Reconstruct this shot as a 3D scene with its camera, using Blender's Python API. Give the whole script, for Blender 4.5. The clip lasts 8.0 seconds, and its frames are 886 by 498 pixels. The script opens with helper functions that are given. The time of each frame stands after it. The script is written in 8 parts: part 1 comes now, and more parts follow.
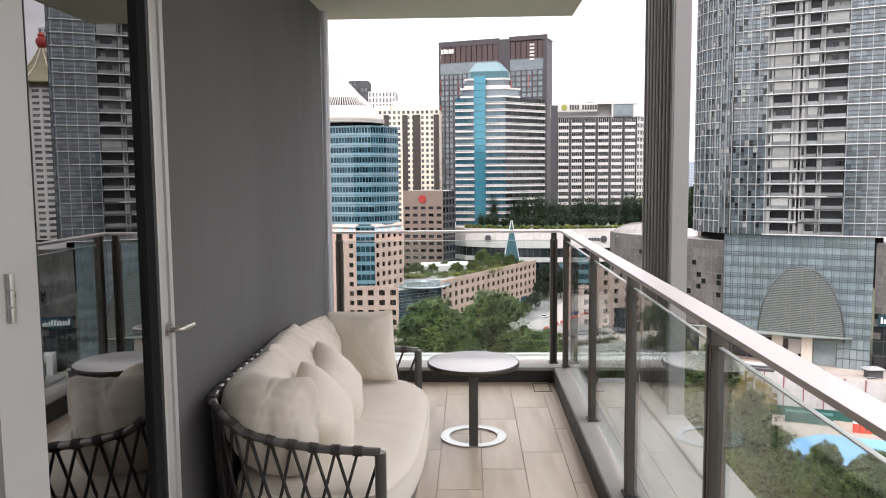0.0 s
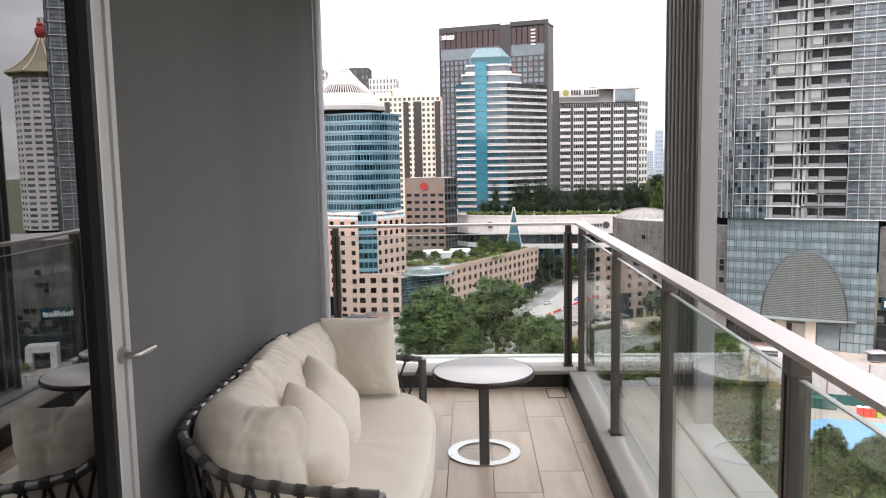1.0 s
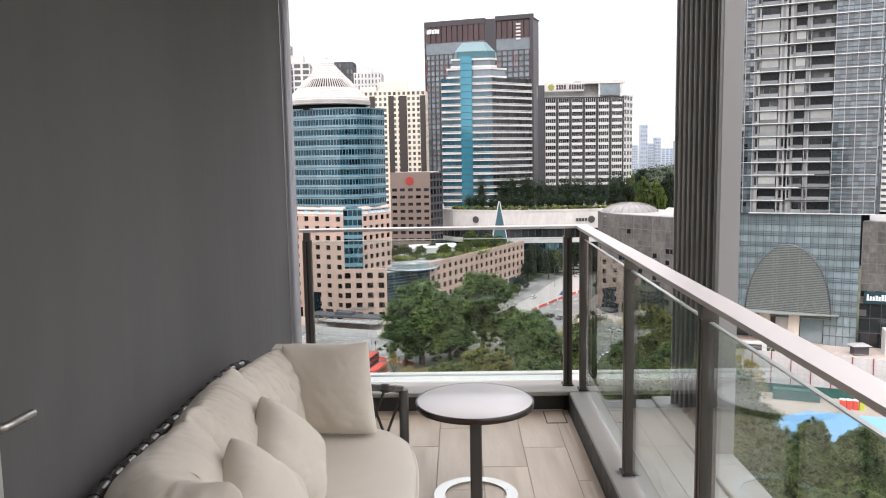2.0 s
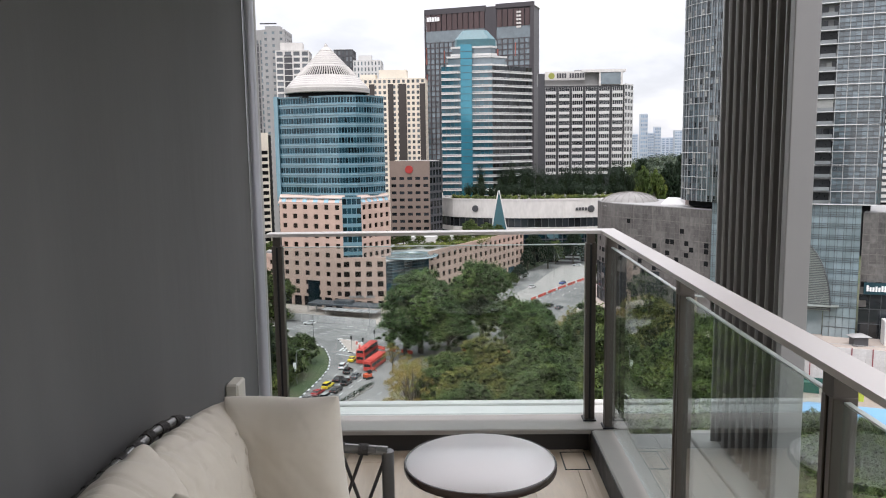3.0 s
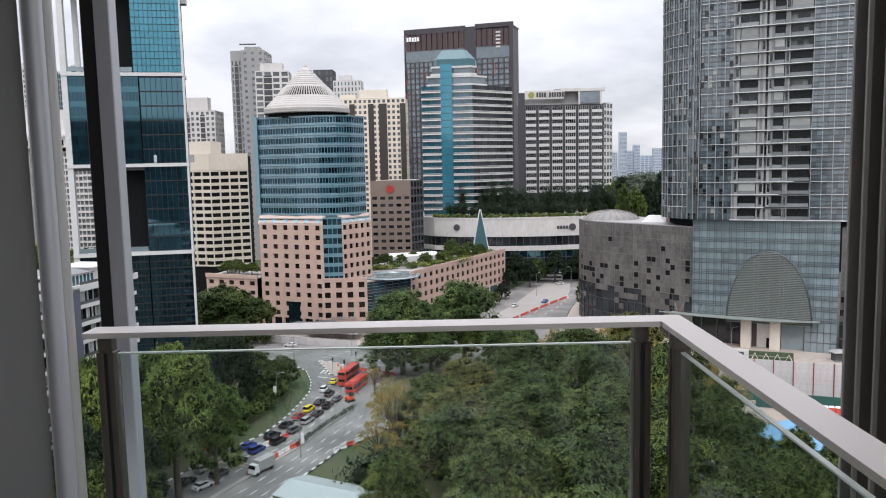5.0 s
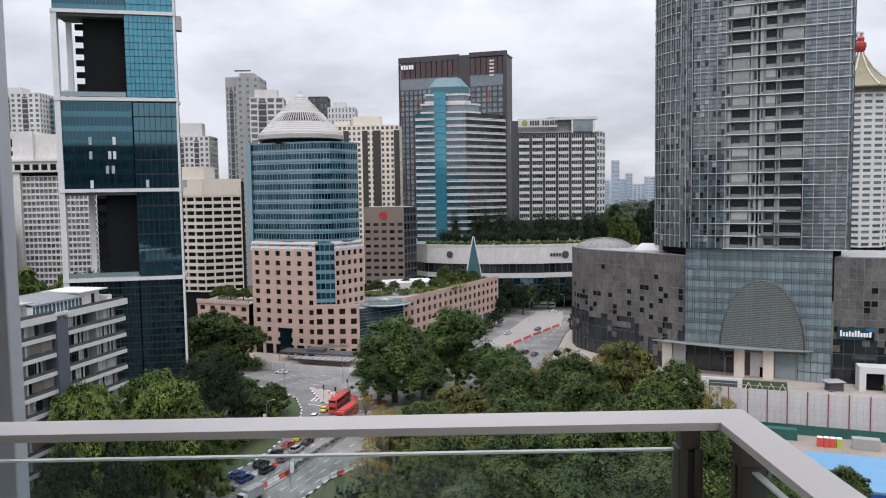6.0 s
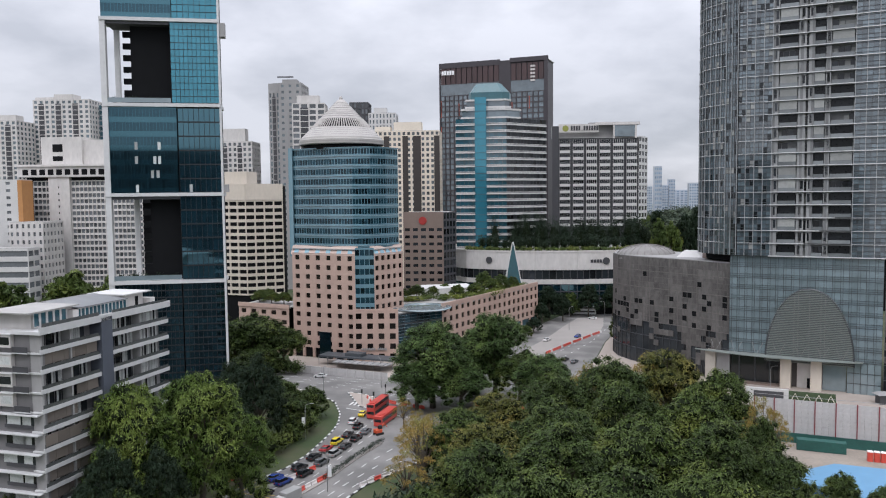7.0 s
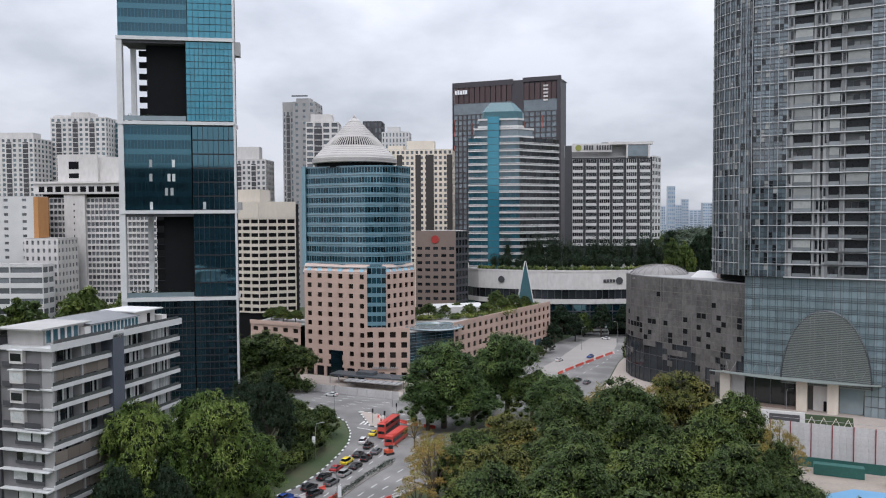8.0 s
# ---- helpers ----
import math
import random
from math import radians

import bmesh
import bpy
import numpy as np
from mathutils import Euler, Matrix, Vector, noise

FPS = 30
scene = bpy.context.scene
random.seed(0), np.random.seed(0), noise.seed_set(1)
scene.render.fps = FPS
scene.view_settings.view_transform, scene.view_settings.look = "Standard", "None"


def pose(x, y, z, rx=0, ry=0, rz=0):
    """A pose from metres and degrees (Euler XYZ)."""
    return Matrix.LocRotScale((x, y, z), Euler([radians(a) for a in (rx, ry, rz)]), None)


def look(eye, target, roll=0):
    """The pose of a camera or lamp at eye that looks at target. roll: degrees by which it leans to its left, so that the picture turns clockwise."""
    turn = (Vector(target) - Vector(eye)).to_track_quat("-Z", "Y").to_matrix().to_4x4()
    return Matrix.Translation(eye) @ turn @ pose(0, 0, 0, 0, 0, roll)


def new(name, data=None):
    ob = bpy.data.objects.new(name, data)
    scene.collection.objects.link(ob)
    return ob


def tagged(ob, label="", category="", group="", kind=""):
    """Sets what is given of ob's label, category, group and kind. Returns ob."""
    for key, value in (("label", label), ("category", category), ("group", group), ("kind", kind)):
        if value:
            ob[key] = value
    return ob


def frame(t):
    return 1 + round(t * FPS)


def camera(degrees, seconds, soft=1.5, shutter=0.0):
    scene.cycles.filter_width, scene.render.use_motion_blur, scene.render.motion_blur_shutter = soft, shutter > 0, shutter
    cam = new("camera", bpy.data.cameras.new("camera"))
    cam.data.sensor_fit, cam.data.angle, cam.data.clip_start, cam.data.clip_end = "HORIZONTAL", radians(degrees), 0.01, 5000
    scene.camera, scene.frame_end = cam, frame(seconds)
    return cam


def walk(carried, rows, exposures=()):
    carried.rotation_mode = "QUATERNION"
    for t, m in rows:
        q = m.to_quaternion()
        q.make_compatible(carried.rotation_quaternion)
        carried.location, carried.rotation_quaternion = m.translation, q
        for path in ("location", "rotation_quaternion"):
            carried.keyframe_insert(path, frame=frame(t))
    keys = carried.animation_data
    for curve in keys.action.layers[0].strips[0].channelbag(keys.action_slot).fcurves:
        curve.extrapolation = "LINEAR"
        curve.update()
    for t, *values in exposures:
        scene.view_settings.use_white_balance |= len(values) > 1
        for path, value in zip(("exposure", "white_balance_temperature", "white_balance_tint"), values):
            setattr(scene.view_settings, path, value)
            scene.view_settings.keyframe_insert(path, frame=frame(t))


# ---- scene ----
cam = camera(59.1, 8.0, soft=1.1)
PATH = [
    (0, (0.402, 0.815, 1.547), (0.331, 2.805, 1.358), -0.5),
    (0.5, (0.402, 1.009, 1.542), (0.313, 2.996, 1.333), -0.4),
    (1, (0.368, 1.265, 1.559), (0.291, 3.251, 1.337), -1.0),
    (1.5, (0.356, 1.53, 1.563), (0.312, 3.517, 1.338), -1.2),
    (3, (0.344, 2.673, 1.57), (0.305, 4.655, 1.305), -0.8),
    (3.5, (0.382, 3.103, 1.569), (0.362, 5.084, 1.302), -0.6),
    (4, (0.389, 3.504, 1.572), (0.375, 5.487, 1.313), -0.5),
    (4.5, (0.392, 3.911, 1.587), (0.389, 5.895, 1.34), -0.9),
    (5.8, (0.479, 4.934, 1.618), (0.5, 6.928, 1.46), -1.1),
    (6, (0.492, 5.055, 1.604), (0.519, 7.049, 1.454), -0.8),
    (6.5, (0.597, 5.47, 1.559), (0.585, 7.464, 1.41), -0.8),
    (7, (0.606, 5.825, 1.557), (0.532, 7.819, 1.422), -0.6),
    (7.5, (0.577, 6.123, 1.56), (0.457, 8.117, 1.454), -0.3),
    (8, (0.586, 6.427, 1.572), (0.481, 8.422, 1.485), -0.3),
]
EXPOSURES = [(0, 1.15, 6500, 17), (1.7, 1.08, 6500, 17), (3.0, 0.70, 6300, 14), (4.5, 0.52, 6250, 14), (5.8, 0.24, 6080, 14), (6.8, 0.08, 6030, 14), (8, 0.08, 5950, 13)]
walk(cam, [(t, look(eye, target, roll)) for t, eye, target, roll in PATH], EXPOSURES)

# ---- world and sun: a bright overcast sky with soft cloud bellies ----
GROUND = -62.0
world = bpy.data.worlds.new("overcast_sky")
scene.world = world
world.use_nodes = True
wn, wl = world.node_tree.nodes, world.node_tree.links
wn.clear()
w_out = wn.new("ShaderNodeOutputWorld")
w_sky = wn.new("ShaderNodeTexSky")
w_sky.sky_type, w_sky.sun_disc = "NISHITA", False
w_sky.sun_elevation, w_sky.sun_rotation = radians(58), radians(200)
w_bg = wn.new("ShaderNodeBackground")
w_bg.inputs["Strength"].default_value = 0.1
wl.new(w_sky.outputs[0], w_bg.inputs["Color"])
w_tc = wn.new("ShaderNodeTexCoord")
w_sep = wn.new("ShaderNodeSeparateXYZ")
wl.new(w_tc.outputs["Generated"], w_sep.inputs[0])
w_add = wn.new("ShaderNodeMath")
w_add.operation = "ADD"
w_abs = wn.new("ShaderNodeMath")
w_abs.operation = "ABSOLUTE"
wl.new(w_sep.outputs["Z"], w_abs.inputs[0])
wl.new(w_abs.outputs[0], w_add.inputs[0])
w_add.inputs[1].default_value = 0.34
w_div = wn.new("ShaderNodeVectorMath")
w_div.operation = "DIVIDE"
wl.new(w_tc.outputs["Generated"], w_div.inputs[0])
w_cmb = wn.new("ShaderNodeCombineXYZ")
for axis in "XYZ":
    wl.new(w_add.outputs[0], w_cmb.inputs[axis])
wl.new(w_cmb.outputs[0], w_div.inputs[1])
w_noise = wn.new("ShaderNodeTexNoise")
w_noise.inputs["Scale"].default_value, w_noise.inputs["Detail"].default_value = 2.6, 6
w_noise.inputs["Roughness"].default_value = 0.52
wl.new(w_div.outputs[0], w_noise.inputs["Vector"])
w_ramp = wn.new("ShaderNodeValToRGB")
w_ramp.color_ramp.elements[0].position, w_ramp.color_ramp.elements[0].color = 0.34, (0.52, 0.525, 0.535, 1)
w_ramp.color_ramp.elements[1].position, w_ramp.color_ramp.elements[1].color = 0.60, (0.73, 0.725, 0.725, 1)
wl.new(w_noise.outputs["Fac"], w_ramp.inputs[0])
w_cloud = wn.new("ShaderNodeBackground")
w_lift = wn.new("ShaderNodeMapRange")  # an overcast sky is brighter overhead than at its rim
w_lift.inputs["From Min"].default_value, w_lift.inputs["From Max"].default_value = 0.12, 1.0
w_lift.inputs["To Min"].default_value, w_lift.inputs["To Max"].default_value = 1.02, 3.2
wl.new(w_abs.outputs[0], w_lift.inputs["Value"])
wl.new(w_lift.outputs[0], w_cloud.inputs["Strength"])
wl.new(w_ramp.outputs[0], w_cloud.inputs["Color"])
w_mix = wn.new("ShaderNodeMixShader")
w_mix.inputs[0].default_value = 0.9
wl.new(w_bg.outputs[0], w_mix.inputs[1])
wl.new(w_cloud.outputs[0], w_mix.inputs[2])
wl.new(w_mix.outputs[0], w_out.inputs["Surface"])

sun_data = bpy.data.lights.new("sun", "SUN")
sun_data.energy, sun_data.angle, sun_data.color = 1.1, radians(25), (1.0, 0.96, 0.9)
sun = new("sun", sun_data)
sun.matrix_world = look((0, -40, 120), (20, 60, -40))


# ---- materials ----
def mat(name, col, rough=0.6, metal=0.0, var=0.12, big=0.4, fine=6.0, bump=0.0, spec=0.5, ior=1.5, per=0.0,
        coord="Object", stretch=(1, 1, 1), tint=None, sheen=0.0, trans=0.0, gleam=None):
    """A worn surface: base colour broken by a large and a fine noise, bump from the fine one, and `per` piece-to-piece spread."""
    m = bpy.data.materials.new(name)
    m.use_nodes = True
    n, l = m.node_tree.nodes, m.node_tree.links
    p = n["Principled BSDF"]
    p.inputs["Roughness"].default_value, p.inputs["Metallic"].default_value = rough, metal
    p.inputs["IOR"].default_value, p.inputs["Specular IOR Level"].default_value = ior, spec
    if gleam:
        p.inputs["Specular Tint"].default_value = (*gleam, 1)
    p.inputs["Sheen Weight"].default_value = sheen
    p.inputs["Transmission Weight"].default_value = trans
    tc = n.new("ShaderNodeTexCoord")
    mp = n.new("ShaderNodeMapping")
    mp.inputs["Scale"].default_value = stretch
    l.new(tc.outputs[coord], mp.inputs["Vector"])
    a, b = n.new("ShaderNodeTexNoise"), n.new("ShaderNodeTexNoise")
    a.inputs["Scale"].default_value, a.inputs["Detail"].default_value = big, 4
    b.inputs["Scale"].default_value, b.inputs["Detail"].default_value = fine, 5
    l.new(mp.outputs[0], a.inputs["Vector"])
    l.new(mp.outputs[0], b.inputs["Vector"])
    add = n.new("ShaderNodeMath")
    add.operation = "ADD"
    l.new(a.outputs["Fac"], add.inputs[0])
    l.new(b.outputs["Fac"], add.inputs[1])
    mr = n.new("ShaderNodeMapRange")
    mr.inputs["From Min"].default_value, mr.inputs["From Max"].default_value = 0.6, 1.4
    mr.inputs["To Min"].default_value, mr.inputs["To Max"].default_value = 1 - var, 1 + var
    l.new(add.outputs[0], mr.inputs["Value"])
    gain = mr.outputs[0]
    if per:
        oi, ge = n.new("ShaderNodeObjectInfo"), n.new("ShaderNodeNewGeometry")
        s = n.new("ShaderNodeMath")
        s.operation = "ADD"
        l.new(oi.outputs["Random"], s.inputs[0])
        l.new(ge.outputs["Random Per Island"], s.inputs[1])
        fr = n.new("ShaderNodeMath")
        fr.operation = "FRACT"
        l.new(s.outputs[0], fr.inputs[0])
        pr = n.new("ShaderNodeMapRange")
        pr.inputs["To Min"].default_value, pr.inputs["To Max"].default_value = 1 - per, 1 + per
        l.new(fr.outputs[0], pr.inputs["Value"])
        mu = n.new("ShaderNodeMath")
        mu.operation = "MULTIPLY"
        l.new(gain, mu.inputs[0])
        l.new(pr.outputs[0], mu.inputs[1])
        gain = mu.outputs[0]
    vm = n.new("ShaderNodeVectorMath")
    vm.operation = "SCALE"
    if tint:
        tx = n.new("ShaderNodeMix")
        tx.data_type = "RGBA"
        tx.inputs["A"].default_value, tx.inputs["B"].default_value = (*col, 1), (*tint, 1)
        st = n.new("ShaderNodeMapRange")
        st.inputs["From Min"].default_value, st.inputs["From Max"].default_value = 0.42, 0.62
        l.new(a.outputs["Fac"], st.inputs["Value"])
        l.new(st.outputs[0], tx.inputs["Factor"])
        l.new(tx.outputs["Result"], vm.inputs[0])
    else:
        vm.inputs[0].default_value = col
    l.new(gain, vm.inputs["Scale"])
    l.new(vm.outputs[0], p.inputs["Base Color"])
    rr = n.new("ShaderNodeMapRange")
    rr.inputs["From Min"].default_value, rr.inputs["From Max"].default_value = 0.3, 0.7
    rr.inputs["To Min"].default_value, rr.inputs["To Max"].default_value = max(rough * 0.85, 0.0), min(rough * 1.15, 1)
    l.new(b.outputs["Fac"], rr.inputs["Value"])
    l.new(rr.outputs[0], p.inputs["Roughness"])
    if bump:
        bp = n.new("ShaderNodeBump")
        bp.inputs["Strength"].default_value, bp.inputs["Distance"].default_value = bump, 0.02
        l.new(b.outputs["Fac"], bp.inputs["Height"])
        l.new(bp.outputs[0], p.inputs["Normal"])
    return m


def glass(name, col=(1, 1, 1), f0=0.04, rough=0.0, dust=0.0):
    """Clear glass for thin sheets: a mirror that grows towards grazing angles over a see-through body."""
    m = bpy.data.materials.new(name)
    m.use_nodes = True
    n, l = m.node_tree.nodes, m.node_tree.links
    n.remove(n["Principled BSDF"])
    t, g, mx, lw = (n.new("ShaderNode" + k) for k in ("BsdfTransparent", "BsdfGlossy", "MixShader", "LayerWeight"))
    t.inputs["Color"].default_value = (*col, 1)
    g.inputs["Roughness"].default_value, g.inputs["Color"].default_value = rough, (1, 1, 1, 1)
    lw.inputs["Blend"].default_value = 0.5
    pw, mr = n.new("ShaderNodeMath"), n.new("ShaderNodeMapRange")
    pw.operation = "POWER"
    pw.inputs[1].default_value = 5.0
    mr.inputs["To Min"].default_value = f0
    l.new(lw.outputs["Facing"], pw.inputs[0])
    l.new(pw.outputs[0], mr.inputs["Value"])
    l.new(mr.outputs[0], mx.inputs[0])
    l.new(t.outputs[0], mx.inputs[1])
    l.new(g.outputs[0], mx.inputs[2])
    out = mx.outputs[0]
    if dust:  # a thin film of dust, in soft vertical runs
        df, dm, ns, mp, tc, rg = (n.new("ShaderNode" + k) for k in ("BsdfDiffuse", "MixShader", "TexNoise", "Mapping", "TexCoord", "MapRange"))
        mp.inputs["Scale"].default_value = (3, 3, 0.6)
        ns.inputs["Scale"].default_value, ns.inputs["Detail"].default_value = 2.0, 4
        l.new(tc.outputs["Object"], mp.inputs["Vector"])
        l.new(mp.outputs[0], ns.inputs["Vector"])
        l.new(ns.outputs["Fac"], rg.inputs["Value"])
        rg.inputs["From Min"].default_value, rg.inputs["From Max"].default_value = 0.3, 0.7
        rg.inputs["To Min"].default_value, rg.inputs["To Max"].default_value = dust * 0.6, dust * 1.5
        df.inputs["Color"].default_value = (0.62, 0.64, 0.62, 1)
        l.new(rg.outputs[0], dm.inputs[0])
        l.new(out, dm.inputs[1])
        l.new(df.outputs[0], dm.inputs[2])
        out = dm.outputs[0]
    l.new(out, n["Material Output"].inputs["Surface"])
    return m


PLASTER = mat("grey_render_wall", (0.100, 0.0975, 0.095), 0.85, var=0.24, big=1.6, fine=11, bump=0.12, stretch=(1, 1, 0.25))
CEILING = mat("ceiling_paint", (0.66, 0.64, 0.60), 0.8, var=0.04, big=0.8, fine=14)
TILE = mat("wood_grain_tile", (0.53, 0.42, 0.325), 0.42, var=0.13, big=1.1, fine=9, per=0.08, stretch=(7, 1, 1), bump=0.06, tint=(0.39, 0.295, 0.215))
GROUT = mat("tile_grout", (0.45, 0.365, 0.285), 0.9)
BRONZE = mat("bronze_anodised_aluminium", (0.105, 0.090, 0.078), 0.42, 0.55, var=0.06, big=1.5, fine=5)
RAIL = mat("champagne_aluminium", (0.585, 0.545, 0.52), 0.42, 0.25, var=0.03, big=0.7, fine=3)
KERB = mat("painted_kerb", (0.30, 0.275, 0.25), 0.7, var=0.10, big=1.5, fine=12, bump=0.08)
KERB_DARK = mat("dark_kerb_face", (0.035, 0.031, 0.029), 0.6, var=0.2, big=2, fine=15)
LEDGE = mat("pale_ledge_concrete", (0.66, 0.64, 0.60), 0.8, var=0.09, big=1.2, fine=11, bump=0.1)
# side ledge concrete, a darker grey than the end ledge
LEDGE_GREY = mat("grey_ledge_concrete", (0.30, 0.29, 0.27), 0.8, var=0.12, big=1.2, fine=11, bump=0.1)
ALU = mat("pale_lavender_grey_metal", (0.50, 0.50, 0.54), 0.4, 0.35, var=0.04, big=1, fine=4, stretch=(1, 1, 0.1))
DOORFRAME = mat("grey_door_frame", (0.48, 0.47, 0.455), 0.42, 0.3, var=0.04, big=1.0, fine=4)
BLACK = mat("black_rubber", (0.012, 0.012, 0.013), 0.5)
CHROME = mat("satin_steel", (0.50, 0.48, 0.46), 0.3, 1.0, var=0.03, big=1.5, fine=4)
FABRIC = mat("beige_outdoor_fabric", (0.62, 0.56, 0.475), 0.95, var=0.05, big=4.0, fine=700, bump=0.08, sheen=0.2)
FRAME_TUBE = mat("charcoal_tube", (0.09, 0.086, 0.084), 0.34, 0.4, var=0.05, big=1.5, fine=5)
ROPE = mat("woven_rope", (0.030, 0.026, 0.024), 0.75, var=0.35, big=30, fine=140, bump=0.4)
# paler than the frame tubes to carry the sky's glint in its colour
RAIL_TUBE = mat("sofa_tube_glint_grey", (0.16, 0.155, 0.15), 0.25, 0.5, var=0.08, big=2, fine=6)
TABLE_TOP = mat("pale_stone_tabletop", (0.69, 0.645, 0.635), 0.22, var=0.02, big=0.8, fine=2)
TABLE_EDGE = mat("dark_table_edge", (0.040, 0.024, 0.019), 0.22, var=0.1)
FIN = mat("dark_louvre_blade", (0.205, 0.192, 0.184), 0.45, 0.35, var=0.08, big=1, fine=30)
FIN_END = mat("grey_column_plate", (0.30, 0.29, 0.285), 0.5, 0.3, var=0.05, big=1, fine=20)
SOCKET = mat("ivory_plastic", (0.52, 0.49, 0.42), 0.45, var=0.04)
CLEAR = glass("balustrade_glass", (0.90, 0.945, 0.945), 0.035, dust=0.005)
DOORGLASS = glass("door_glass", (0.12, 0.12, 0.12), 0.24)
# pale colour holds the bright glint along the tops of the panes
EDGE = mat("glass_edge_glint", (0.72, 0.80, 0.76), 0.2, var=0.05)
# dark surface colour carries the dimness of the room and the lobby
ROOM = mat("painted_dim_interior", (0.10, 0.09, 0.085), 0.9)


# ---- mesh building ----
class Build:
    """Collects boxes, prisms, tubes and loose faces into one mesh."""

    def __init__(self):
        self.v, self.f, self.smooth = [], [], False

    def add(self, verts, faces):
        k = len(self.v)
        self.v += [tuple(p) for p in verts]
        self.f += [tuple(k + i for i in face) for face in faces]
        return self

    def box(self, x0, x1, y0, y1, z0, z1, bevel=0.0):
        if bevel:
            b = bevel
            ring = [(x0 + b, y0), (x1 - b, y0), (x1, y0 + b), (x1, y1 - b), (x1 - b, y1), (x0 + b, y1), (x0, y1 - b), (x0, y0 + b)]
            inner = [(x0 + b, y0 + b), (x1 - b, y0 + b), (x1 - b, y0 + b), (x1 - b, y1 - b), (x1 - b, y1 - b), (x0 + b, y1 - b), (x0 + b, y1 - b), (x0 + b, y0 + b)]
            v = [(*p, z0) for p in ring] + [(*p, z1 - b) for p in ring] + [(*p, z1) for p in inner]
            f = [tuple(range(7, -1, -1)), tuple(range(16, 24))]
            for r in (0, 8):
                f += [(r + i, r + (i + 1) % 8, r + 8 + (i + 1) % 8, r + 8 + i) for i in range(8)]
            return self.add(v, f)
        v = [(x, y, z) for z in (z0, z1) for x, y in ((x0, y0), (x1, y0), (x1, y1), (x0, y1))]
        return self.add(v, [(3, 2, 1, 0), (4, 5, 6, 7), (0, 1, 5, 4), (1, 2, 6, 5), (2, 3, 7, 6), (3, 0, 4, 7)])

    def prism(self, poly, z0, z1, top=None, caps=True):
        """A polygon (counter-clockwise) drawn up from z0 to z1; top: the polygon at z1, if it differs."""
        n, top = len(poly), top or poly
        f = [(i, (i + 1) % n, n + (i + 1) % n, n + i) for i in range(n)]
        if caps:
            f += [tuple(range(n - 1, -1, -1)), tuple(range(n, 2 * n))]
        return self.add([(*p, z0) for p in poly] + [(*p, z1) for p in top], f)

    def lathe(self, profile, n=24, cx=0.0, cy=0.0):
        """A profile of (radius, z) turned round the vertical through (cx, cy)."""
        v, f = [], []
        for r, z in profile:
            v += [(cx + r * math.cos(2 * math.pi * i / n), cy + r * math.sin(2 * math.pi * i / n), z) for i in range(n)]
        for k in range(len(profile) - 1):
            f += [(k * n + i, k * n + (i + 1) % n, (k + 1) * n + (i + 1) % n, (k + 1) * n + i) for i in range(n)]
        f += [tuple(range(n - 1, -1, -1)), tuple(range((len(profile) - 1) * n, len(profile) * n))]
        return self.add(v, f)

    def tube(self, path, r, n=8, closed=False, taper=None):
        """A round tube along a path; taper: its radius at the far end."""
        pts = [Vector(p) for p in path]
        v, f, last = [], [], None
        for i, p in enumerate(pts):
            a = pts[(i - 1) % len(pts)] if closed or i else p
            b = pts[(i + 1) % len(pts)] if closed or i < len(pts) - 1 else p
            t = (b - a).normalized()
            u = t.cross(Vector((0, 0, 1)) if abs(t.z) < 0.95 else Vector((1, 0, 0))).normalized()
            if last is not None and u.dot(last) < 0:
                u = -u
            last, w = u, t.cross(u)
            rr = r if taper is None else r + (taper - r) * i / (len(pts) - 1)
            v += [p + rr * (math.cos(2 * math.pi * k / n) * u + math.sin(2 * math.pi * k / n) * w) for k in range(n)]
        m = len(pts) if closed else len(pts) - 1
        for i in range(m):
            j = (i + 1) % len(pts)
            f += [(i * n + k, i * n + (k + 1) % n, j * n + (k + 1) % n, j * n + k) for k in range(n)]
        if not closed:
            f += [tuple(range(n - 1, -1, -1)), tuple(range((len(pts) - 1) * n, len(pts) * n))]
        return self.add(v, f)

    def grid(self, fn, nu, nv):
        """A sheet: fn(u, v) over 0..1 by 0..1."""
        v = [fn(i / nu, j / nv) for j in range(nv + 1) for i in range(nu + 1)]
        w = nu + 1
        return self.add(v, [(j * w + i, j * w + i + 1, (j + 1) * w + i + 1, (j + 1) * w + i) for j in range(nv) for i in range(nu)])

    def mesh(self, name, material, smooth=False):
        me = bpy.data.meshes.new(name)
        me.from_pydata(self.v, [], self.f)
        bm = bmesh.new()
        bm.from_mesh(me)
        bmesh.ops.recalc_face_normals(bm, faces=bm.faces)
        if smooth:
            for face in bm.faces:
                face.smooth = True
            for e in bm.edges:
                if len(e.link_faces) == 2 and e.calc_face_angle(0) > radians(40):
                    e.smooth = False
        bm.to_mesh(me)
        bm.free()
        me.materials.append(material)
        return me


def box(*a, **k):
    return Build().box(*a, **k)


def part(name, build, material, parent, label="", smooth=False, kind=""):
    """One mesh object under a thing or a part."""
    me = build.mesh(name, material, smooth) if isinstance(build, Build) else build
    ob = new(name, me)
    ob.parent = parent
    return tagged(ob, label, kind=kind)


def single(name, build, material, label, category, group="", kind="", smooth=False):
    """A thing or a piece of the setting that is one mesh."""
    return tagged(new(name, build.mesh(name, material, smooth)), label, category, group, kind)


def thing(name, label, category, at=(0, 0, 0), turn=0.0, group="", kind=""):
    """An Empty at the base of a thing, to parent its parts."""
    ob = new(name)
    ob.empty_display_size = 0.2
    ob.matrix_basis = pose(*at, 0, 0, turn)
    return tagged(ob, label, category, group, kind)


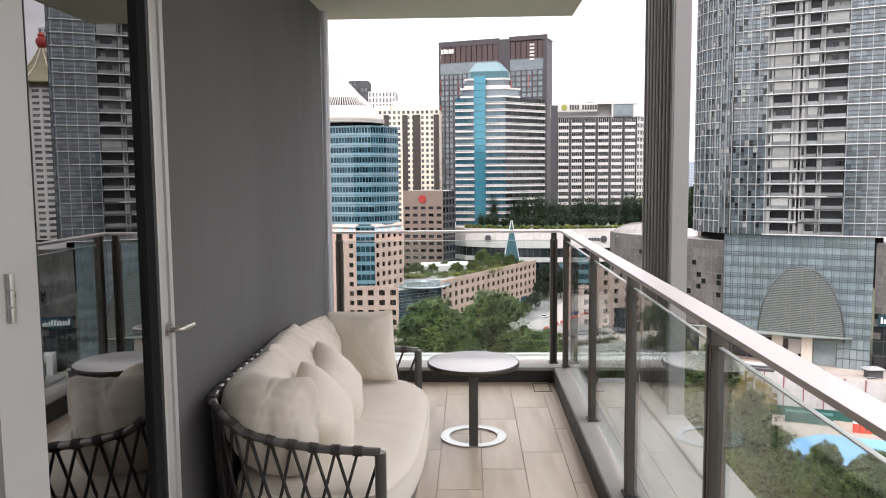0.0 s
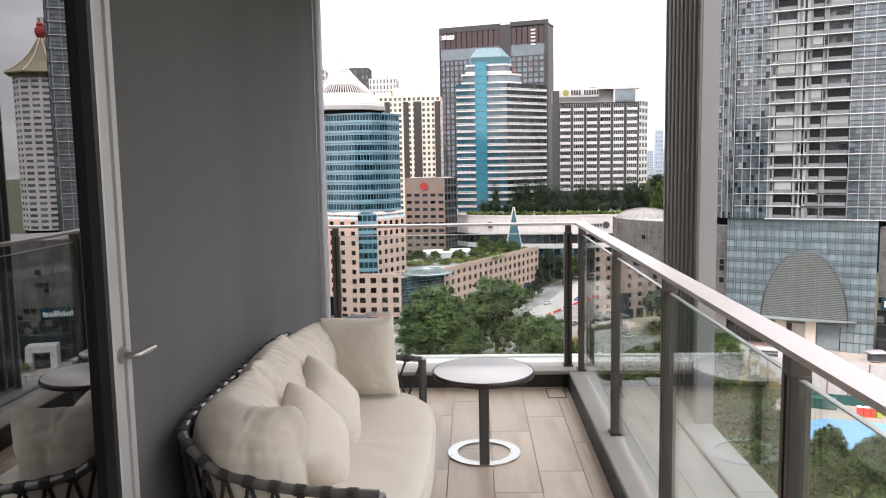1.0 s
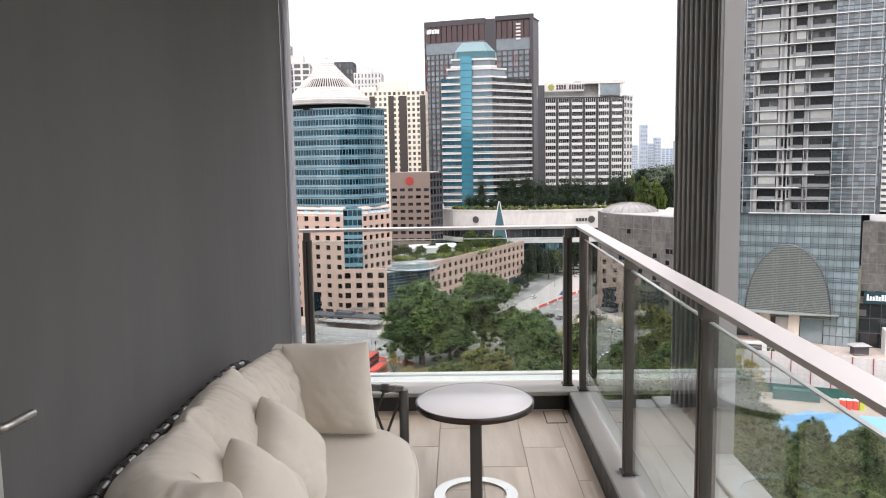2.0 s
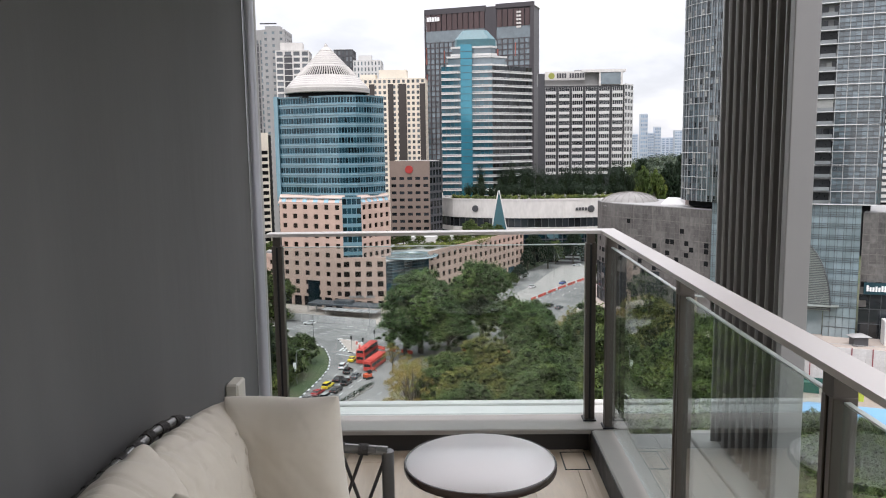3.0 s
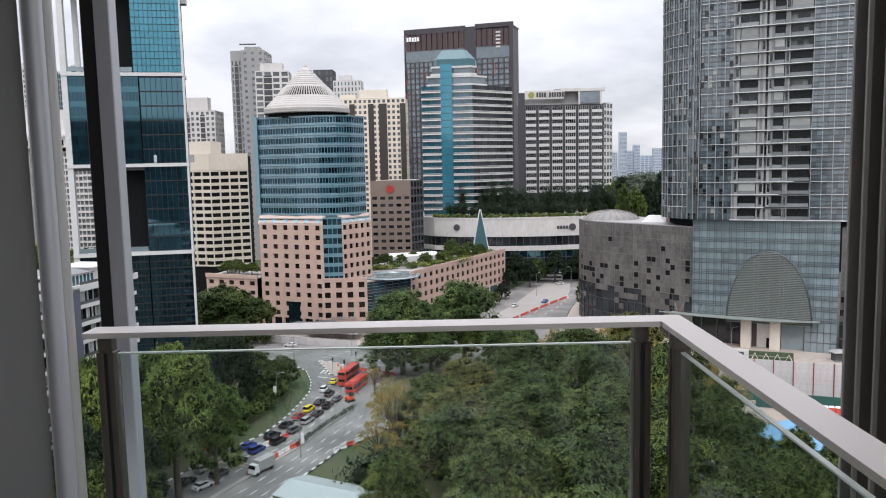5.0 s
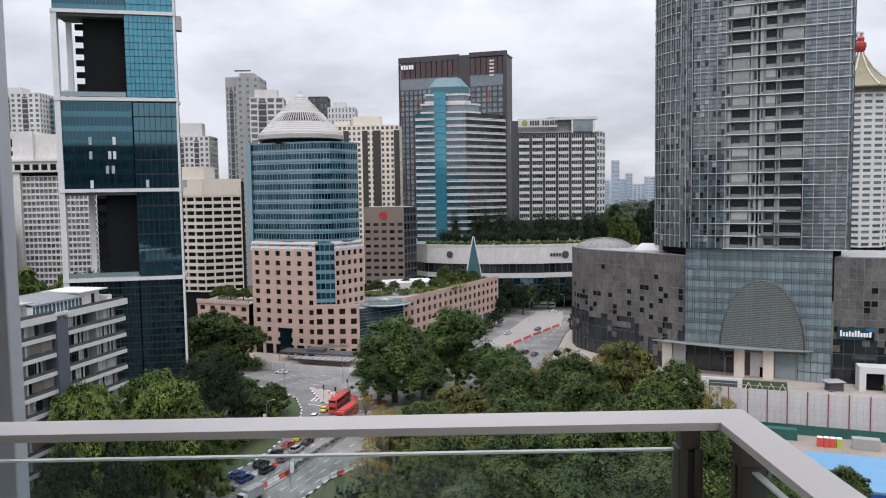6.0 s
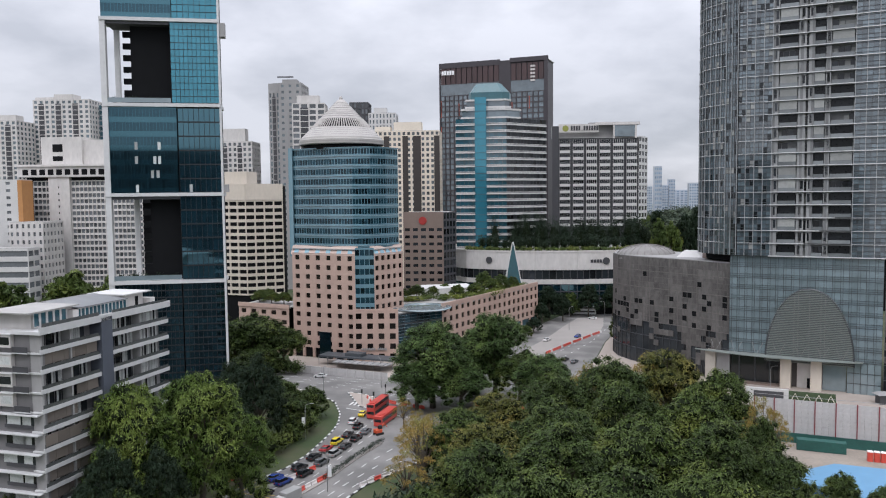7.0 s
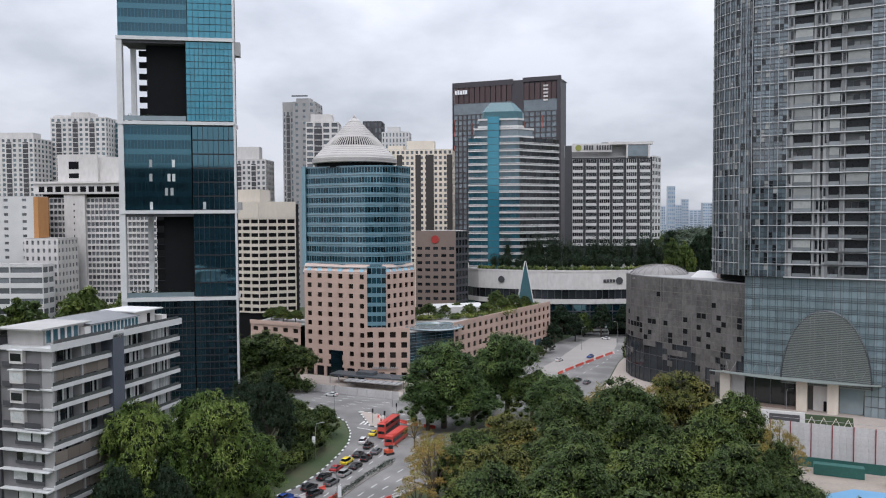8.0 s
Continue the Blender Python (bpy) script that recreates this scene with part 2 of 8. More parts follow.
def pieces(name, mesh, places, parent, limit=300, rest="", turn=0.0):
    """Alike pieces on one mesh at the places (x, y, z[, turn]); past the limit they are joined into one part."""
    for p in places[:limit]:
        ob = new(name, mesh)
        ob.parent = parent
        ob.matrix_basis = pose(*p[:3], 0, 0, p[3] if len(p) > 3 else turn)
    if len(places) > limit:
        src = [v.co.copy() for v in mesh.vertices]
        fs = [tuple(f.vertices) for f in mesh.polygons]
        v, f = [], []
        for p in places[limit:]:
            m, k = pose(*p[:3], 0, 0, p[3] if len(p) > 3 else turn), len(v)
            v += [tuple(m @ c) for c in src]
            f += [tuple(k + i for i in q) for q in fs]
        me = bpy.data.meshes.new(rest or name + "_rest")
        me.from_pydata(v, [], f)
        me.materials.append(mesh.materials[0])
        ob = new(rest or name + "_rest", me)
        ob.parent = parent
        tagged(ob, kind="stuff")


# ---- the balcony: walls, slabs, balustrade ----
WALL_X, END_Y, BACK_Y, CEIL = -0.65, 6.55, -1.8, 2.70
floor = single("floor", box(WALL_X - 0.2, 1.008, BACK_Y, END_Y, -0.25, -0.006), GROUT,
               "balcony floor of wood-look rectangular tiles", "floor", kind="structure")
wall_left = single("wall_left", box(WALL_X - 0.2, WALL_X, 3.394, 6.40, -0.25, CEIL), PLASTER,
                   "plain grey rendered balcony wall", "wall", kind="structure")
single("wall_left_rear", Build().box(WALL_X - 0.2, WALL_X, BACK_Y, 2.40, -0.25, CEIL).box(WALL_X - 0.2, WALL_X, 2.40, 3.394, 2.42, CEIL),
       PLASTER, "grey rendered wall round the glass door", "wall", kind="structure")
single("wall_back", box(WALL_X - 0.2, 1.3, BACK_Y - 0.2, BACK_Y, -0.25, CEIL), PLASTER, "grey rendered wall closing the balcony", "wall", kind="structure")
single("ceiling", box(WALL_X - 0.2, 1.157, BACK_Y - 0.2, 6.72, CEIL, CEIL + 0.3), CEILING, "pale painted slab above the balcony", "ceiling", kind="structure")

# the dim room behind the glass door, its dimness put into the wall colour
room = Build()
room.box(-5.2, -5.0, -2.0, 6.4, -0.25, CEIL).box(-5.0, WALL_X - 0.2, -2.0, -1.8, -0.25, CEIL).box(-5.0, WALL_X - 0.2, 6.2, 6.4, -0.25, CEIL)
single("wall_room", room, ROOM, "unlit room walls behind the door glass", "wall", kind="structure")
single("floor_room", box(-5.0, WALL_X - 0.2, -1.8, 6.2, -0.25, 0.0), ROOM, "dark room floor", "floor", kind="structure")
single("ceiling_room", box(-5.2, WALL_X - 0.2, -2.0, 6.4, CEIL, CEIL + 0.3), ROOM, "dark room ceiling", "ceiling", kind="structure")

# kerb and outer ledges
single("kerb_side", box(1.014, 1.20, BACK_Y, 6.50, -0.25, 0.122, bevel=0.006), KERB, "taupe painted kerb under the balustrade", "kerb", kind="structure")
single("kerb_end", Build().box(-0.72, 1.20, 6.504, 6.73, 0.100, 0.125, bevel=0.005).box(-0.72, 1.20, END_Y + 0.016, 6.73, -0.25, 0.098), KERB, "taupe painted kerb at the balcony end", "kerb", kind="structure")
single("kerb_side_face", box(1.009, 1.013, BACK_Y, 6.545, -0.006, 0.116), KERB_DARK, "dark inner face of the side kerb", "skirting", kind="structure")
single("kerb_end_face", box(-0.72, 1.006, END_Y, END_Y + 0.012, -0.006, 0.098), KERB_DARK, "dark skirting under the end kerb", "skirting", kind="structure")
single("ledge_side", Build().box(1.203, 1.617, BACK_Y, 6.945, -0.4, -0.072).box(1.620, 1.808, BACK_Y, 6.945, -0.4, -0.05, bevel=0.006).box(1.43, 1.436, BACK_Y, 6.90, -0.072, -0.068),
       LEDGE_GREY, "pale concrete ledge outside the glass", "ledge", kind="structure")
single("ledge_end", Build().box(-1.5, 1.20, 6.735, 6.87, -0.4, 0.128, bevel=0.008).box(-1.5, 1.20, 6.873, 6.945, -0.4, 0.136, bevel=0.008),
       LEDGE, "white ledge beyond the end glass", "ledge", kind="structure")

# floor tiles: long planks with staggered ends
TILE_W, TILE_L = 0.2275, 0.843
tile_mesh = box(0, TILE_W - 0.003, 0, TILE_L - 0.003, -0.012, 0.0, bevel=0.0012).mesh("tile", TILE)
for k, first in zip(range(-4, 4), (5.40, 5.12, 5.55, 5.10, 5.386, 5.660, 5.073, 5.48)):
    x0 = 0.229 + TILE_W * k
    for n in range(-9, 3):
        y0, y1 = first + TILE_L * n, first + TILE_L * (n + 1)
        y0, y1 = max(y0, BACK_Y), min(y1, END_Y)
        if y1 - y0 > 0.03:
            ob = new("tile", tile_mesh)
            ob.parent = floor
            ob.matrix_basis = pose(x0, y0, 0) @ Matrix.Diagonal((min(1.0, (0.978 - x0) / TILE_W), (y1 - y0) / TILE_L, 1, 1))

# floor drain cover in the corner
drain = thing("drain_cover", "tile-filled floor drain cover with a dark rim", "drain", (0.912, 6.40, 0.0))
part("frame", Build().box(-0.062, 0.062, -0.11, -0.104, 0.0, 0.003).box(-0.062, 0.062, 0.104, 0.11, 0.0, 0.003)
     .box(-0.062, -0.056, -0.104, 0.104, 0.0, 0.003).box(0.056, 0.062, -0.104, 0.104, 0.0, 0.003), BLACK, drain, "thin dark rim")
part("tile_insert", box(-0.055, 0.055, -0.103, 0.103, 0.0, 0.002, bevel=0.0008), TILE, drain)

# the balustrade: posts, glass, top rail
balustrade = thing("balustrade", "glass balustrade with bronze posts and champagne handrail", "railing", (0, 0, 0.125))
rail = Build()
z0, z1 = 0.991, 1.007
rail.add([(-0.63, 6.582, z0), (1.064, 6.582, z0), (1.064, BACK_Y, z0), (1.143, BACK_Y, z0), (1.143, 6.676, z0), (-0.63, 6.676, z0),
          (-0.63, 6.582, z1), (1.064, 6.582, z1), (1.064, BACK_Y, z1), (1.143, BACK_Y, z1), (1.143, 6.676, z1), (-0.63, 6.676, z1)],
         [(5, 4, 1, 0), (4, 3, 2, 1), (6, 7, 10, 11), (7, 8, 9, 10), (0, 1, 7, 6), (1, 2, 8, 7), (2, 3, 9, 8), (3, 4, 10, 9), (4, 5, 11, 10), (5, 0, 6, 11)])
part("handrail", rail, RAIL, balustrade, "flat champagne aluminium handrail")


def post_pair(x, y, along_y):
    """Two flat bars that clamp the glass, a rubber between them, a foot plate and a stub under the rail."""
    w, dpt = 0.02, 0.05
    b = Build()
    for s in (-1, 1):
        c = s * 0.016
        if along_y:
            b.box(x - dpt / 2, x + dpt / 2, y + c - w / 2, y + c + w / 2, 0.0, 0.938, bevel=0.002)
        else:
            b.box(x + c - w / 2, x + c + w / 2, y - dpt / 2, y + dpt / 2, 0.0, 0.938, bevel=0.002)
    b.box(x - 0.024, x + 0.024, y - 0.024, y + 0.024, 0.935, 0.993) if along_y else b.box(x - 0.02, x + 0.02, y - 0.02, y + 0.018, 0.935, 0.993)
    p = part("post", b, BRONZE, balustrade)
    part("gasket", box(x - 0.020, x + 0.020, y - 0.0058, y + 0.0058, 0.01, 0.93) if along_y else box(x - 0.0058, x + 0.0058, y - 0.020, y + 0.020, 0.01, 0.93), BLACK, p)
    part("foot_plate", box(x - 0.034, x + 0.034, y - 0.04, y + 0.04, 0.0, 0.008, bevel=0.002), BLACK, p)


POST_Y = (6.54, 5.27, 4.20, 3.04, 1.93, 0.82, -0.29, -1.4)
for y in POST_Y:
    post_pair(1.105, y, True)
post_pair(1.022, 6.655, False)
post_pair(-0.588, 6.655, False)
for ya, yb in zip(POST_Y[1:], POST_Y):
    g = part("glass_panel", box(1.099, 1.111, ya + 0.03, yb - 0.03, 0.03, 0.928), CLEAR, balustrade, "clear glass pane")
    part("glass_edge", box(1.0985, 1.1115, ya + 0.031, yb - 0.031, 0.928, 0.932), EDGE, g)
g = part("glass_panel", box(-0.558, 0.993, 6.649, 6.661, 0.03, 0.928), CLEAR, balustrade, "clear glass pane")
part("glass_edge", box(-0.557, 0.992, 6.6485, 6.6615, 0.928, 0.932), EDGE, g)

# louvred column on the side ledge
column = thing("louvre_column", "louvred column with dark vertical blades and a grey end plate", "column", (1.703, 5.92, -0.05))
part("end_plate", box(0.0, 0.106, 0.0, 0.05, 0.0, 6.0, bevel=0.004), FIN_END, column, "smooth grey end plate")
part("backing", box(0.100, 0.106, 0.054, 0.85, 0.05, 6.0), KERB_DARK, column, "dark backing behind the blades")
for k in range(8):  # fins with a rounded nose, dark gaps between them
    y = 0.105 + 0.0985 * k
    b = Build().prism([(0.004, y - 0.012), (0.012, y - 0.022), (0.099, y - 0.026), (0.099, y + 0.022), (0.030, y + 0.018), (0.010, y + 0.008), (0.004, y - 0.002)], 0.03, 6.0)
    part("blade", b, FIN, column)
part("far_plate", box(0.0, 0.099, 0.852, 0.866, 0.0, 6.0, bevel=0.003), FIN_END, column)
part("base_rail", box(0.035, 0.106, 0.054, 0.86, 0.0, 0.028), FIN_END, column)

# vertical trims at the free end of the wall
trims = thing("wall_end_trim", "vertical metal trims closing the wall end", "trim", (WALL_X, 6.40, 0.0), kind="structure")
for (y, r, m, x) in ((0.032, 0.027, ALU, 0.024), (0.105, 0.021, DOORFRAME, 0.022)):
    part("cover_tube", Build().lathe([(r, 0.125 if y < 0.2 else 0.16), (r, 2.75)], 16, x - 0.005, y), m, trims, smooth=True)
outer = thing("outer_mullion", "paired black and pale metal mullion of the next facade bay", "trim", (-0.925, 7.70, -0.15), kind="structure")
part("black_mullion", box(-0.125, -0.068, -0.035, 0.035, 0.0, 4.2, bevel=0.003), BLACK, outer)
part("pale_mullion", box(-0.066, 0.0, -0.045, 0.035, 0.0, 4.2, bevel=0.004), ALU, outer)
part("sill", box(-0.70, 0.10, -0.75, 0.12, -0.25, 0.0), LEDGE, outer)

# ---- the glass door ----
door = thing("door_1", "closed glass door in a grey aluminium frame", "door", (-0.622, 2.40, 0.0), kind="structure")
part("jamb", Build().box(-0.08, 0.022, 0.003, 0.054, 0.0, 2.417).box(-0.08, 0.022, 0.962, 0.991, 0.0, 2.417).box(-0.08, 0.022, 0.054, 0.962, 2.36, 2.417), DOORFRAME, door)
leaf = part("door_leaf", Build().box(-0.05, 0.016, 0.060, 0.190, 0.01, 2.35, bevel=0.004).box(-0.05, 0.016, 0.902, 0.958, 0.01, 2.35, bevel=0.004)
            .box(-0.05, 0.016, 0.190, 0.902, 0.01, 0.12).box(-0.05, 0.016, 0.190, 0.902, 2.25, 2.35), DOORFRAME, door)
part("pane", box(-0.026, -0.016, 0.190, 0.902, 0.12, 2.25), DOORGLASS, leaf, "dark reflecting glass")
part("gasket", Build().box(-0.016, 0.012, 0.878, 0.9015, 0.12, 2.25).box(-0.016, 0.004, 0.1905, 0.200, 0.12, 2.25), BLACK, leaf)
for z in (0.22, 1.235, 2.08):
    h = Build()
    for k in range(3):
        h.lathe([(0.010, z + 0.037 * k), (0.010, z + 0.037 * k + 0.034)], 12, 0.028, 0.056)
    part("hinge", h, CHROME, door, "steel butt hinge", smooth=True)
part("handle", Build().tube([(0.016, 0.940, 1.044), (0.026, 0.940, 1.044)], 0.024, 20), CHROME, leaf, "satin steel lever handle", smooth=True)
part("lever", Build().tube([(0.024, 0.940, 1.044), (0.056, 0.940, 1.044), (0.064, 0.947, 1.044), (0.066, 0.965, 1.043), (0.066, 1.045, 1.040)], 0.0095, 10), CHROME, leaf, smooth=True)

# isolator switch on the wall
switch = thing("isolator_switch", "ivory plastic weatherproof isolator switch on the wall", "switch", (WALL_X, 5.915, 0.41))
part("housing", box(0.0, 0.055, -0.06, 0.06, 0.0, 0.165, bevel=0.008), SOCKET, switch)
part("rotary_knob", Build().box(0.055, 0.085, -0.02, 0.03, 0.03, 0.08, bevel=0.008), SOCKET, switch)
part("conduit", Build().lathe([(0.012, -0.36), (0.012, 0.0)], 12, 0.025, 0.0), SOCKET, switch, smooth=True)

# ---- sofa ----
SX = ((0.035, 3.515, 0.60), (-0.18, 3.515, 0.612), (-0.34, 3.52, 0.635), (-0.46, 3.53, 0.668), (-0.55, 3.56, 0.728), (-0.608, 3.62, 0.763),
      (-0.624, 3.75, 0.772), (-0.628, 4.0, 0.772), (-0.628, 4.27, 0.772), (-0.628, 4.55, 0.772), (-0.622, 4.80, 0.772), (-0.60, 4.92, 0.763),
      (-0.54, 4.985, 0.728), (-0.45, 5.02, 0.668), (-0.33, 5.03, 0.635), (-0.15, 5.035, 0.612), (0.06, 5.035, 0.595))


# the sofa set is drawn at 1.52 m between its arms and brought to its true 1.65 m length here
SOFA_FIT = pose(0.04, 3.52, 0) @ Matrix.Diagonal((1, 1.087, 0.935, 1)) @ pose(0, -3.515, 0)


def along(path, s):
    """A point at the share s of a path's length."""
    pts = [Vector(p) for p in path]
    lens = [(b - a).length for a, b in zip(pts, pts[1:])]
    left = s * sum(lens)
    for a, b, d in zip(pts, pts[1:], lens):
        if left <= d:
            return a.lerp(b, left / d)
        left -= d
    return pts[-1]


sofa = thing("sofa", "curved outdoor sofa with rope-lattice frame and seat cushion", "sofa")
sofa.matrix_basis = SOFA_FIT
top_path = [along(SX, k / 60) for k in range(61)]
part("top_rail", Build().tube(top_path, 0.017, 12), RAIL_TUBE, sofa, "charcoal metal tube", smooth=True)
low = [(p[0] * 0.96 - 0.008, 4.275 + (p[1] - 4.275) * 0.965, 0.21) for p in top_path]
part("lower_rail", Build().tube(low, 0.014, 10), FRAME_TUBE, sofa, smooth=True)
for s in (0.0, 1.0):
    t, b = along(SX, s), along(low, s)
    part("arm_post", Build().tube([t, (t[0], t[1], 0.4), (b[0] + 0.01, b[1], 0.0)], 0.021, 12), FRAME_TUBE, sofa, smooth=True)
for s in (0.27, 0.42, 0.58, 0.73):
    t, b = along(SX, s), along(low, s)
    part("leg", Build().tube([t, b, (b[0], b[1], 0.0)], 0.015, 10), FRAME_TUBE, sofa, smooth=True)
part("seat_platform", Build().prism([(-0.57, 3.56), (0.05, 3.55), (0.12, 3.9), (0.13, 4.27), (0.12, 4.7), (0.06, 5.0), (-0.57, 5.0)], 0.20, 0.26), FRAME_TUBE, sofa)
NR = 34
for k in range(NR + 1):
    s = k / NR
    for d in (-1, 1):
        e = s + d * 1.55 / NR
        if 0 <= e <= 1:
            a, b = along(SX, s), along(low, e)
            mid = (a + b) / 2
            out = Vector((0.006 * d, 0.006 * d, 0))
            part("rope", Build().tube([a, mid + out, b], 0.0062, 6), ROPE, sofa, smooth=True)
    if 0 < k < NR:
        a, b = along(SX, s - 0.0062), along(SX, s + 0.0062)
        part("rope_wrap", Build().tube([a, b], 0.0205, 10), ROPE, sofa, smooth=True)


def ring_cushion(plan, layers):
    """A soft slab: the plan outline shrunk to its middle by each layer's share, at each layer's height."""
    cx, cy = sum(p[0] for p in plan) / len(plan), sum(p[1] for p in plan) / len(plan)
    v, f, n = [], [], len(plan)
    for inset, z in layers:
        for x, y in plan:
            d = math.hypot(x - cx, y - cy)
            k = max(0.0, 1 - inset / d)
            wob = 0.006 * noise.noise(Vector((x * 5, y * 5, z * 9)))
            v.append((cx + (x - cx) * k, cy + (y - cy) * k, z + wob + 0.004 * noise.noise(Vector((x * k * 14, y * k * 14, 3)))))
    for r in range(len(layers) - 1):
        f += [(r * n + i, r * n + (i + 1) % n, (r + 1) * n + (i + 1) % n, (r + 1) * n + i) for i in range(n)]
    f += [tuple(range(n - 1, -1, -1)), tuple(range((len(layers) - 1) * n, len(layers) * n))]
    return Build().add(v, f)


plan = []
for k in range(120):
    a = 2 * math.pi * k / 120
    c, s = math.cos(a), math.sin(a)
    q = 5.0
    rad = (abs(c) ** q + abs(s) ** q) ** (-1 / q)
    x, y = rad * c, rad * s
    front = 0.155 - 0.075 * (abs(y) ** 2.5)
    plan.append((-0.205 + (x * 0.365 if x < 0 else x * (0.205 + front)), 4.275 + y * 0.735))
seat = part("seat_cushion", ring_cushion(plan, [(0.05, 0.262), (0.012, 0.272), (0.0, 0.30), (0.0, 0.375), (0.01, 0.41), (0.035, 0.432), (0.08, 0.444), (0.16, 0.452), (0.25, 0.456), (0.34, 0.457)]),
            FABRIC, sofa, "beige fabric seat cushion", smooth=True)
part("piping", ring_cushion(plan, [(0.006, 0.396), (-0.003, 0.4), (-0.003, 0.406), (0.006, 0.41)]), FABRIC, seat, smooth=True)


def finish(name, build, label, group):
    """A closed soft body as a cushion."""
    me = build.mesh(name, FABRIC)
    bm = bmesh.new()
    bm.from_mesh(me)
    bmesh.ops.remove_doubles(bm, verts=bm.verts, dist=0.0012)
    bmesh.ops.recalc_face_normals(bm, faces=bm.faces)
    for face in bm.faces:
        face.smooth = True
    bm.to_mesh(me)
    bm.free()
    ob = new(name, me)
    ob.matrix_basis = SOFA_FIT
    return tagged(ob, label, "cushion", group)


def crumple(x, z, seed):
    """Soft creases: ridged noise with a warp, 0..1."""
    w = noise.noise(Vector((x * 1.3, z * 1.3, seed)))
    a = 1 - abs(noise.noise(Vector((x + 1.2 * w, z * 0.8 + w, seed + 4.0)))) * 2
    return max(0.0, a) ** 4


def back_roll(label, path, z0, z1, thick, seed, lean=0.15, ear=0.0, slant=0.0, crease=1.0, knot=0.0, group=""):
    """A long stuffed back cushion that follows the curve of the frame, seamed along its top, gathered at its ends."""
    nu, nv, b = 90, 72, Build()
    length = sum(math.dist(p, q) for p, q in zip(path, path[1:]))

    def skin(u, v):
        e = abs(2 * u - 1)
        uu = min(0.9995, max(0.0005, u))
        c, d = along([(*p, 0) for p in path], uu), (along([(*p, 0) for p in path], min(1, uu + 0.03)) - along([(*p, 0) for p in path], max(0, uu - 0.03))).normalized()
        side = Vector((d.y, -d.x, 0))
        a = 2 * math.pi * v
        cx, cz = math.cos(a), math.sin(a)
        px = math.copysign(abs(cx) ** 1.15, cx)
        pz = math.copysign(abs(cz) ** 0.72, cz)
        girth = (1 - e ** 3.2) ** 0.62
        tall = (1 - e ** 14) ** 0.5 * (1 + ear * e ** 10 - 0.05 * (1 - e ** 2) * (0.5 + 0.5 * noise.noise(Vector((u * 4, seed, 0)))))
        run = u * length
        near_end = math.exp(-((1 - e) * length / 2) / 0.13)
        across = crumple(run * 16 + pz * 1.2, pz * 1.3, seed)
        gather = crumple(pz * 3.6 + e * 2.5 + seed, run * 5, seed + 9) + 0.8 * crumple(pz * 8 + seed, run * 9, seed + 12)
        long_fold = crumple(pz * 4 + run * 3, run * 3, seed + 17)
        fold = -0.008 * crease * across * (0.35 + 0.65 * max(0, pz)) - 0.015 * gather * near_end - 0.008 * crease * long_fold + 0.012 * noise.noise(Vector((run * 5, pz * 1.6, seed))) + 0.004 * noise.noise(Vector((run * 22, pz * 5, seed)))
        rim = 0.018 * math.exp(-((1 - abs(pz)) / 0.06)) * (0.3 + near_end)
        half_t, half_h = thick / 2 * girth, (z1 - z0) / 2 * tall
        off = (half_t + fold * girth) * px
        z = (z0 + z1) / 2 + (half_h + fold * 0.8 * girth + rim) * pz
        slip = slant * pz * e ** 4 * (1 if u < 0.5 else 0)
        if knot and u < 0.3:  # a gathered corner that stands up at the top of the first end
            pull = knot * max(0.0, pz) ** 5 * math.exp(-((u * length) / 0.05) ** 2)
            slip, z = slip - 0.6 * pull, z + pull
        return c + side * (off - lean * pz * half_h) + d * slip + Vector((0, 0, z))

    b.grid(skin, nu, nv)
    return finish("back_cushion", b, label, group)


def pillow(name, label, w, h, thick, centre, turn, lean, spin=0.0, seed=1.0, full=0.42, ear=0.05, fold=0.006, group="", soft=0.0):
    """A square stuffed cushion: two swollen faces that meet in a sharp seam, drawn in along the sides and pointed at the corners."""
    n, b = 44, Build()
    for sgn in (-1, 1):
        def skin(u, v):
            x, z = math.sin((u - 0.5) * math.pi) * 0.5 + (u - 0.5), math.sin((v - 0.5) * math.pi) * 0.5 + (v - 0.5)
            body = max(0.0, (1 - x ** 2) * (1 - z ** 2)) ** full
            r = max(abs(x), abs(z))
            ang = math.atan2(z, x)
            pucker = crumple(ang * 5 + seed, r * 1.2, seed) * r ** 3
            y = sgn * (thick / 2 * body * (1 + 0.10 * noise.noise(Vector((x * 1.4, z * 1.4, seed)))) - fold * (1.6 * pucker + crumple(x * 2.2 + sgn, z * 2.6 - x, seed + 5)) * min(1, body * 2.5))
            y += 0.010 * noise.noise(Vector((x * 1.7 + 8, z * 1.7, seed)))
            kx, kz = 1 - ear * (1 - z * z), 1 - ear * (1 - x * x)
            tuck = 1 - soft * (x * z) ** 2 * (0 if x < 0 < z else 1)  # one corner stays pointed, the others are rounded
            return (x * kx * tuck * w / 2, y, z * kz * tuck * h / 2)
        b.grid(skin, n, n)
    ob = finish(name, b, label, group)
    ob.matrix_basis = SOFA_FIT @ pose(*centre) @ pose(0, 0, 0, 0, 0, turn) @ pose(0, 0, 0, lean, 0, 0) @ pose(0, 0, 0, 0, spin, 0)
    return ob


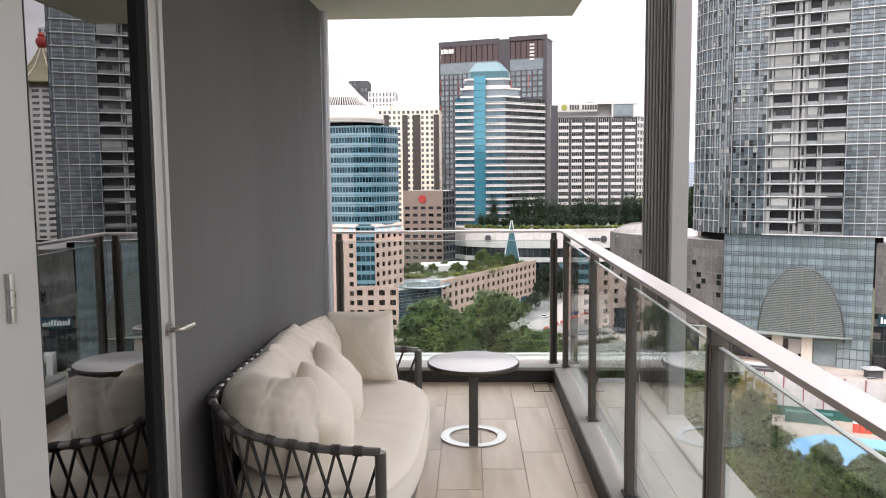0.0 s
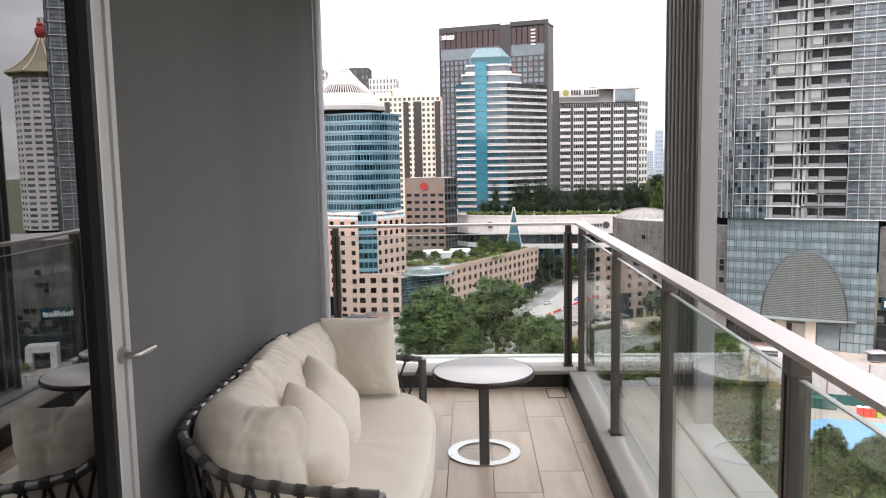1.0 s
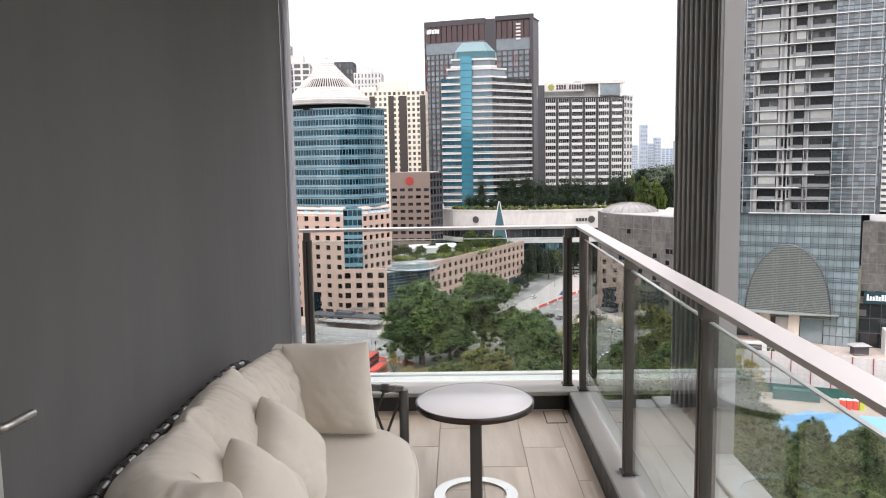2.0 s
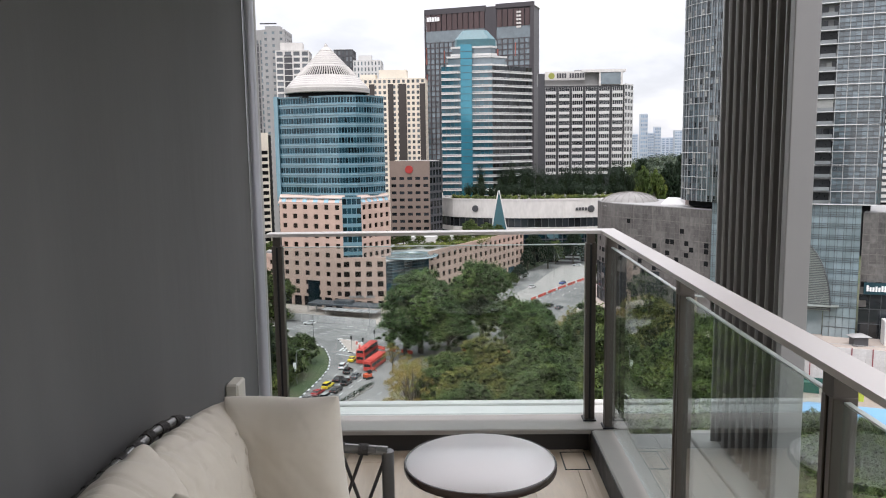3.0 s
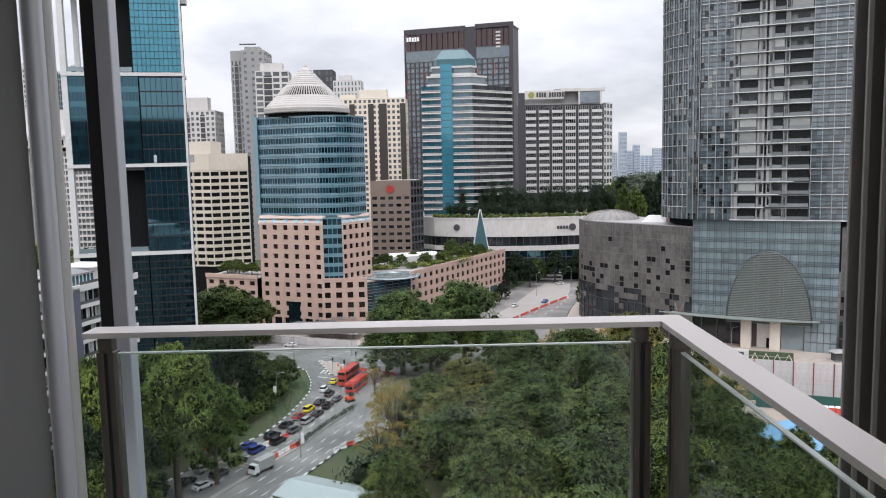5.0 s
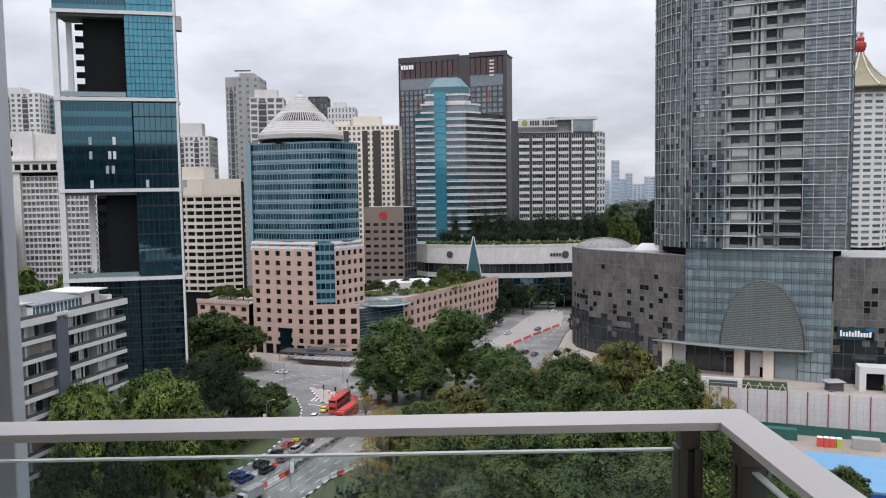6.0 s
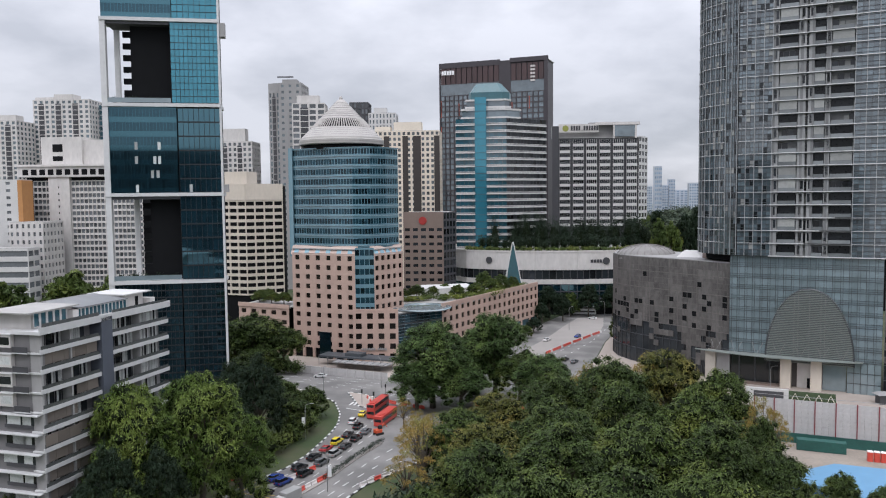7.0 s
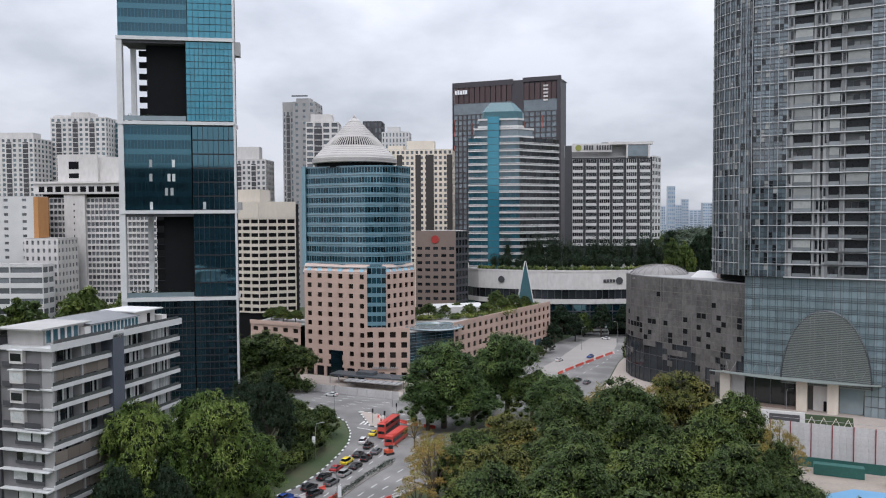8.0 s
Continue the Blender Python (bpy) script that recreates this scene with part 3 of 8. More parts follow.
G = "cushions on the sofa"
back_roll("plump beige cushion wrapped round the sofa's rounded corner", [(-0.215, 3.625), (-0.31, 3.635), (-0.40, 3.665), (-0.455, 3.735), (-0.47, 3.84), (-0.47, 3.96), (-0.47, 4.10)],
          0.435, 0.850, 0.30, 1.0, ear=0.02, slant=0.01, crease=0.5, knot=0.045, group=G)
back_roll("plump beige back cushion against the wall side", [(-0.47, 3.99), (-0.47, 4.2), (-0.47, 4.30), (-0.47, 4.52)], 0.44, 0.872, 0.28, 2.3, crease=1.2, group=G)
back_roll("folded beige back cushion in the sofa's rounded corner", [(-0.47, 4.38), (-0.465, 4.6), (-0.445, 4.74), (-0.41, 4.82), (-0.33, 4.87)], 0.44, 0.845, 0.25, 5.7, crease=1.5, group=G)
pillow("square_cushion", "upright square beige cushion at the sofa's far end", 0.36, 0.43, 0.17, (-0.225, 4.845, 0.668), 172, -8, 2, 7.2, 0.36, 0.05, 0.0022, G)
pillow("throw_pillow", "small beige throw pillow leaning on the back cushions", 0.325, 0.325, 0.22, (-0.255, 3.935, 0.603), 76, -24, 46, 9.1, 0.40, 0.05, 0.003, G, soft=0.17)
pillow("throw_pillow", "small beige throw pillow leaning on the back cushions", 0.325, 0.325, 0.21, (-0.262, 4.275, 0.610), 74, -24, 46, 11.4, 0.40, 0.05, 0.003, G, soft=0.17)

# ---- side table ----
table = thing("side_table", "round side table with pale top on a ring base", "table", (0.413, 5.32, 0.0))
top = part("tabletop", Build().lathe([(0.250, 0.4420), (0.262, 0.4460), (0.262, 0.4570), (0.258, 0.4600), (0.0001, 0.4600)], 64), TABLE_TOP, table, "pale stone-look round top", smooth=True)
part("rim", Build().lathe([(0.255, 0.4300), (0.268, 0.4320), (0.2705, 0.4390), (0.2705, 0.4540), (0.267, 0.4585), (0.2625, 0.4590), (0.2625, 0.4320)], 64), TABLE_EDGE, top, "dark rounded rim", smooth=True)
part("stem", box(-0.026, 0.026, -0.186, -0.154, 0.010, 0.430, bevel=0.005), FRAME_TUBE, table, "flat charcoal stem")
rb = Build()
n = 64
for k, (r, z) in enumerate(((0.142, 0.0), (0.194, 0.0), (0.194, 0.010), (0.142, 0.010))):
    rb.v += [(r * math.cos(2 * math.pi * i / n),  r * math.sin(2 * math.pi * i / n), z) for i in range(n)]
for k in range(4):
    rb.f += [(k * n + i, k * n + (i + 1) % n, (k + 1) % 4 * n + (i + 1) % n, (k + 1) % 4 * n + i) for i in range(n)]
part("ring_base", rb, CHROME, table, "brushed steel ring base")


# ---- the city: helpers ----
PINK = mat("pink_granite", (0.47, 0.335, 0.275), 0.55, var=0.10, big=0.15, fine=1.2)
WHITEP = mat("white_cladding", (0.57, 0.56, 0.545), 0.6, var=0.10, big=0.12, fine=1.5)
OFFWHITE = mat("weathered_white_paint", (0.58, 0.555, 0.53), 0.75, var=0.14, big=0.1, fine=0.8, stretch=(1, 1, 0.4))
CREAM = mat("cream_paint", (0.60, 0.535, 0.45), 0.75, var=0.10, big=0.1, fine=0.9, stretch=(1, 1, 0.4))
GREY = mat("grey_concrete", (0.30, 0.295, 0.29), 0.8, var=0.14, big=0.1, fine=0.9, stretch=(1, 1, 0.4))
DARKG = mat("charcoal_cladding", (0.055, 0.055, 0.06), 0.65, var=0.15, big=0.2, fine=1.0)
MAROON = mat("maroon_brown_panel", (0.062, 0.036, 0.036), 0.5, var=0.15, big=0.2, fine=1.0, per=0.1)
BROWN = mat("brown_granite", (0.20, 0.15, 0.125), 0.55, var=0.12, big=0.15, fine=1.0)
MESH = mat("perforated_metal_skin", (0.118, 0.111, 0.105), 0.6, 0.2, var=0.5, big=0.12, fine=1.1, stretch=(1, 1, 0.6), per=0.2)
MESH_WIRE = mat("mesh_skin_seams", (0.165, 0.152, 0.142), 0.6, 0.2, var=0.3)
# near-black colour puts shade into building cores, recessed walls and openings
SHADE = mat("recess_shade_black", (0.010, 0.0105, 0.0115), 0.95, spec=0.1)
ROOFG = mat("roof_screed", (0.36, 0.35, 0.335), 0.9, var=0.18, big=0.12, fine=0.8)
G_TEAL = mat("teal_curtain_glass", (0.020, 0.085, 0.115), 0.10, var=0.12, big=0.05, fine=0.5, spec=1.0, ior=1.65, per=0.22)
G_TEALP = mat("teal_spandrel_glass", (0.130, 0.240, 0.290), 0.16, var=0.10, big=0.05, fine=0.5, spec=1.0, ior=1.55, per=0.12)
G_DARK = mat("dark_window_glass", (0.022, 0.026, 0.030), 0.08, var=0.2, big=0.1, fine=0.8, spec=0.6, ior=1.48, per=0.6)
G_BLUE = mat("blue_grey_glass", (0.195, 0.250, 0.268), 0.14, var=0.12, big=0.06, fine=0.5, spec=1.0, ior=1.6, per=0.14)
G_TOWER = mat("grey_green_glass", (0.088, 0.118, 0.134), 0.08, var=0.35, big=0.05, fine=0.3, spec=1.0, ior=1.7, per=0.5)
POSTG = mat("pale_grey_mullion", (0.30, 0.315, 0.32), 0.45, 0.3, var=0.1, big=0.2, fine=1.2)
G_NAVY = mat("navy_curtain_glass", (0.004, 0.016, 0.025), 0.05, var=0.15, big=0.04, fine=0.3, spec=1.0, ior=2.0, per=0.3, gleam=(0.45, 0.85, 1.0))
G_SKY = mat("pale_blue_glass", (0.22, 0.42, 0.52), 0.15, var=0.08, spec=1.0, ior=1.6, per=0.1)
MULLION = mat("grey_mullion", (0.07, 0.075, 0.08), 0.45, 0.4, var=0.08)
SLAB = mat("white_slab_edge", (0.56, 0.56, 0.555), 0.6, var=0.08, big=0.2, fine=1.2)
G_SHAFT = mat("bright_teal_glass", (0.030, 0.150, 0.205), 0.10, var=0.12, big=0.05, fine=0.5, spec=1.0, ior=1.9, per=0.15, gleam=(0.4, 0.85, 1.0))
G_CURT = mat("dark_teal_window", (0.008, 0.028, 0.040), 0.08, var=0.15, big=0.05, fine=0.5, spec=0.8, ior=1.5, per=0.8, gleam=(0.6, 0.85, 1.0))
# paler than the near windows: distance haze is mixed into this glass colour
G_FAR = mat("haze_lightened_glass", (0.12, 0.13, 0.14), 0.2, var=0.2, spec=0.8, per=0.5)
LOUVRE = mat("grey_green_louvre", (0.235, 0.262, 0.245), 0.55, 0.2, var=0.12, big=0.15, fine=0.8)
CURTAIN = mat("pale_curtained_glass", (0.46, 0.475, 0.465), 0.3, var=0.2, big=0.6, fine=3, per=0.4)
G_STRIP = mat("dark_strip_window", (0.004, 0.011, 0.015), 0.06, var=0.15, big=0.05, fine=0.4, spec=1.0, ior=1.8, per=0.6, gleam=(0.35, 0.65, 0.8))
SIGN_W = mat("sign_letters_white", (0.8, 0.8, 0.8), 0.5)
RED = mat("red_sign_paint", (0.34, 0.035, 0.03), 0.5)


class Face:
    """A vertical facade from plan point a to plan point b, as seen from outside left to right. u along it, d inwards."""

    def __init__(self, a, b):
        self.a, v = Vector(a), Vector(b) - Vector(a)
        self.w, self.t = v.length, v.normalized()
        self.n = Vector((-self.t.y, self.t.x))
        self.turn = math.degrees(math.atan2(self.t.y, self.t.x))

    def at(self, u, d, z):
        p = self.a + self.t * u + self.n * d
        return (p.x, p.y, z)

    def box(self, build, u0, u1, d0, d1, z0, z1):
        v = [self.at(u, d, z) for z in (z0, z1) for u, d in ((u0, d0), (u1, d0), (u1, d1), (u0, d1))]
        return build.add(v, [(3, 2, 1, 0), (4, 5, 6, 7), (0, 1, 5, 4), (1, 2, 6, 5), (2, 3, 7, 6), (3, 0, 4, 7)])


def pane_mesh(w, h, material, name="window_pane"):
    return box(0, w, 0, 0.06, 0, h).mesh(name, material)


def lattice(parent, face, z0, z1, nx, nz, pier, span, wall_mat, pane, deep=0.35, u0=0.0, u1=None, proud=0.0, name="wall", window="window", sill=0.5, limit=60, skip=None):
    """Piers and spandrels with real openings, and a recessed pane in each. pane: a material. skip(i, k): openings left without a pane."""
    u1 = face.w if u1 is None else u1
    cw, ch = (u1 - u0) / nx, (z1 - z0) / nz
    us, zs = [u0], [z0]
    for i in range(nx):
        us += [u0 + i * cw + pier / 2, u0 + (i + 1) * cw - pier / 2]
    for k in range(nz):
        zs += [z0 + k * ch + span * sill, z0 + (k + 1) * ch - span * (1 - sill)]
    us, zs = us + [u1], zs + [z1 + 0.001]
    w, b = len(us), Build()
    b.v = [face.at(u, d, z) for d in (-proud, deep) for z in zs for u in us]
    q = w * len(zs)
    for k in range(len(zs) - 1):
        for i in range(w - 1):
            c = (k * w + i, k * w + i + 1, (k + 1) * w + i + 1, (k + 1) * w + i)
            if i % 2 and k % 2:
                b.f += [(c[j], c[(j + 1) % 4], c[(j + 1) % 4] + q, c[j] + q) for j in range(4)]
            else:
                b.f.append(c)
    part(name, b, wall_mat, parent)
    me = pane_mesh(cw - pier, ch - span, pane)
    places = []
    for k in range(nz):
        for i in range(nx):
            if skip and skip(i, k):
                continue
            places.append((*face.at(u0 + i * cw + pier / 2, deep * 0.7, z0 + k * ch + span * sill), face.turn))
    pieces(window, me, places, parent, limit)


def bands(parent, face, zs, h, material, proud=0.25, deep=0.3, u0=0.0, u1=None, name="floor_band"):
    """One horizontal band a storey."""
    for z in zs:
        b = Build()
        face.box(b, u0, face.w if u1 is None else u1, -proud, deep, z, z + h)
        part(name, b, material, parent)


def shrink(poly, d):
    """The polygon with every side moved inwards by d."""
    pts = [Vector(p) for p in poly]
    turn = 1 if sum(a.x * b.y - b.x * a.y for a, b in zip(pts, pts[1:] + pts[:1])) > 0 else -1
    out = []
    for i, p in enumerate(pts):
        e, f = (p - pts[i - 1]).normalized(), (pts[(i + 1) % len(pts)] - p).normalized()
        n1, n2 = Vector((-e.y, e.x)) * turn, Vector((-f.y, f.x)) * turn
        q = p + (n1 + n2) / max(0.5, 1 + n1.dot(n2)) * d
        out.append((q.x, q.y))
    return out


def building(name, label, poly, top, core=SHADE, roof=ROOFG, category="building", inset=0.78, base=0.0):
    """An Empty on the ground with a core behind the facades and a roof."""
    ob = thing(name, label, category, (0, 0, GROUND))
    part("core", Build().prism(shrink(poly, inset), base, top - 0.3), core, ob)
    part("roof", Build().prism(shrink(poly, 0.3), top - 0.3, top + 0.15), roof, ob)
    return ob


def sign_bars(parent, face, u, z, heights, width, gap, material, d=-0.4):
    """Plain bars in place of lettering."""
    for i, h in enumerate(heights):
        b = Build()
        face.box(b, u + i * (width + gap), u + i * (width + gap) + width, d - 0.15, d + 0.15, z, z + h)
        part("sign_bar", b, material, parent)


# ---- office tower with a cone roof, on a pink podium ----
G_BROWN = mat("brown_black_window", (0.016, 0.012, 0.010), 0.12, var=0.25, big=0.1, fine=0.8, spec=0.5, ior=1.42, per=0.6)
LEDGEB = mat("pale_blue_ledge_metal", (0.25, 0.34, 0.38), 0.4, 0.3, var=0.08)
P0, Q1, Q2, Q3, Q4, Q5 = (-72.0, 316), (-44.4, 304), (-37.1, 304.5), (-27.1, 318), (-33, 346), (-70, 350)
cone_tower = building("office_tower", "pink granite and teal glass office tower with stepped cone roof", [P0, Q1, Q2, Q3, Q4, Q5], 43.4, SHADE)
f1, f2, f3 = Face(P0, Q1), Face(Q1, Q2), Face(Q2, Q3)
lattice(cone_tower, f1, 3.9, 41.7, 6, 10, 2.9, 1.9, PINK, G_BROWN, 0.6, 0.6, f1.w)
lattice(cone_tower, f3, 3.9, 41.7, 5, 10, 1.5, 1.9, PINK, G_BROWN, 0.6)
lattice(cone_tower, Face(Q3, Q4), 3.9, 41.7, 6, 10, 2.9, 1.9, PINK, G_BROWN, 0.6)
PINK_PALE = mat("pale_pink_granite", (0.56, 0.44, 0.38), 0.55, var=0.08, big=0.15, fine=1.2)
for f in (f1, f3):  # a parapet of battered panels that lean back over the top storey
    n = 6 if f is f1 else 5
    b = Build()
    b.add([f.at(u, d, z) for u, d, z in ((0, -0.05, 41.0), (f.w, -0.05, 41.0), (f.w, 1.5, 44.5), (0, 1.5, 44.5), (0, 2.2, 41.0), (f.w, 2.2, 41.0), (f.w, 2.2, 44.5), (0, 2.2, 44.5))],
          [(0, 1, 2, 3), (3, 2, 6, 7), (5, 4, 7, 6), (1, 5, 6, 2), (4, 0, 3, 7), (4, 5, 1, 0)])
    part("parapet", b, PINK_PALE, cone_tower)
    for i in range(n):
        c = (i + 0.5) * f.w / n
        b = Build()
        b.add([f.at(u, d, z) for u, d, z in ((c - 1.0, -0.02, 41.3), (c + 1.0, -0.02, 41.3), (c + 1.0, 0.86, 43.3), (c - 1.0, 0.86, 43.3), (c - 1.0, 0.3, 41.3), (c + 1.0, 0.3, 41.3), (c + 1.0, 1.1, 43.3), (c - 1.0, 1.1, 43.3))],
              [(0, 1, 2, 3), (3, 2, 6, 7), (5, 4, 7, 6), (1, 5, 6, 2), (4, 0, 3, 7), (4, 5, 1, 0)])
        part("window", b, G_SKY, cone_tower, "pale blue reflecting window")
b = Build()
for i in range(7):
    f1.box(b, 0.6 + i * (f1.w - 1.2) / 6 - 0.6, 0.6 + i * (f1.w - 1.2) / 6 + 0.6, 0, 0.6, 0, 3.9)
part("ground_piers", b, PINK, cone_tower)
b = Build()
f1.box(b, 13.2, 18.4, -0.3, 0.4, 0.0, 10.5)
part("entrance_glazing", b, G_CURT, cone_tower)
# the upper shaft bows out to the front in flat glazed bays; its storeys stand a little proud of one another
U = [(-70.9, 318.2), (-64.2, 314.4), (-54.8, 310.0), (-45.4, 306.8), (-38.4, 306.9), (-32.8, 311.8), (-28.8, 318.9), (-34, 345), (-69, 349)]
CW0, CW1, NCF = 44.0, 82.6, 10
CFH = (CW1 - CW0) / NCF
lattice(cone_tower, Face((-44.4, 303.9), (-37.1, 304.4)), 14.5, CW0, 4, 8, 0.22, 1.45, G_TEALP, G_CURT, 0.25, name="curtain_wall")
for a, c in zip(U[:7], U[1:8]):
    lattice(cone_tower, Face(a, c), CW0, CW1, max(3, round(math.dist(a, c) / 1.25)), NCF, 0.14, 1.75, G_TEALP, G_CURT, 0.25, name="curtain_wall", sill=0.8, limit=40)
part("upper_core", Build().prism(shrink(U, 0.6), 42.0, CW1 + 0.3), SHADE, cone_tower)
fin_l = Build().prism([(-72.6, 317.6), (-70.9, 317.2), (-70.6, 319.6), (-72.2, 320.2)], 40.0, 83.2)
part("glass_fin", fin_l, G_TEALP, cone_tower, "narrow glass fin at the tower's edge")
for k in range(NCF):
    part("floor_ledge", Build().prism(shrink(U, -0.28), CW0 + 0.62 + CFH * k, CW0 + 0.80 + CFH * k), LEDGEB, cone_tower)
part("ledge", Build().prism(shrink(U, -0.25), CW1, CW1 + 0.3), G_TEALP, cone_tower)
part("slot", Build().lathe([(15.5, 82.4), (15.5, 84.6)], 40, -52.2, 325.5), SHADE, cone_tower)
CONE = mat("pale_grey_cone_metal", (0.41, 0.39, 0.367), 0.6, 0.1, var=0.14, big=0.2, fine=1.5)
SEAM = mat("dark_roof_seam", (0.27, 0.256, 0.242), 0.6)


def cone_radius(z):
    """Radius of the straight-sided cone roof at a height."""
    knots = ((86.0, 16.2), (90.0, 12.5), (94.0, 8.8), (98.9, 4.3), (103.1, 0.35))
    for (z0, r0), (z1, r1) in zip(knots, knots[1:]):
        if z <= z1:
            return r0 + (r1 - r0) * (z - z0) / (z1 - z0)
    return 0.3


skirt = [(16.9, 83.0), (17.2, 83.3), (17.2, 85.0), (16.6, 85.3), (16.4, 86.0)]
for k in range(5):
    skirt += [(cone_radius(86.0 + 0.85 * k), 86.0 + 0.85 * k), (cone_radius(86.8 + 0.85 * k) + 0.1, 86.8 + 0.85 * k)]
cone = part("cone_roof", Build().lathe(skirt, 48, -52.2, 325.5), CONE, cone_tower, "pale grey stepped metal cone roof", smooth=True)
cone.matrix_basis = pose(0, 0, 84.4) @ Matrix.Diagonal((1, 1, 0.976, 1)) @ pose(0, 0, -83)
for z in (86.85, 87.7, 88.55, 89.4, 90.2, 94.9, 95.8, 96.7, 97.6, 98.5, 99.5, 100.5):
    r = cone_radius(z) + 0.12
    part("roof_seam", Build().lathe([(r, z), (r - 0.03, z + 0.1)], 40, -52.2, 325.5), SEAM, cone)
part("roof_seam", Build().lathe([(17.25, 84.1), (17.25, 84.2)], 40, -52.2, 325.5), SEAM, cone)
part("dark_ring", Build().lathe([(11.7, 90.0), (8.2, 94.1)], 40, -52.2, 325.5), SHADE, cone)
rib = Build()
for k in range(72):
    a = 2 * math.pi * k / 72
    c, s = math.cos(a), math.sin(a)
    rib.tube([(-52.2 + 12.2 * c, 325.5 + 12.2 * s, 90.1), (-52.2 + 8.7 * c, 325.5 + 8.7 * s, 94.1)], 0.26, 4)
part("ribs", rib, CONE, cone, kind="stuff")
tip = [(8.5, 93.9)]
for k in range(7):
    tip += [(cone_radius(93.9 + 1.15 * k) + 0.1, 93.9 + 1.15 * k), (cone_radius(95.0 + 1.15 * k), 95.0 + 1.15 * k)]
part("cone_tip", Build().lathe(tip + [(0.75, 102.4), (0.7, 103.0), (0.1, 103.8)], 40, -52.2, 325.5), CONE, cone, smooth=True)

podium = building("podium_building", "low pink granite podium with square windows and a planted roof", [Q2, (-28.0, 303.6), (-11.6, 317), (33.2, 394), (24, 412), (-20, 372), (-36, 345)], 18.6, SHADE)
W3, W4 = (-11.6, 317), (33.2, 394)
fp, fw, fg = Face((-45.5, 303.4), (-28.0, 303.6)), Face(W3, W4), Face((-28.0, 303.6), W3)
lattice(podium, fp, 0.0, 19.6, 4, 5, 2.1, 1.7, PINK, G_BROWN, 0.6)
lattice(podium, fw, 4.0, 19.6, 19, 4, 2.3, 1.7, PINK, G_BROWN, 0.6)
lattice(podium, fw, 0.0, 4.0, 10, 1, 1.2, 0.5, PINK, G_NAVY, 0.5, name="arcade", window="shop_window")
lattice(podium, fg, 2.0, 18.4, 7, 4, 0.2, 0.7, MULLION, G_CURT, 0.3, name="curtain_wall")
for k in range(13):  # thin sun louvres across the glazed corner
    b = Build()
    fg.box(b, 0.0, fg.w, -0.16, -0.02, 3.2 + k * 1.2, 3.28 + k * 1.2)
    part("louvre", b, LEDGEB, podium)
part("canopy_disc", Build().lathe([(11.5, 18.9), (11.8, 19.2), (11.4, 19.5), (10.4, 19.5), (10.2, 19.1), (0.1, 19.6)], 36, -19.5, 316.0), G_BLUE, podium, "shallow round glass canopy", smooth=True)
sign_bars(podium, fp, 3.0, 4.4, (0.9, 0.9, 0.9, 0.9, 0.9, 0.9, 0.9, 0.9, 0.0, 0.9, 0.9, 0.9, 0.9, 0.9), 0.5, 0.22, GREY)
b = Build()
fw.box(b, 0, fw.w, -0.05, 0.5, 19.6, 20.6)
fp.box(b, 0, fp.w, -0.05, 0.5, 19.6, 20.4)
part("parapet", b, PINK, podium)
part("roof_shed", Build().prism([(-22, 350), (2, 356), (-2, 372), (-24, 366)], 18.7, 22.5, [(-22, 350), (2, 356), (-2, 372), (-24, 366)]), WHITEP, podium, "long white roof shed")
G_SPIRE = mat("deep_teal_spire_glass", (0.012, 0.075, 0.090), 0.2, var=0.15, big=0.2, fine=1.0, spec=0.6, per=0.1)
spire = thing("glass_spire", "slender teal glass pyramid on the podium roof", "skylight", (20.7, 389.5, GROUND + 18.7))
part("glass_cone", Build().prism([(-4.2, -3.4), (4.2, -3.4), (4.2, 3.4), (-4.2, 3.4)], 0, 21.8, [(-0.25, -0.2), (0.25, -0.2), (0.25, 0.2), (-0.25, 0.2)]), G_SPIRE, spire)
for a in ((-4.25, -3.45), (4.25, -3.45), (4.25, 3.45), (-4.25, 3.45)):
    part("edge_rib", Build().tube([(*a, 0), (a[0] * 0.05, a[1] * 0.05, 22.0)], 0.22, 5), WHITEP, spire)

wing = building("podium_wing", "low pink granite wing beside the office tower", [(-97, 327), (-73.4, 316.5), (-68, 335), (-92, 346)], 19.0, SHADE)
lattice(wing, Face((-97, 327), (-73.4, 316.5)), 0, 18.8, 5, 5, 2.6, 2.0, PINK, G_BROWN, 0.6)
part("parapet", Build().prism([(-97.2, 326.6), (-73.3, 316.0), (-73.1, 316.6), (-97.0, 327.2)], 18.8, 20.4), PINK, wing)

# ---- split-level glass tower with two open sky decks ----
A, B = (-95.2, 207.8), (-66.4, 214.0)
ff = Face(A, B)
TW = ff.w
glass_tower = thing("glass_tower", "dark glass tower with white frame and two open sky decks", "building", (0, 0, GROUND))


TOWER_BAR = mat("black_tower_mullion", (0.016, 0.019, 0.022), 0.5, 0.2, var=0.1)


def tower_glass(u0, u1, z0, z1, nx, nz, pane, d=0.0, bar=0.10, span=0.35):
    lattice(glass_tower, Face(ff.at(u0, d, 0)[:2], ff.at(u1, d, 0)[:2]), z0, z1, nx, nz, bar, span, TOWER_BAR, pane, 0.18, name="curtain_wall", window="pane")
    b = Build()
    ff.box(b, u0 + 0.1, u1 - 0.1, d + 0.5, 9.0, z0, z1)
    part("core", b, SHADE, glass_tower)


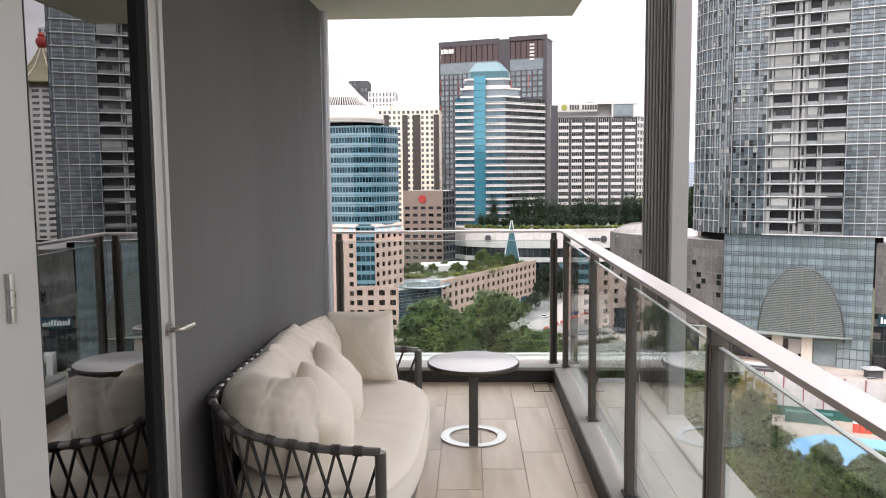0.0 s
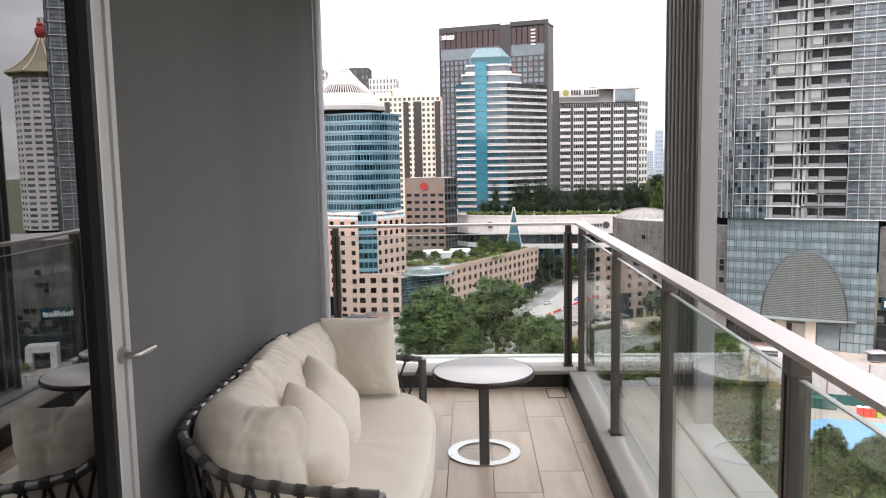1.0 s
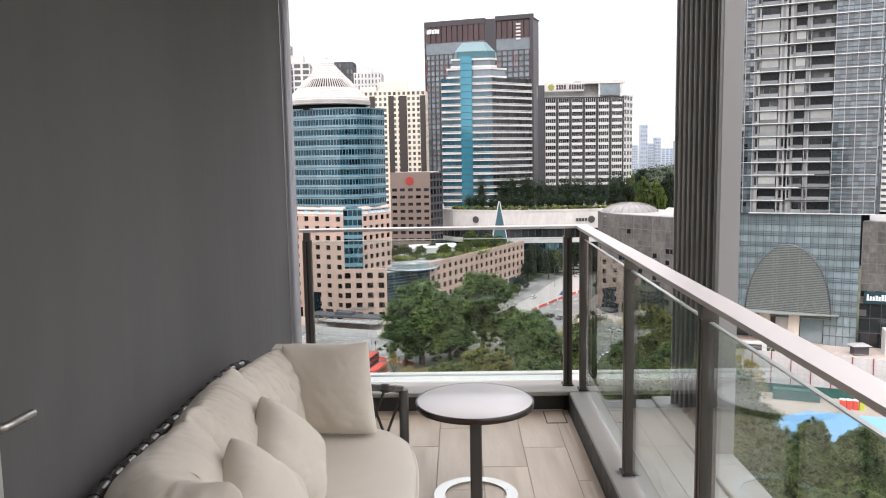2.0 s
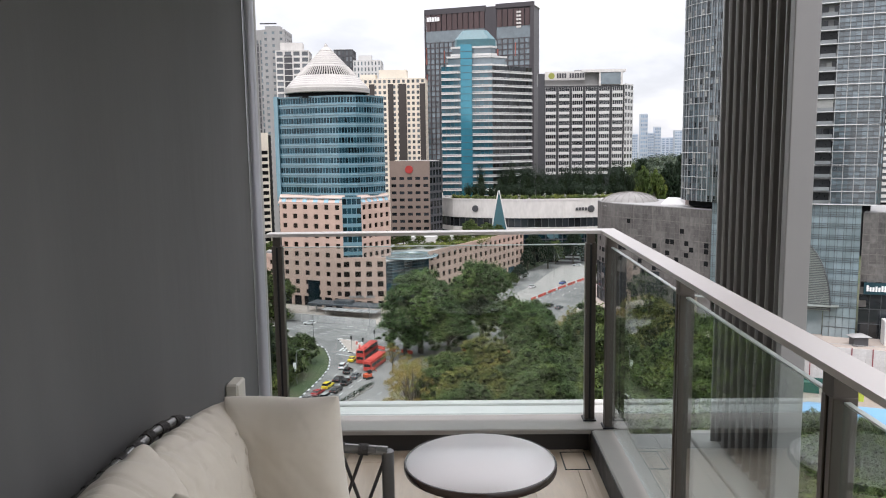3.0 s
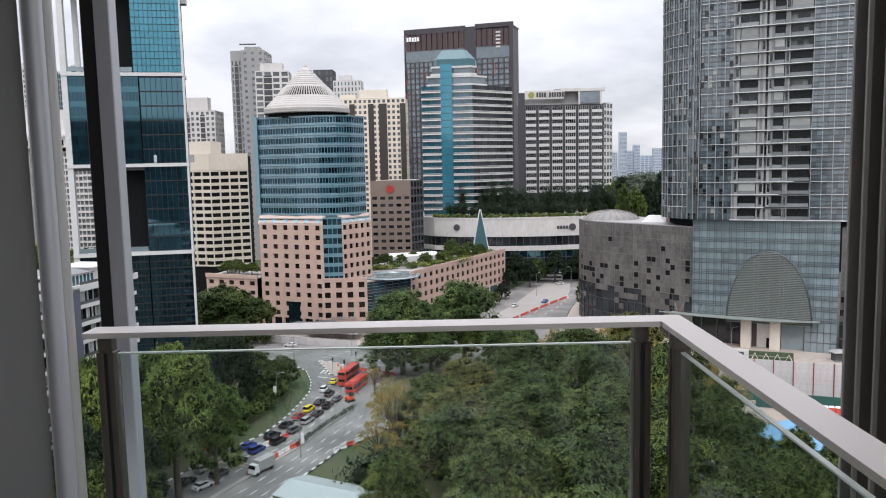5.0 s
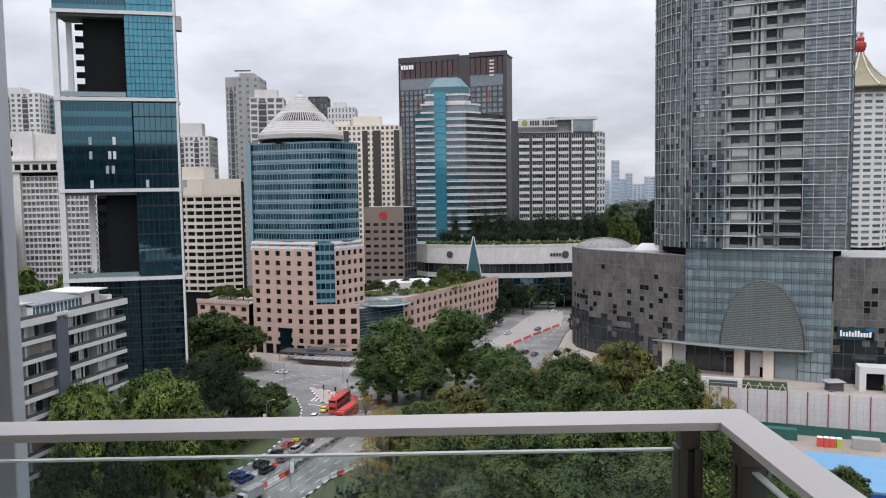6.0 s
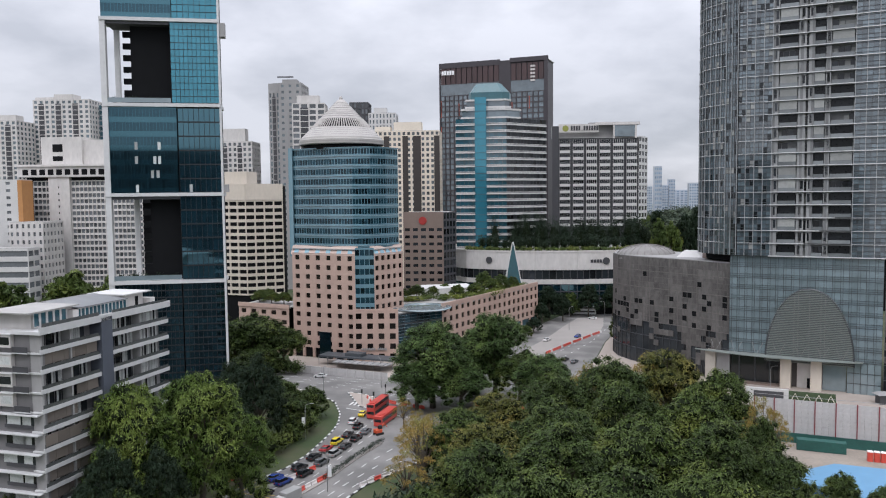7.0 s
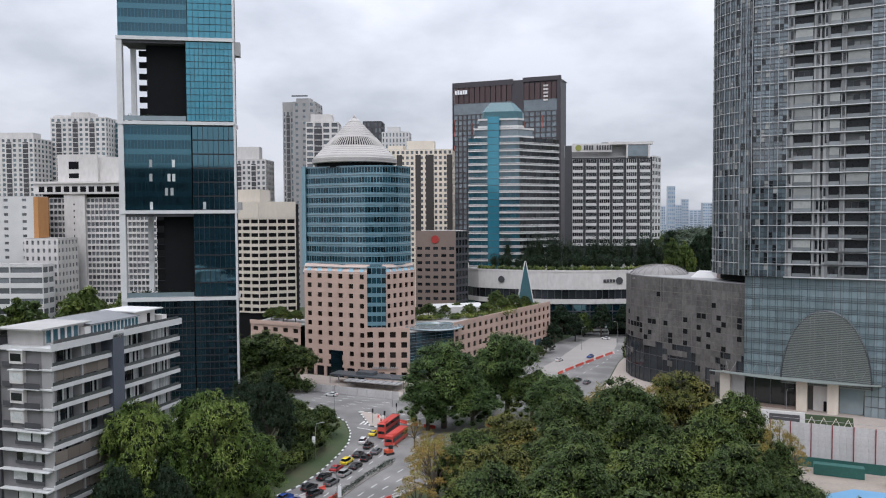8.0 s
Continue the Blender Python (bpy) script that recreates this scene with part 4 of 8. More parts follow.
# darker panes low down: the mirrored trees and ground are in their colour
tower_glass(1.4, 18.4, 0.0, 41.0, 16, 22, G_STRIP)
tower_glass(18.7, TW, 0.0, 41.0, 9, 22, G_STRIP)
G_SPAN = mat("teal_spandrel_panel", (0.004, 0.016, 0.024), 0.08, var=0.12, big=0.04, fine=0.3, spec=1.0, ior=2.0, per=0.15, gleam=(0.42, 0.85, 1.0))
for (u0, u1, z0, z1, nf) in ((1.4, 18.4, 65.2, 87.6, 6), (0.4, 17.8, 110.8, 140.0, 8)):  # office floors: window strips between teal spandrels
    lattice(glass_tower, Face(ff.at(u0, 0, 0)[:2], ff.at(u1, 0, 0)[:2]), z0, z1, 20, nf, 0.12, 1.45, G_SPAN, G_STRIP, 0.18, name="spandrel_glazing", window="pane", sill=0.9)
    b = Build()
    ff.box(b, u0 + 0.1, u1 - 0.1, 0.5, 9.0, z0, z1)
    part("core", b, SHADE, glass_tower)
rnd = random.Random(2)
for (u, k) in ((7.6, 0), (11.5, 1), (12.9, 1), (7.6, 2), (13.4, 2), (12.2, 2), (21.2, 0), (7.6, 3), (13.4, 3)):
    b = Build()
    ff.box(b, u, u + 0.75, -0.03, 0.12, 65.4 + k * 3.73, 67.4 + k * 3.73)
    part("lit_pane", b, CURTAIN, glass_tower, "pale curtained pane")
b = Build()
ff.box(b, TW + 0.5, TW + 1.9, 0.0, 3.0, 106.4, 110.0)
part("service_gondola", b, GREY, glass_tower)
b = Build()
ff.box(b, TW + 0.5, TW + 1.7, 0.0, 3.0, 65.3, 67.3)
part("service_gondola", b, GREY, glass_tower)
tower_glass(18.7, TW, 65.2, 87.6, 8, 6, G_NAVY)
tower_glass(18.7, TW, 42.0, 64.3, 8, 6, G_NAVY)
# bright teal puts the mirrored sky into the colour of the upper panes
tower_glass(17.4, TW, 88.9, 109.8, 11, 12, G_SHAFT, bar=0.06, span=0.10)
tower_glass(17.9, TW, 110.8, 140.0, 8, 16, G_SHAFT, bar=0.06, span=0.10)
for z in (41.0, 64.3, 87.8, 109.9):
    b = Build()
    ff.box(b, 0.0, TW + 0.3, -0.6, 9.0, z, z + 0.9)
    part("deck_slab", b, SLAB, glass_tower)
b = Build()
ff.box(b, 0.0, 1.4, -0.4, 1.6, 0.0, 110.0)
ff.box(b, TW, TW + 0.5, -0.4, 1.2, 0.0, 140.0)
part("frame_column", b, SLAB, glass_tower, "white frame column")
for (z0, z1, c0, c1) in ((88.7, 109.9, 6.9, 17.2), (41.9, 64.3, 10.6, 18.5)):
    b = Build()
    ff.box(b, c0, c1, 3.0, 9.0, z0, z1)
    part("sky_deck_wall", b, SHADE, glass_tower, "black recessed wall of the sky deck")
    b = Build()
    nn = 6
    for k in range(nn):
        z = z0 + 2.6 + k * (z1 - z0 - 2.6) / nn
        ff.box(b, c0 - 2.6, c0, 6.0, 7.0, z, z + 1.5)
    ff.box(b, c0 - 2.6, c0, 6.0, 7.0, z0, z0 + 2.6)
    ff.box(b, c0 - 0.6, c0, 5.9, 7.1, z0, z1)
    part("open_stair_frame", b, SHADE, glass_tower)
    b = Build()
    ff.box(b, c0 - 5.2, c0 - 3.9, 8.0, 9.2, z0, z1)
    part("deck_column", b, SLAB, glass_tower)
    b = Build()
    ff.box(b, 1.4, c1, -0.2, -0.1, z0 + 0.2, z0 + 1.4)
    part("deck_balustrade", b, G_BLUE, glass_tower)
    b = Build()
    ff.box(b, 1.4, c1, 0.0, 9.0, z1 - 0.8, z1)
    part("deck_soffit", b, DARKG, glass_tower)

# ---- low apartment block ----
LA, LB = (-69.3, 128.2), (-61.3, 160.2)
fa = Face(LA, LB)
back = Vector(fa.n) * 10.4
fe = Face((LA[0] + back.x, LA[1] + back.y), LA)
block = thing("apartment_block", "low grey apartment block with white balcony bands and drawn blinds", "building", (0, 0, GROUND))
APT_GREY = mat("stained_grey_render", (0.17, 0.165, 0.165), 0.8, var=0.16, big=0.12, fine=0.9, stretch=(1, 1, 0.3))
BLIND = mat("taupe_roller_blind", (0.155, 0.132, 0.112), 0.8, var=0.1, per=0.18)
b = Build()
fa.box(b, 0, fa.w, 1.9, 10.4, 0, 42.2)
part("body", b, APT_GREY, block)
RAILG = mat("grey_balcony_rail_glass", (0.085, 0.09, 0.09), 0.2, var=0.15, big=0.2, fine=1.5, spec=0.8, per=0.15)
FH, NF = 3.25, 12
ROOFZ = 42.2
rnd = random.Random(5)
pane_b = pane_mesh(1.3, 2.3, G_DARK)
pane_c = pane_mesh(0.42, 2.35, CURTAIN)
blind_m = box(0, 2.6, 0, 0.08, 0, 1.85).mesh("blind", BLIND)
dark_p, curt_p, blind_p = [], [], []
for k in range(NF):
    z = ROOFZ - (k + 1) * FH
    for (u0, u1, nm) in ((0.0, 13.3, "near"), (16.7, fa.w, "far")):
        b = Build()
        fa.box(b, u0 - 0.3, u1 + 0.3, -0.35, 2.0, z - 0.28, z)
        fa.box(b, u0 - 0.3, u1 + 0.3, -0.35, -0.2, z, z + 0.46)
        part("balcony_slab", b, SLAB, block)
        b = Build()
        fa.box(b, u0, u1, -0.28, -0.22, z + 0.46, z + 1.05)
        part("balcony_rail", b, RAILG, block)
        u = u0 + 0.3
        while u + 1.4 < u1:
            dark_p.append((*fa.at(u, 1.8, z + 0.1), fa.turn))
            if rnd.random() < 0.72:
                curt_p += [(*fa.at(u + 0.05 + 0.5 * j, 1.55, z + 0.05), fa.turn) for j in range(3) if rnd.random() < 0.72]
            u += 1.5
    # roller blinds: drawn across the whole balcony, across a part of it, or up
    for i in {1: range(5), 3: (3, 4), 4: (0, 1, 2), 5: (0, 1, 2, 3, 4), 6: range(5), 7: range(5), 8: range(4), 9: range(5)}.get(k, ()):
        blind_p.append((*fa.at(0.1 + i * 2.64, 0.15 if k != 5 or i > 2 else -0.36, z + (1.05 if k != 5 or i > 2 else 0.72)), fa.turn))
pieces("window", pane_b, dark_p, block)
pieces("curtained_window", pane_c, curt_p, block)
pieces("blind", blind_m, blind_p, block)
b = Build()
fa.box(b, 13.6, 16.4, -0.7, 2.2, 0, ROOFZ + 0.4)
part("blue_grey_fin", b, mat("blue_grey_render", (0.085, 0.095, 0.12), 0.7), block)
for i in (0.0, 6.5, 24.6):
    b = Build()
    fa.box(b, i, i + 0.35, -0.2, 2.0, 0, ROOFZ)
    part("party_wall", b, GREY, block)
b = Build()
fa.box(b, -0.6, fa.w + 0.6, -0.7, 10.7, ROOFZ - 0.3, ROOFZ + 0.25)
fa.box(b, -0.6, fa.w + 0.6, -0.7, -0.45, ROOFZ + 0.25, ROOFZ + 0.9)
part("roof_slab", b, SLAB, block)
PANEL_ROOF = mat("dark_roof_panels", (0.20, 0.205, 0.21), 0.45, 0.2, var=0.2, big=0.4, fine=2)
for (nm, u0, u1, d0, d1, za, zb, m) in (("penthouse", 1.4, 10.6, 2.9, 10.2, 0.25, 3.0, OFFWHITE), ("penthouse", 10.7, 24.4, 3.5, 10.2, 0.25, 2.6, GREY), ("penthouse", 24.5, 30.8, 3.6, 10.2, 0.25, 3.0, OFFWHITE),
                                        ("penthouse_roof", -0.7, 10.9, 1.5, 11.0, 3.0, 3.22, ROOFG), ("penthouse_roof", 23.8, 31.6, 2.2, 11.0, 3.0, 3.22, WHITEP), ("dark_doorway", 28.4, 29.3, 3.55, 3.62, 0.3, 2.3, SHADE),
                                        ("terrace_screen", 31.0, 32.4, 2.0, 5.0, 0.25, 1.7, OFFWHITE), ("terrace_glass", 0.0, 13.2, -0.6, -0.55, 0.9, 1.5, RAILG), ("terrace_glass", 16.7, 32.6, -0.6, -0.55, 0.9, 1.4, RAILG),
                                        ("planter_box", 25.6, 27.2, 0.2, 0.9, 0.25, 0.9, DARKG), ("planter_box", 28.6, 30.6, 0.2, 1.0, 0.25, 1.0, DARKG), ("stair_hood", 9.4, 10.8, 1.6, 2.9, 0.25, 2.3, OFFWHITE)):
    b = Build()
    fa.box(b, u0, u1, d0, d1, ROOFZ + za, ROOFZ + zb)
    part(nm, b, m, block)


def roof_plate(name, corners, material, label=""):
    """A sloping plate 0.15 m thick on the block's roof."""
    b = Build()
    b.add([fa.at(u, d, ROOFZ + z) for u, d, z in corners] + [fa.at(u, d, ROOFZ + z + 0.15) for u, d, z in corners],
          [(3, 2, 1, 0), (4, 5, 6, 7), (0, 1, 5, 4), (1, 2, 6, 5), (2, 3, 7, 6), (3, 0, 4, 7)])
    part(name, b, material, block, label)


roof_plate("lean_to_roof", ((10.9, 1.7, 2.4), (23.9, 1.7, 2.4), (23.9, 9.4, 3.2), (10.9, 9.4, 3.2)), PANEL_ROOF, "dark sloping conservatory roof")
roof_plate("roof_brow", ((-0.7, 11.0, 3.05), (31.0, 11.0, 3.05), (31.0, 12.6, 1.6), (-0.7, 12.6, 1.6)), ROOFG, "grey roof edge folded down at the rear")
lattice(block, Face(fa.at(1.6, 2.6, 0)[:2], fa.at(9.2, 2.6, 0)[:2]), ROOFZ + 0.3, ROOFZ + 2.95, 5, 1, 0.45, 0.5, WHITEP, G_TEAL, 0.15, name="penthouse_frame", window="penthouse_window")
lattice(block, Face(fa.at(11.0, 2.1, 0)[:2], fa.at(24.0, 2.1, 0)[:2]), ROOFZ + 0.3, ROOFZ + 2.4, 13, 1, 0.2, 0.35, WHITEP, G_TEAL, 0.12, name="conservatory_frame", window="conservatory_pane")
b = Build()
fe.box(b, -2.2, 0.0, -0.5, 6.0, 0, ROOFZ + 1.5)
part("rear_fin", b, DARKG, block, "dark full-height wall behind the end bays")
end = Build()
fe.box(end, 0, fe.w, 0.25, 1.0, 0, ROOFZ)
part("end_wall", end, APT_GREY, block)
for k in range(NF):
    z = ROOFZ - (k + 1) * FH
    if k <= 3:
        # a white bay box between a window strip and a small corner balcony
        for (nm, u0, u1, d0, d1, za, zb, m) in (("window", 0.7, 2.2, 0.05, 0.3, 0.9, 2.6, BLIND if k in (1, 3) else G_DARK), ("window_rail", 0.6, 2.4, -0.3, -0.2, 0.1, 0.95, DARKG),
                                                ("bay_box", 2.6, 5.3, -0.75, 0.3, 0.75, 2.85, OFFWHITE), ("bay_window", 2.85, 5.05, -0.80, -0.7, 1.2, 2.45, CURTAIN if k % 2 else G_DARK),
                                                ("bay_hood", 2.4, 5.5, -1.0, 0.25, 2.9, 3.03, SLAB), ("balcony_window", 5.7, 8.2, 0.05, 0.3, 0.3, 2.7, BLIND if k in (1, 2) else G_DARK),
                                                ("balcony_front", 5.5, 8.6, -0.75, -0.65, 0.0, 0.95, DARKG), ("balcony_floor", 5.5, 8.6, -0.75, 0.25, -0.18, 0.0, SLAB)):
            b = Build()
            fe.box(b, u0, u1, d0, d1, z + za, z + zb)
            part(nm, b, m, block)
    else:
        for (nm, u0, u1, d0, d1, za, zb, m) in (("wide_window", 3.0, 8.6, -0.10, 0.3, 0.8, 2.5, G_DARK), ("window_blind", 2.3 + (k % 3), 5.0 + (k % 3), -0.14, -0.1, 0.9, 2.45, CURTAIN),
                                                ("window_blind", 6.4, 8.1, -0.14, -0.1, 0.9, 2.45, CURTAIN), ("window_rail", 2.9, 8.7, -0.3, -0.2, 0.35, 0.95, DARKG), ("sunshade", 0.3, 10.2, -1.1, 0.25, 2.65, 2.83, SLAB)):
            b = Build()
            fe.box(b, u0, u1, d0, d1, z + za, z + zb)
            part(nm, b, m, block)

# ---- bowed residential tower over a glass podium ----
RA, RB = (87.9, 267.5), (130.0, 247.5)
fr = Face(RA, RB)
tower = thing("residential_tower", "tall grey glass residential tower with bowed corner and white balcony bands", "building", (0, 0, GROUND))
arc_pts = [(84.5, 292.0), (81.6, 288.0), (80.5, 283.5), (80.9, 278.8), (82.9, 274.2), (85.2, 270.6)]
rim_pts = [(130.0, 247.5), (132.0, 248.2), (132.8, 250.2), (132.6, 253.5), (133.6, 268)]
part("core", Build().prism(shrink(arc_pts + [RA] + rim_pts + [(112, 300), (92, 302)], 2.6), 41.0, 150.0), SHADE, tower)
TF, TN = 4.15, 26
TZ = 43.0
TT = TZ + TN * TF


def tower_bay(f, u0, u1, n, limit):
    """A glazed bay: two panes to a storey, thin dark transoms, a sill line under each slab and pale posts that run the full height."""
    lattice(tower, f, TZ, TT, n, TN * 2, 0.10, 0.20, MULLION, G_TOWER, 0.2, u0, u1, name="curtain_wall", window="pane", limit=limit)
    w = ((f.w if u1 is None else u1) - u0) / n
    for i in range(0, n + 1, 2):
        b = Build()
        f.box(b, u0 + i * w - 0.11, u0 + i * w + 0.11, -0.24, 0.05, TZ, TT)
        part("post", b, POSTG, tower)
    b = Build()
    for k in range(TN):
        for e in (0.75, TF - 0.55):
            f.box(b, u0, f.w if u1 is None else u1, -0.08, 0.05, TZ + k * TF + e, TZ + k * TF + e + 0.13)
    part("transom", b, MULLION, tower, kind="stuff")


for a, c in list(zip(arc_pts, arc_pts[1:] + [RA]))[:]:
    tower_bay(Face(a, c), 0.0, None, 4, 30)
tower_bay(fr, 0.0, 10.5, 8, 80)
tower_bay(fr, 34.0, None, 8, 60)
for a, c in zip(rim_pts, rim_pts[1:]):
    lattice(tower, Face(a, c), TZ, TT, 2, TN, 0.2, 0.9, MULLION, G_TOWER, 0.2, name="curtain_wall", window="pane", limit=10)
SCREEN = mat("grey_balcony_screen", (0.265, 0.27, 0.257), 0.7, var=0.15, big=0.3, fine=1.2, per=0.25)
BALW = mat("balcony_back_wall", (0.165, 0.168, 0.168), 0.8, var=0.2, big=0.3, fine=1.2)
b = Build()
fr.box(b, 10.5, 34.0, 1.6, 2.5, TZ, TT)
part("balcony_back_wall", b, BALW, tower)
rnd = random.Random(8)
fin_me = box(0, 0.8, 0, 1.5, 0.2, TF - 0.14).mesh("balcony_fin", BALW)
dk, lt = [], []
# near-black sheet that puts the shade of open balconies into its colour
G_RECESS = mat("balcony_recess_shade", (0.018, 0.020, 0.022), 0.3, var=0.3, big=0.3, fine=1.5, spec=0.3, per=0.4)
BALP = mat("pale_grey_wall_panel", (0.255, 0.258, 0.255), 0.75, var=0.15, big=0.3, fine=1.2, per=0.15)
G_BALC = mat("grey_balcony_glass", (0.17, 0.185, 0.188), 0.15, var=0.15, spec=0.9, per=0.3)
for k in range(TN):
    z = TZ + k * TF
    cut = min(fr.w + 0.6, 16.0 + k * 4.4)
    b = Build()
    fr.box(b, 10.0, fr.w + 0.6 if k == 0 else max(cut, 16), -0.45, 1.6, z - 0.10, z + 0.16)
    part("floor_slab", b, SLAB, tower)
    b = Build()
    fr.box(b, 10.6, 33.9, -0.05, 1.9, z - 0.3, z - 0.16)
    part("floor_soffit", b, BALW, tower)
    for (u0, u1) in ((12.5, 17.8), (22.6, 25.6), (27.4, 33.6)):
        b = Build()
        fr.box(b, u0, u1, -0.12, -0.06, z + 0.2, z + 1.35)
        part("balcony_glass", b, G_BALC, tower)
        r = rnd.random()  # an open recess backed by a near-black shade sheet, a screened bay, or a plain one
        b = Build()
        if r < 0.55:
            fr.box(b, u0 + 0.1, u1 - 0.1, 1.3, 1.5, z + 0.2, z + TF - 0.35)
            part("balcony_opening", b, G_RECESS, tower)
        elif r < 0.8:
            fr.box(b, u0 + 0.1, u1 - 0.1, 0.05, 0.12, z + 0.2, z + TF - 0.35)
            part("balcony_screen", b, SCREEN, tower)
    for (u0, u1) in ((10.6, 12.3), (18.0, 20.2), (20.9, 22.4), (25.8, 27.2)):
        b = Build()
        fr.box(b, u0, u1, 0.15, 0.4, z + 0.16, z + TF - 0.3)
        part("wall_panel", b, BALP, tower)
        if rnd.random() < 0.5:
            b = Build()
            c = u0 + 0.2 + rnd.random() * (u1 - u0 - 1.2)
            fr.box(b, c, c + 0.8, 0.10, 0.2, z + 0.9, z + TF - 0.6)
            part("slot_window", b, G_DARK, tower)
    if k:
        b = Build()
        fr.box(b, 0.3, 10.0, -0.16, 0.1, z - 0.05, z + 0.09)
        part("floor_line", b, SLAB, tower)
        if max(cut, 16) < fr.w:
            b = Build()
            fr.box(b, 34.0, fr.w, -0.16, 0.1, z - 0.05, z + 0.09)
            part("floor_line", b, SLAB, tower)
    pieces("balcony_fin", fin_me, [(*fr.at(u, 0.1, z), fr.turn) for u in (10.5, 18.6, 21.8, 26.0)], tower)
    for u in (11.6, 13.4, 15.2, 16.9, 19.6, 23.0, 24.4, 27.4, 29.2, 31.0, 32.5):
        r = rnd.random()
        (dk if r < 0.66 else lt).append((*fr.at(u, 1.5, z + 0.3), fr.turn)) if r < 0.84 else None
pieces("balcony_door", pane_mesh(1.7, 2.9, G_DARK), dk, tower, 80)
pieces("curtained_door", pane_mesh(1.5, 2.5, SCREEN), lt, tower, 80)
for k in range(1, TN):
    z = TZ + k * TF
    path = [(*p, z) for p in [(84.9, 292.4)] + [(p[0] - 0.45, p[1] - 0.2) for p in arc_pts[1:]]]
    part("corner_band", Build().tube(path, 0.08, 5), SLAB, tower)

G_OPEN = mat("dark_open_pane", (0.012, 0.016, 0.018), 0.1, var=0.2, spec=0.6)
odd = random.Random(31)
dark_b, pale_b = Build(), Build()
for f, u1, n in [(Face(a, c), math.dist(a, c), 4) for a, c in zip(arc_pts, arc_pts[1:] + [RA])] + [(fr, 10.5, 8)]:
    w = u1 / n
    for k in range(TN * 2):
        for i in range(n):
            r = odd.random()
            if r < 0.17:
                f.box(pale_b if r < 0.06 else dark_b, i * w + 0.08, (i + 1) * w - 0.08, 0.06, 0.12, TZ + k * TF / 2 + 0.12, TZ + (k + 1) * TF / 2 - 0.1)
part("dark_pane", dark_b, G_OPEN, tower, "dark open panes among the glazing", kind="stuff")
part("curtained_pane", pale_b, SCREEN, tower, "curtained panes among the glazing", kind="stuff")
b = Build()
fr.box(b, -0.35, 0.35, -0.15, 0.3, TZ, TT)
part("shadow_joint", b, SHADE, tower)
pod = thing("glass_podium", "blue-grey glass podium with a louvred arch and an entrance canopy", "building", (0, 0, GROUND))
PA, PB = (86.9, 269.8), (127.0, 249.3)
fq = Face(PA, PB)
part("core", Build().prism(shrink([PA, PB, (136, 270), (95, 296)], 1.0), 12.0, 42.6), SHADE, pod)
lattice(pod, fq, 10.0, 42.8, 19, 9, 0.13, 0.14, MULLION, G_BLUE, 0.2, name="curtain_wall", window="pane")
for k in range(19):
    b = Build()
    fq.box(b, (k + 0.28) * fq.w / 19, (k + 0.28) * fq.w / 19 + 0.09, -0.02, 0.2, 10.0, 42.8)
    part("mullion", b, MULLION, pod)
for k in range(9):
    for e in (0.55, 1.25):
        b = Build()
        fq.box(b, 0, fq.w, -0.03, 0.2, 10.0 + k * 3.645 + e, 10.09 + k * 3.645 + e)
        part("transom", b, MULLION, pod)
lattice(pod, fq, 0.0, 10.0, 5, 3, 0.14, 0.16, MULLION, G_BLUE, 0.2, 35.5, None, name="curtain_wall", window="pane")
arch = Build()
cu, hw, hh, zb = 24.5, 12.9, 24.0, 8.6
for k in range(42):
    z = zb + k * hh / 42
    half = hw * math.sqrt(max(0.0, 1 - ((z - zb) / hh) ** 2.2))
    fq.box(arch, cu - half, cu + half, -1.1, -0.7, z, z + 0.25)
part("arch_louvres", arch, LOUVRE, pod, "grey louvred arch screen", kind="stuff")
rim = [fq.at(cu + hw * math.cos(a), -0.8, zb + hh * math.sin(a)) for a in [math.pi * k / 40 for k in range(41)]]
part("arch_rim", Build().tube(rim, 0.35, 6), MULLION, pod)
arch = Build()
for k in range(41):
    a = math.pi * k / 40
    arch.v += [fq.at(cu + 0.99 * hw * math.cos(a), -0.35, zb + 0.99 * hh * math.sin(a))]
arch.v += [fq.at(cu, -0.35, zb)]
arch.f += [(k, k + 1, 41) for k in range(40)]
part("arch_backing", arch, G_BALC, pod)
for u in (20.0, 21.2, 24.5, 27.8, 29.0):
    b = Build()
    fq.box(b, u, u + 0.07, -1.3, -1.1, zb, zb + hh * math.sqrt(1 - ((u - cu) / hw) ** 2) * 0.97)
    part("arch_post", b, GREY, pod)
canopy = Build()
cp = [fq.at(u, d, 0)[:2] for u, d in ((-11, -0.6), (-4, -2.8), (4, -4.4), (14, -5.4), (26, -5.2), (36, -3.4), (40, -1.8), (40, 0.0), (-11, 0.3))]
canopy.prism(cp, 10.25, 10.47)
part("canopy", canopy, LOUVRE, pod, "thin curved entrance canopy")
for u in (-4, 2.5, 9, 15.5, 22, 28.5, 34):
    st = Build().tube([fq.at(u - 1.6, -0.6, 14.2), fq.at(u, -3.4, 10.5), fq.at(u + 1.8, -0.6, 14.2)], 0.07, 5)
    part("canopy_stay", st, GREY, pod)
b = Build()
fq.box(b, 0.5, 35.0, 2.0, 10.0, 0.0, 10.2)
part("lobby", b, ROOM, pod)
for u in (16.2, 25.2):
    b = Build()
    fq.box(b, u, u + 3.2, -1.6, 1.6, 0.0, 10.2)
    part("stone_pier", b, CREAM, pod, "pale stone entrance pier")
for u in (3.0, 8.0, 12.5):
    b = Build()
    fq.box(b, u, u + 0.4, 1.2, 1.6, 0.0, 10.1)
    part("lobby_column", b, MULLION, pod)
STONE = mat("beige_entrance_stone", (0.40, 0.365, 0.315), 0.75, var=0.12, big=0.4, fine=3)
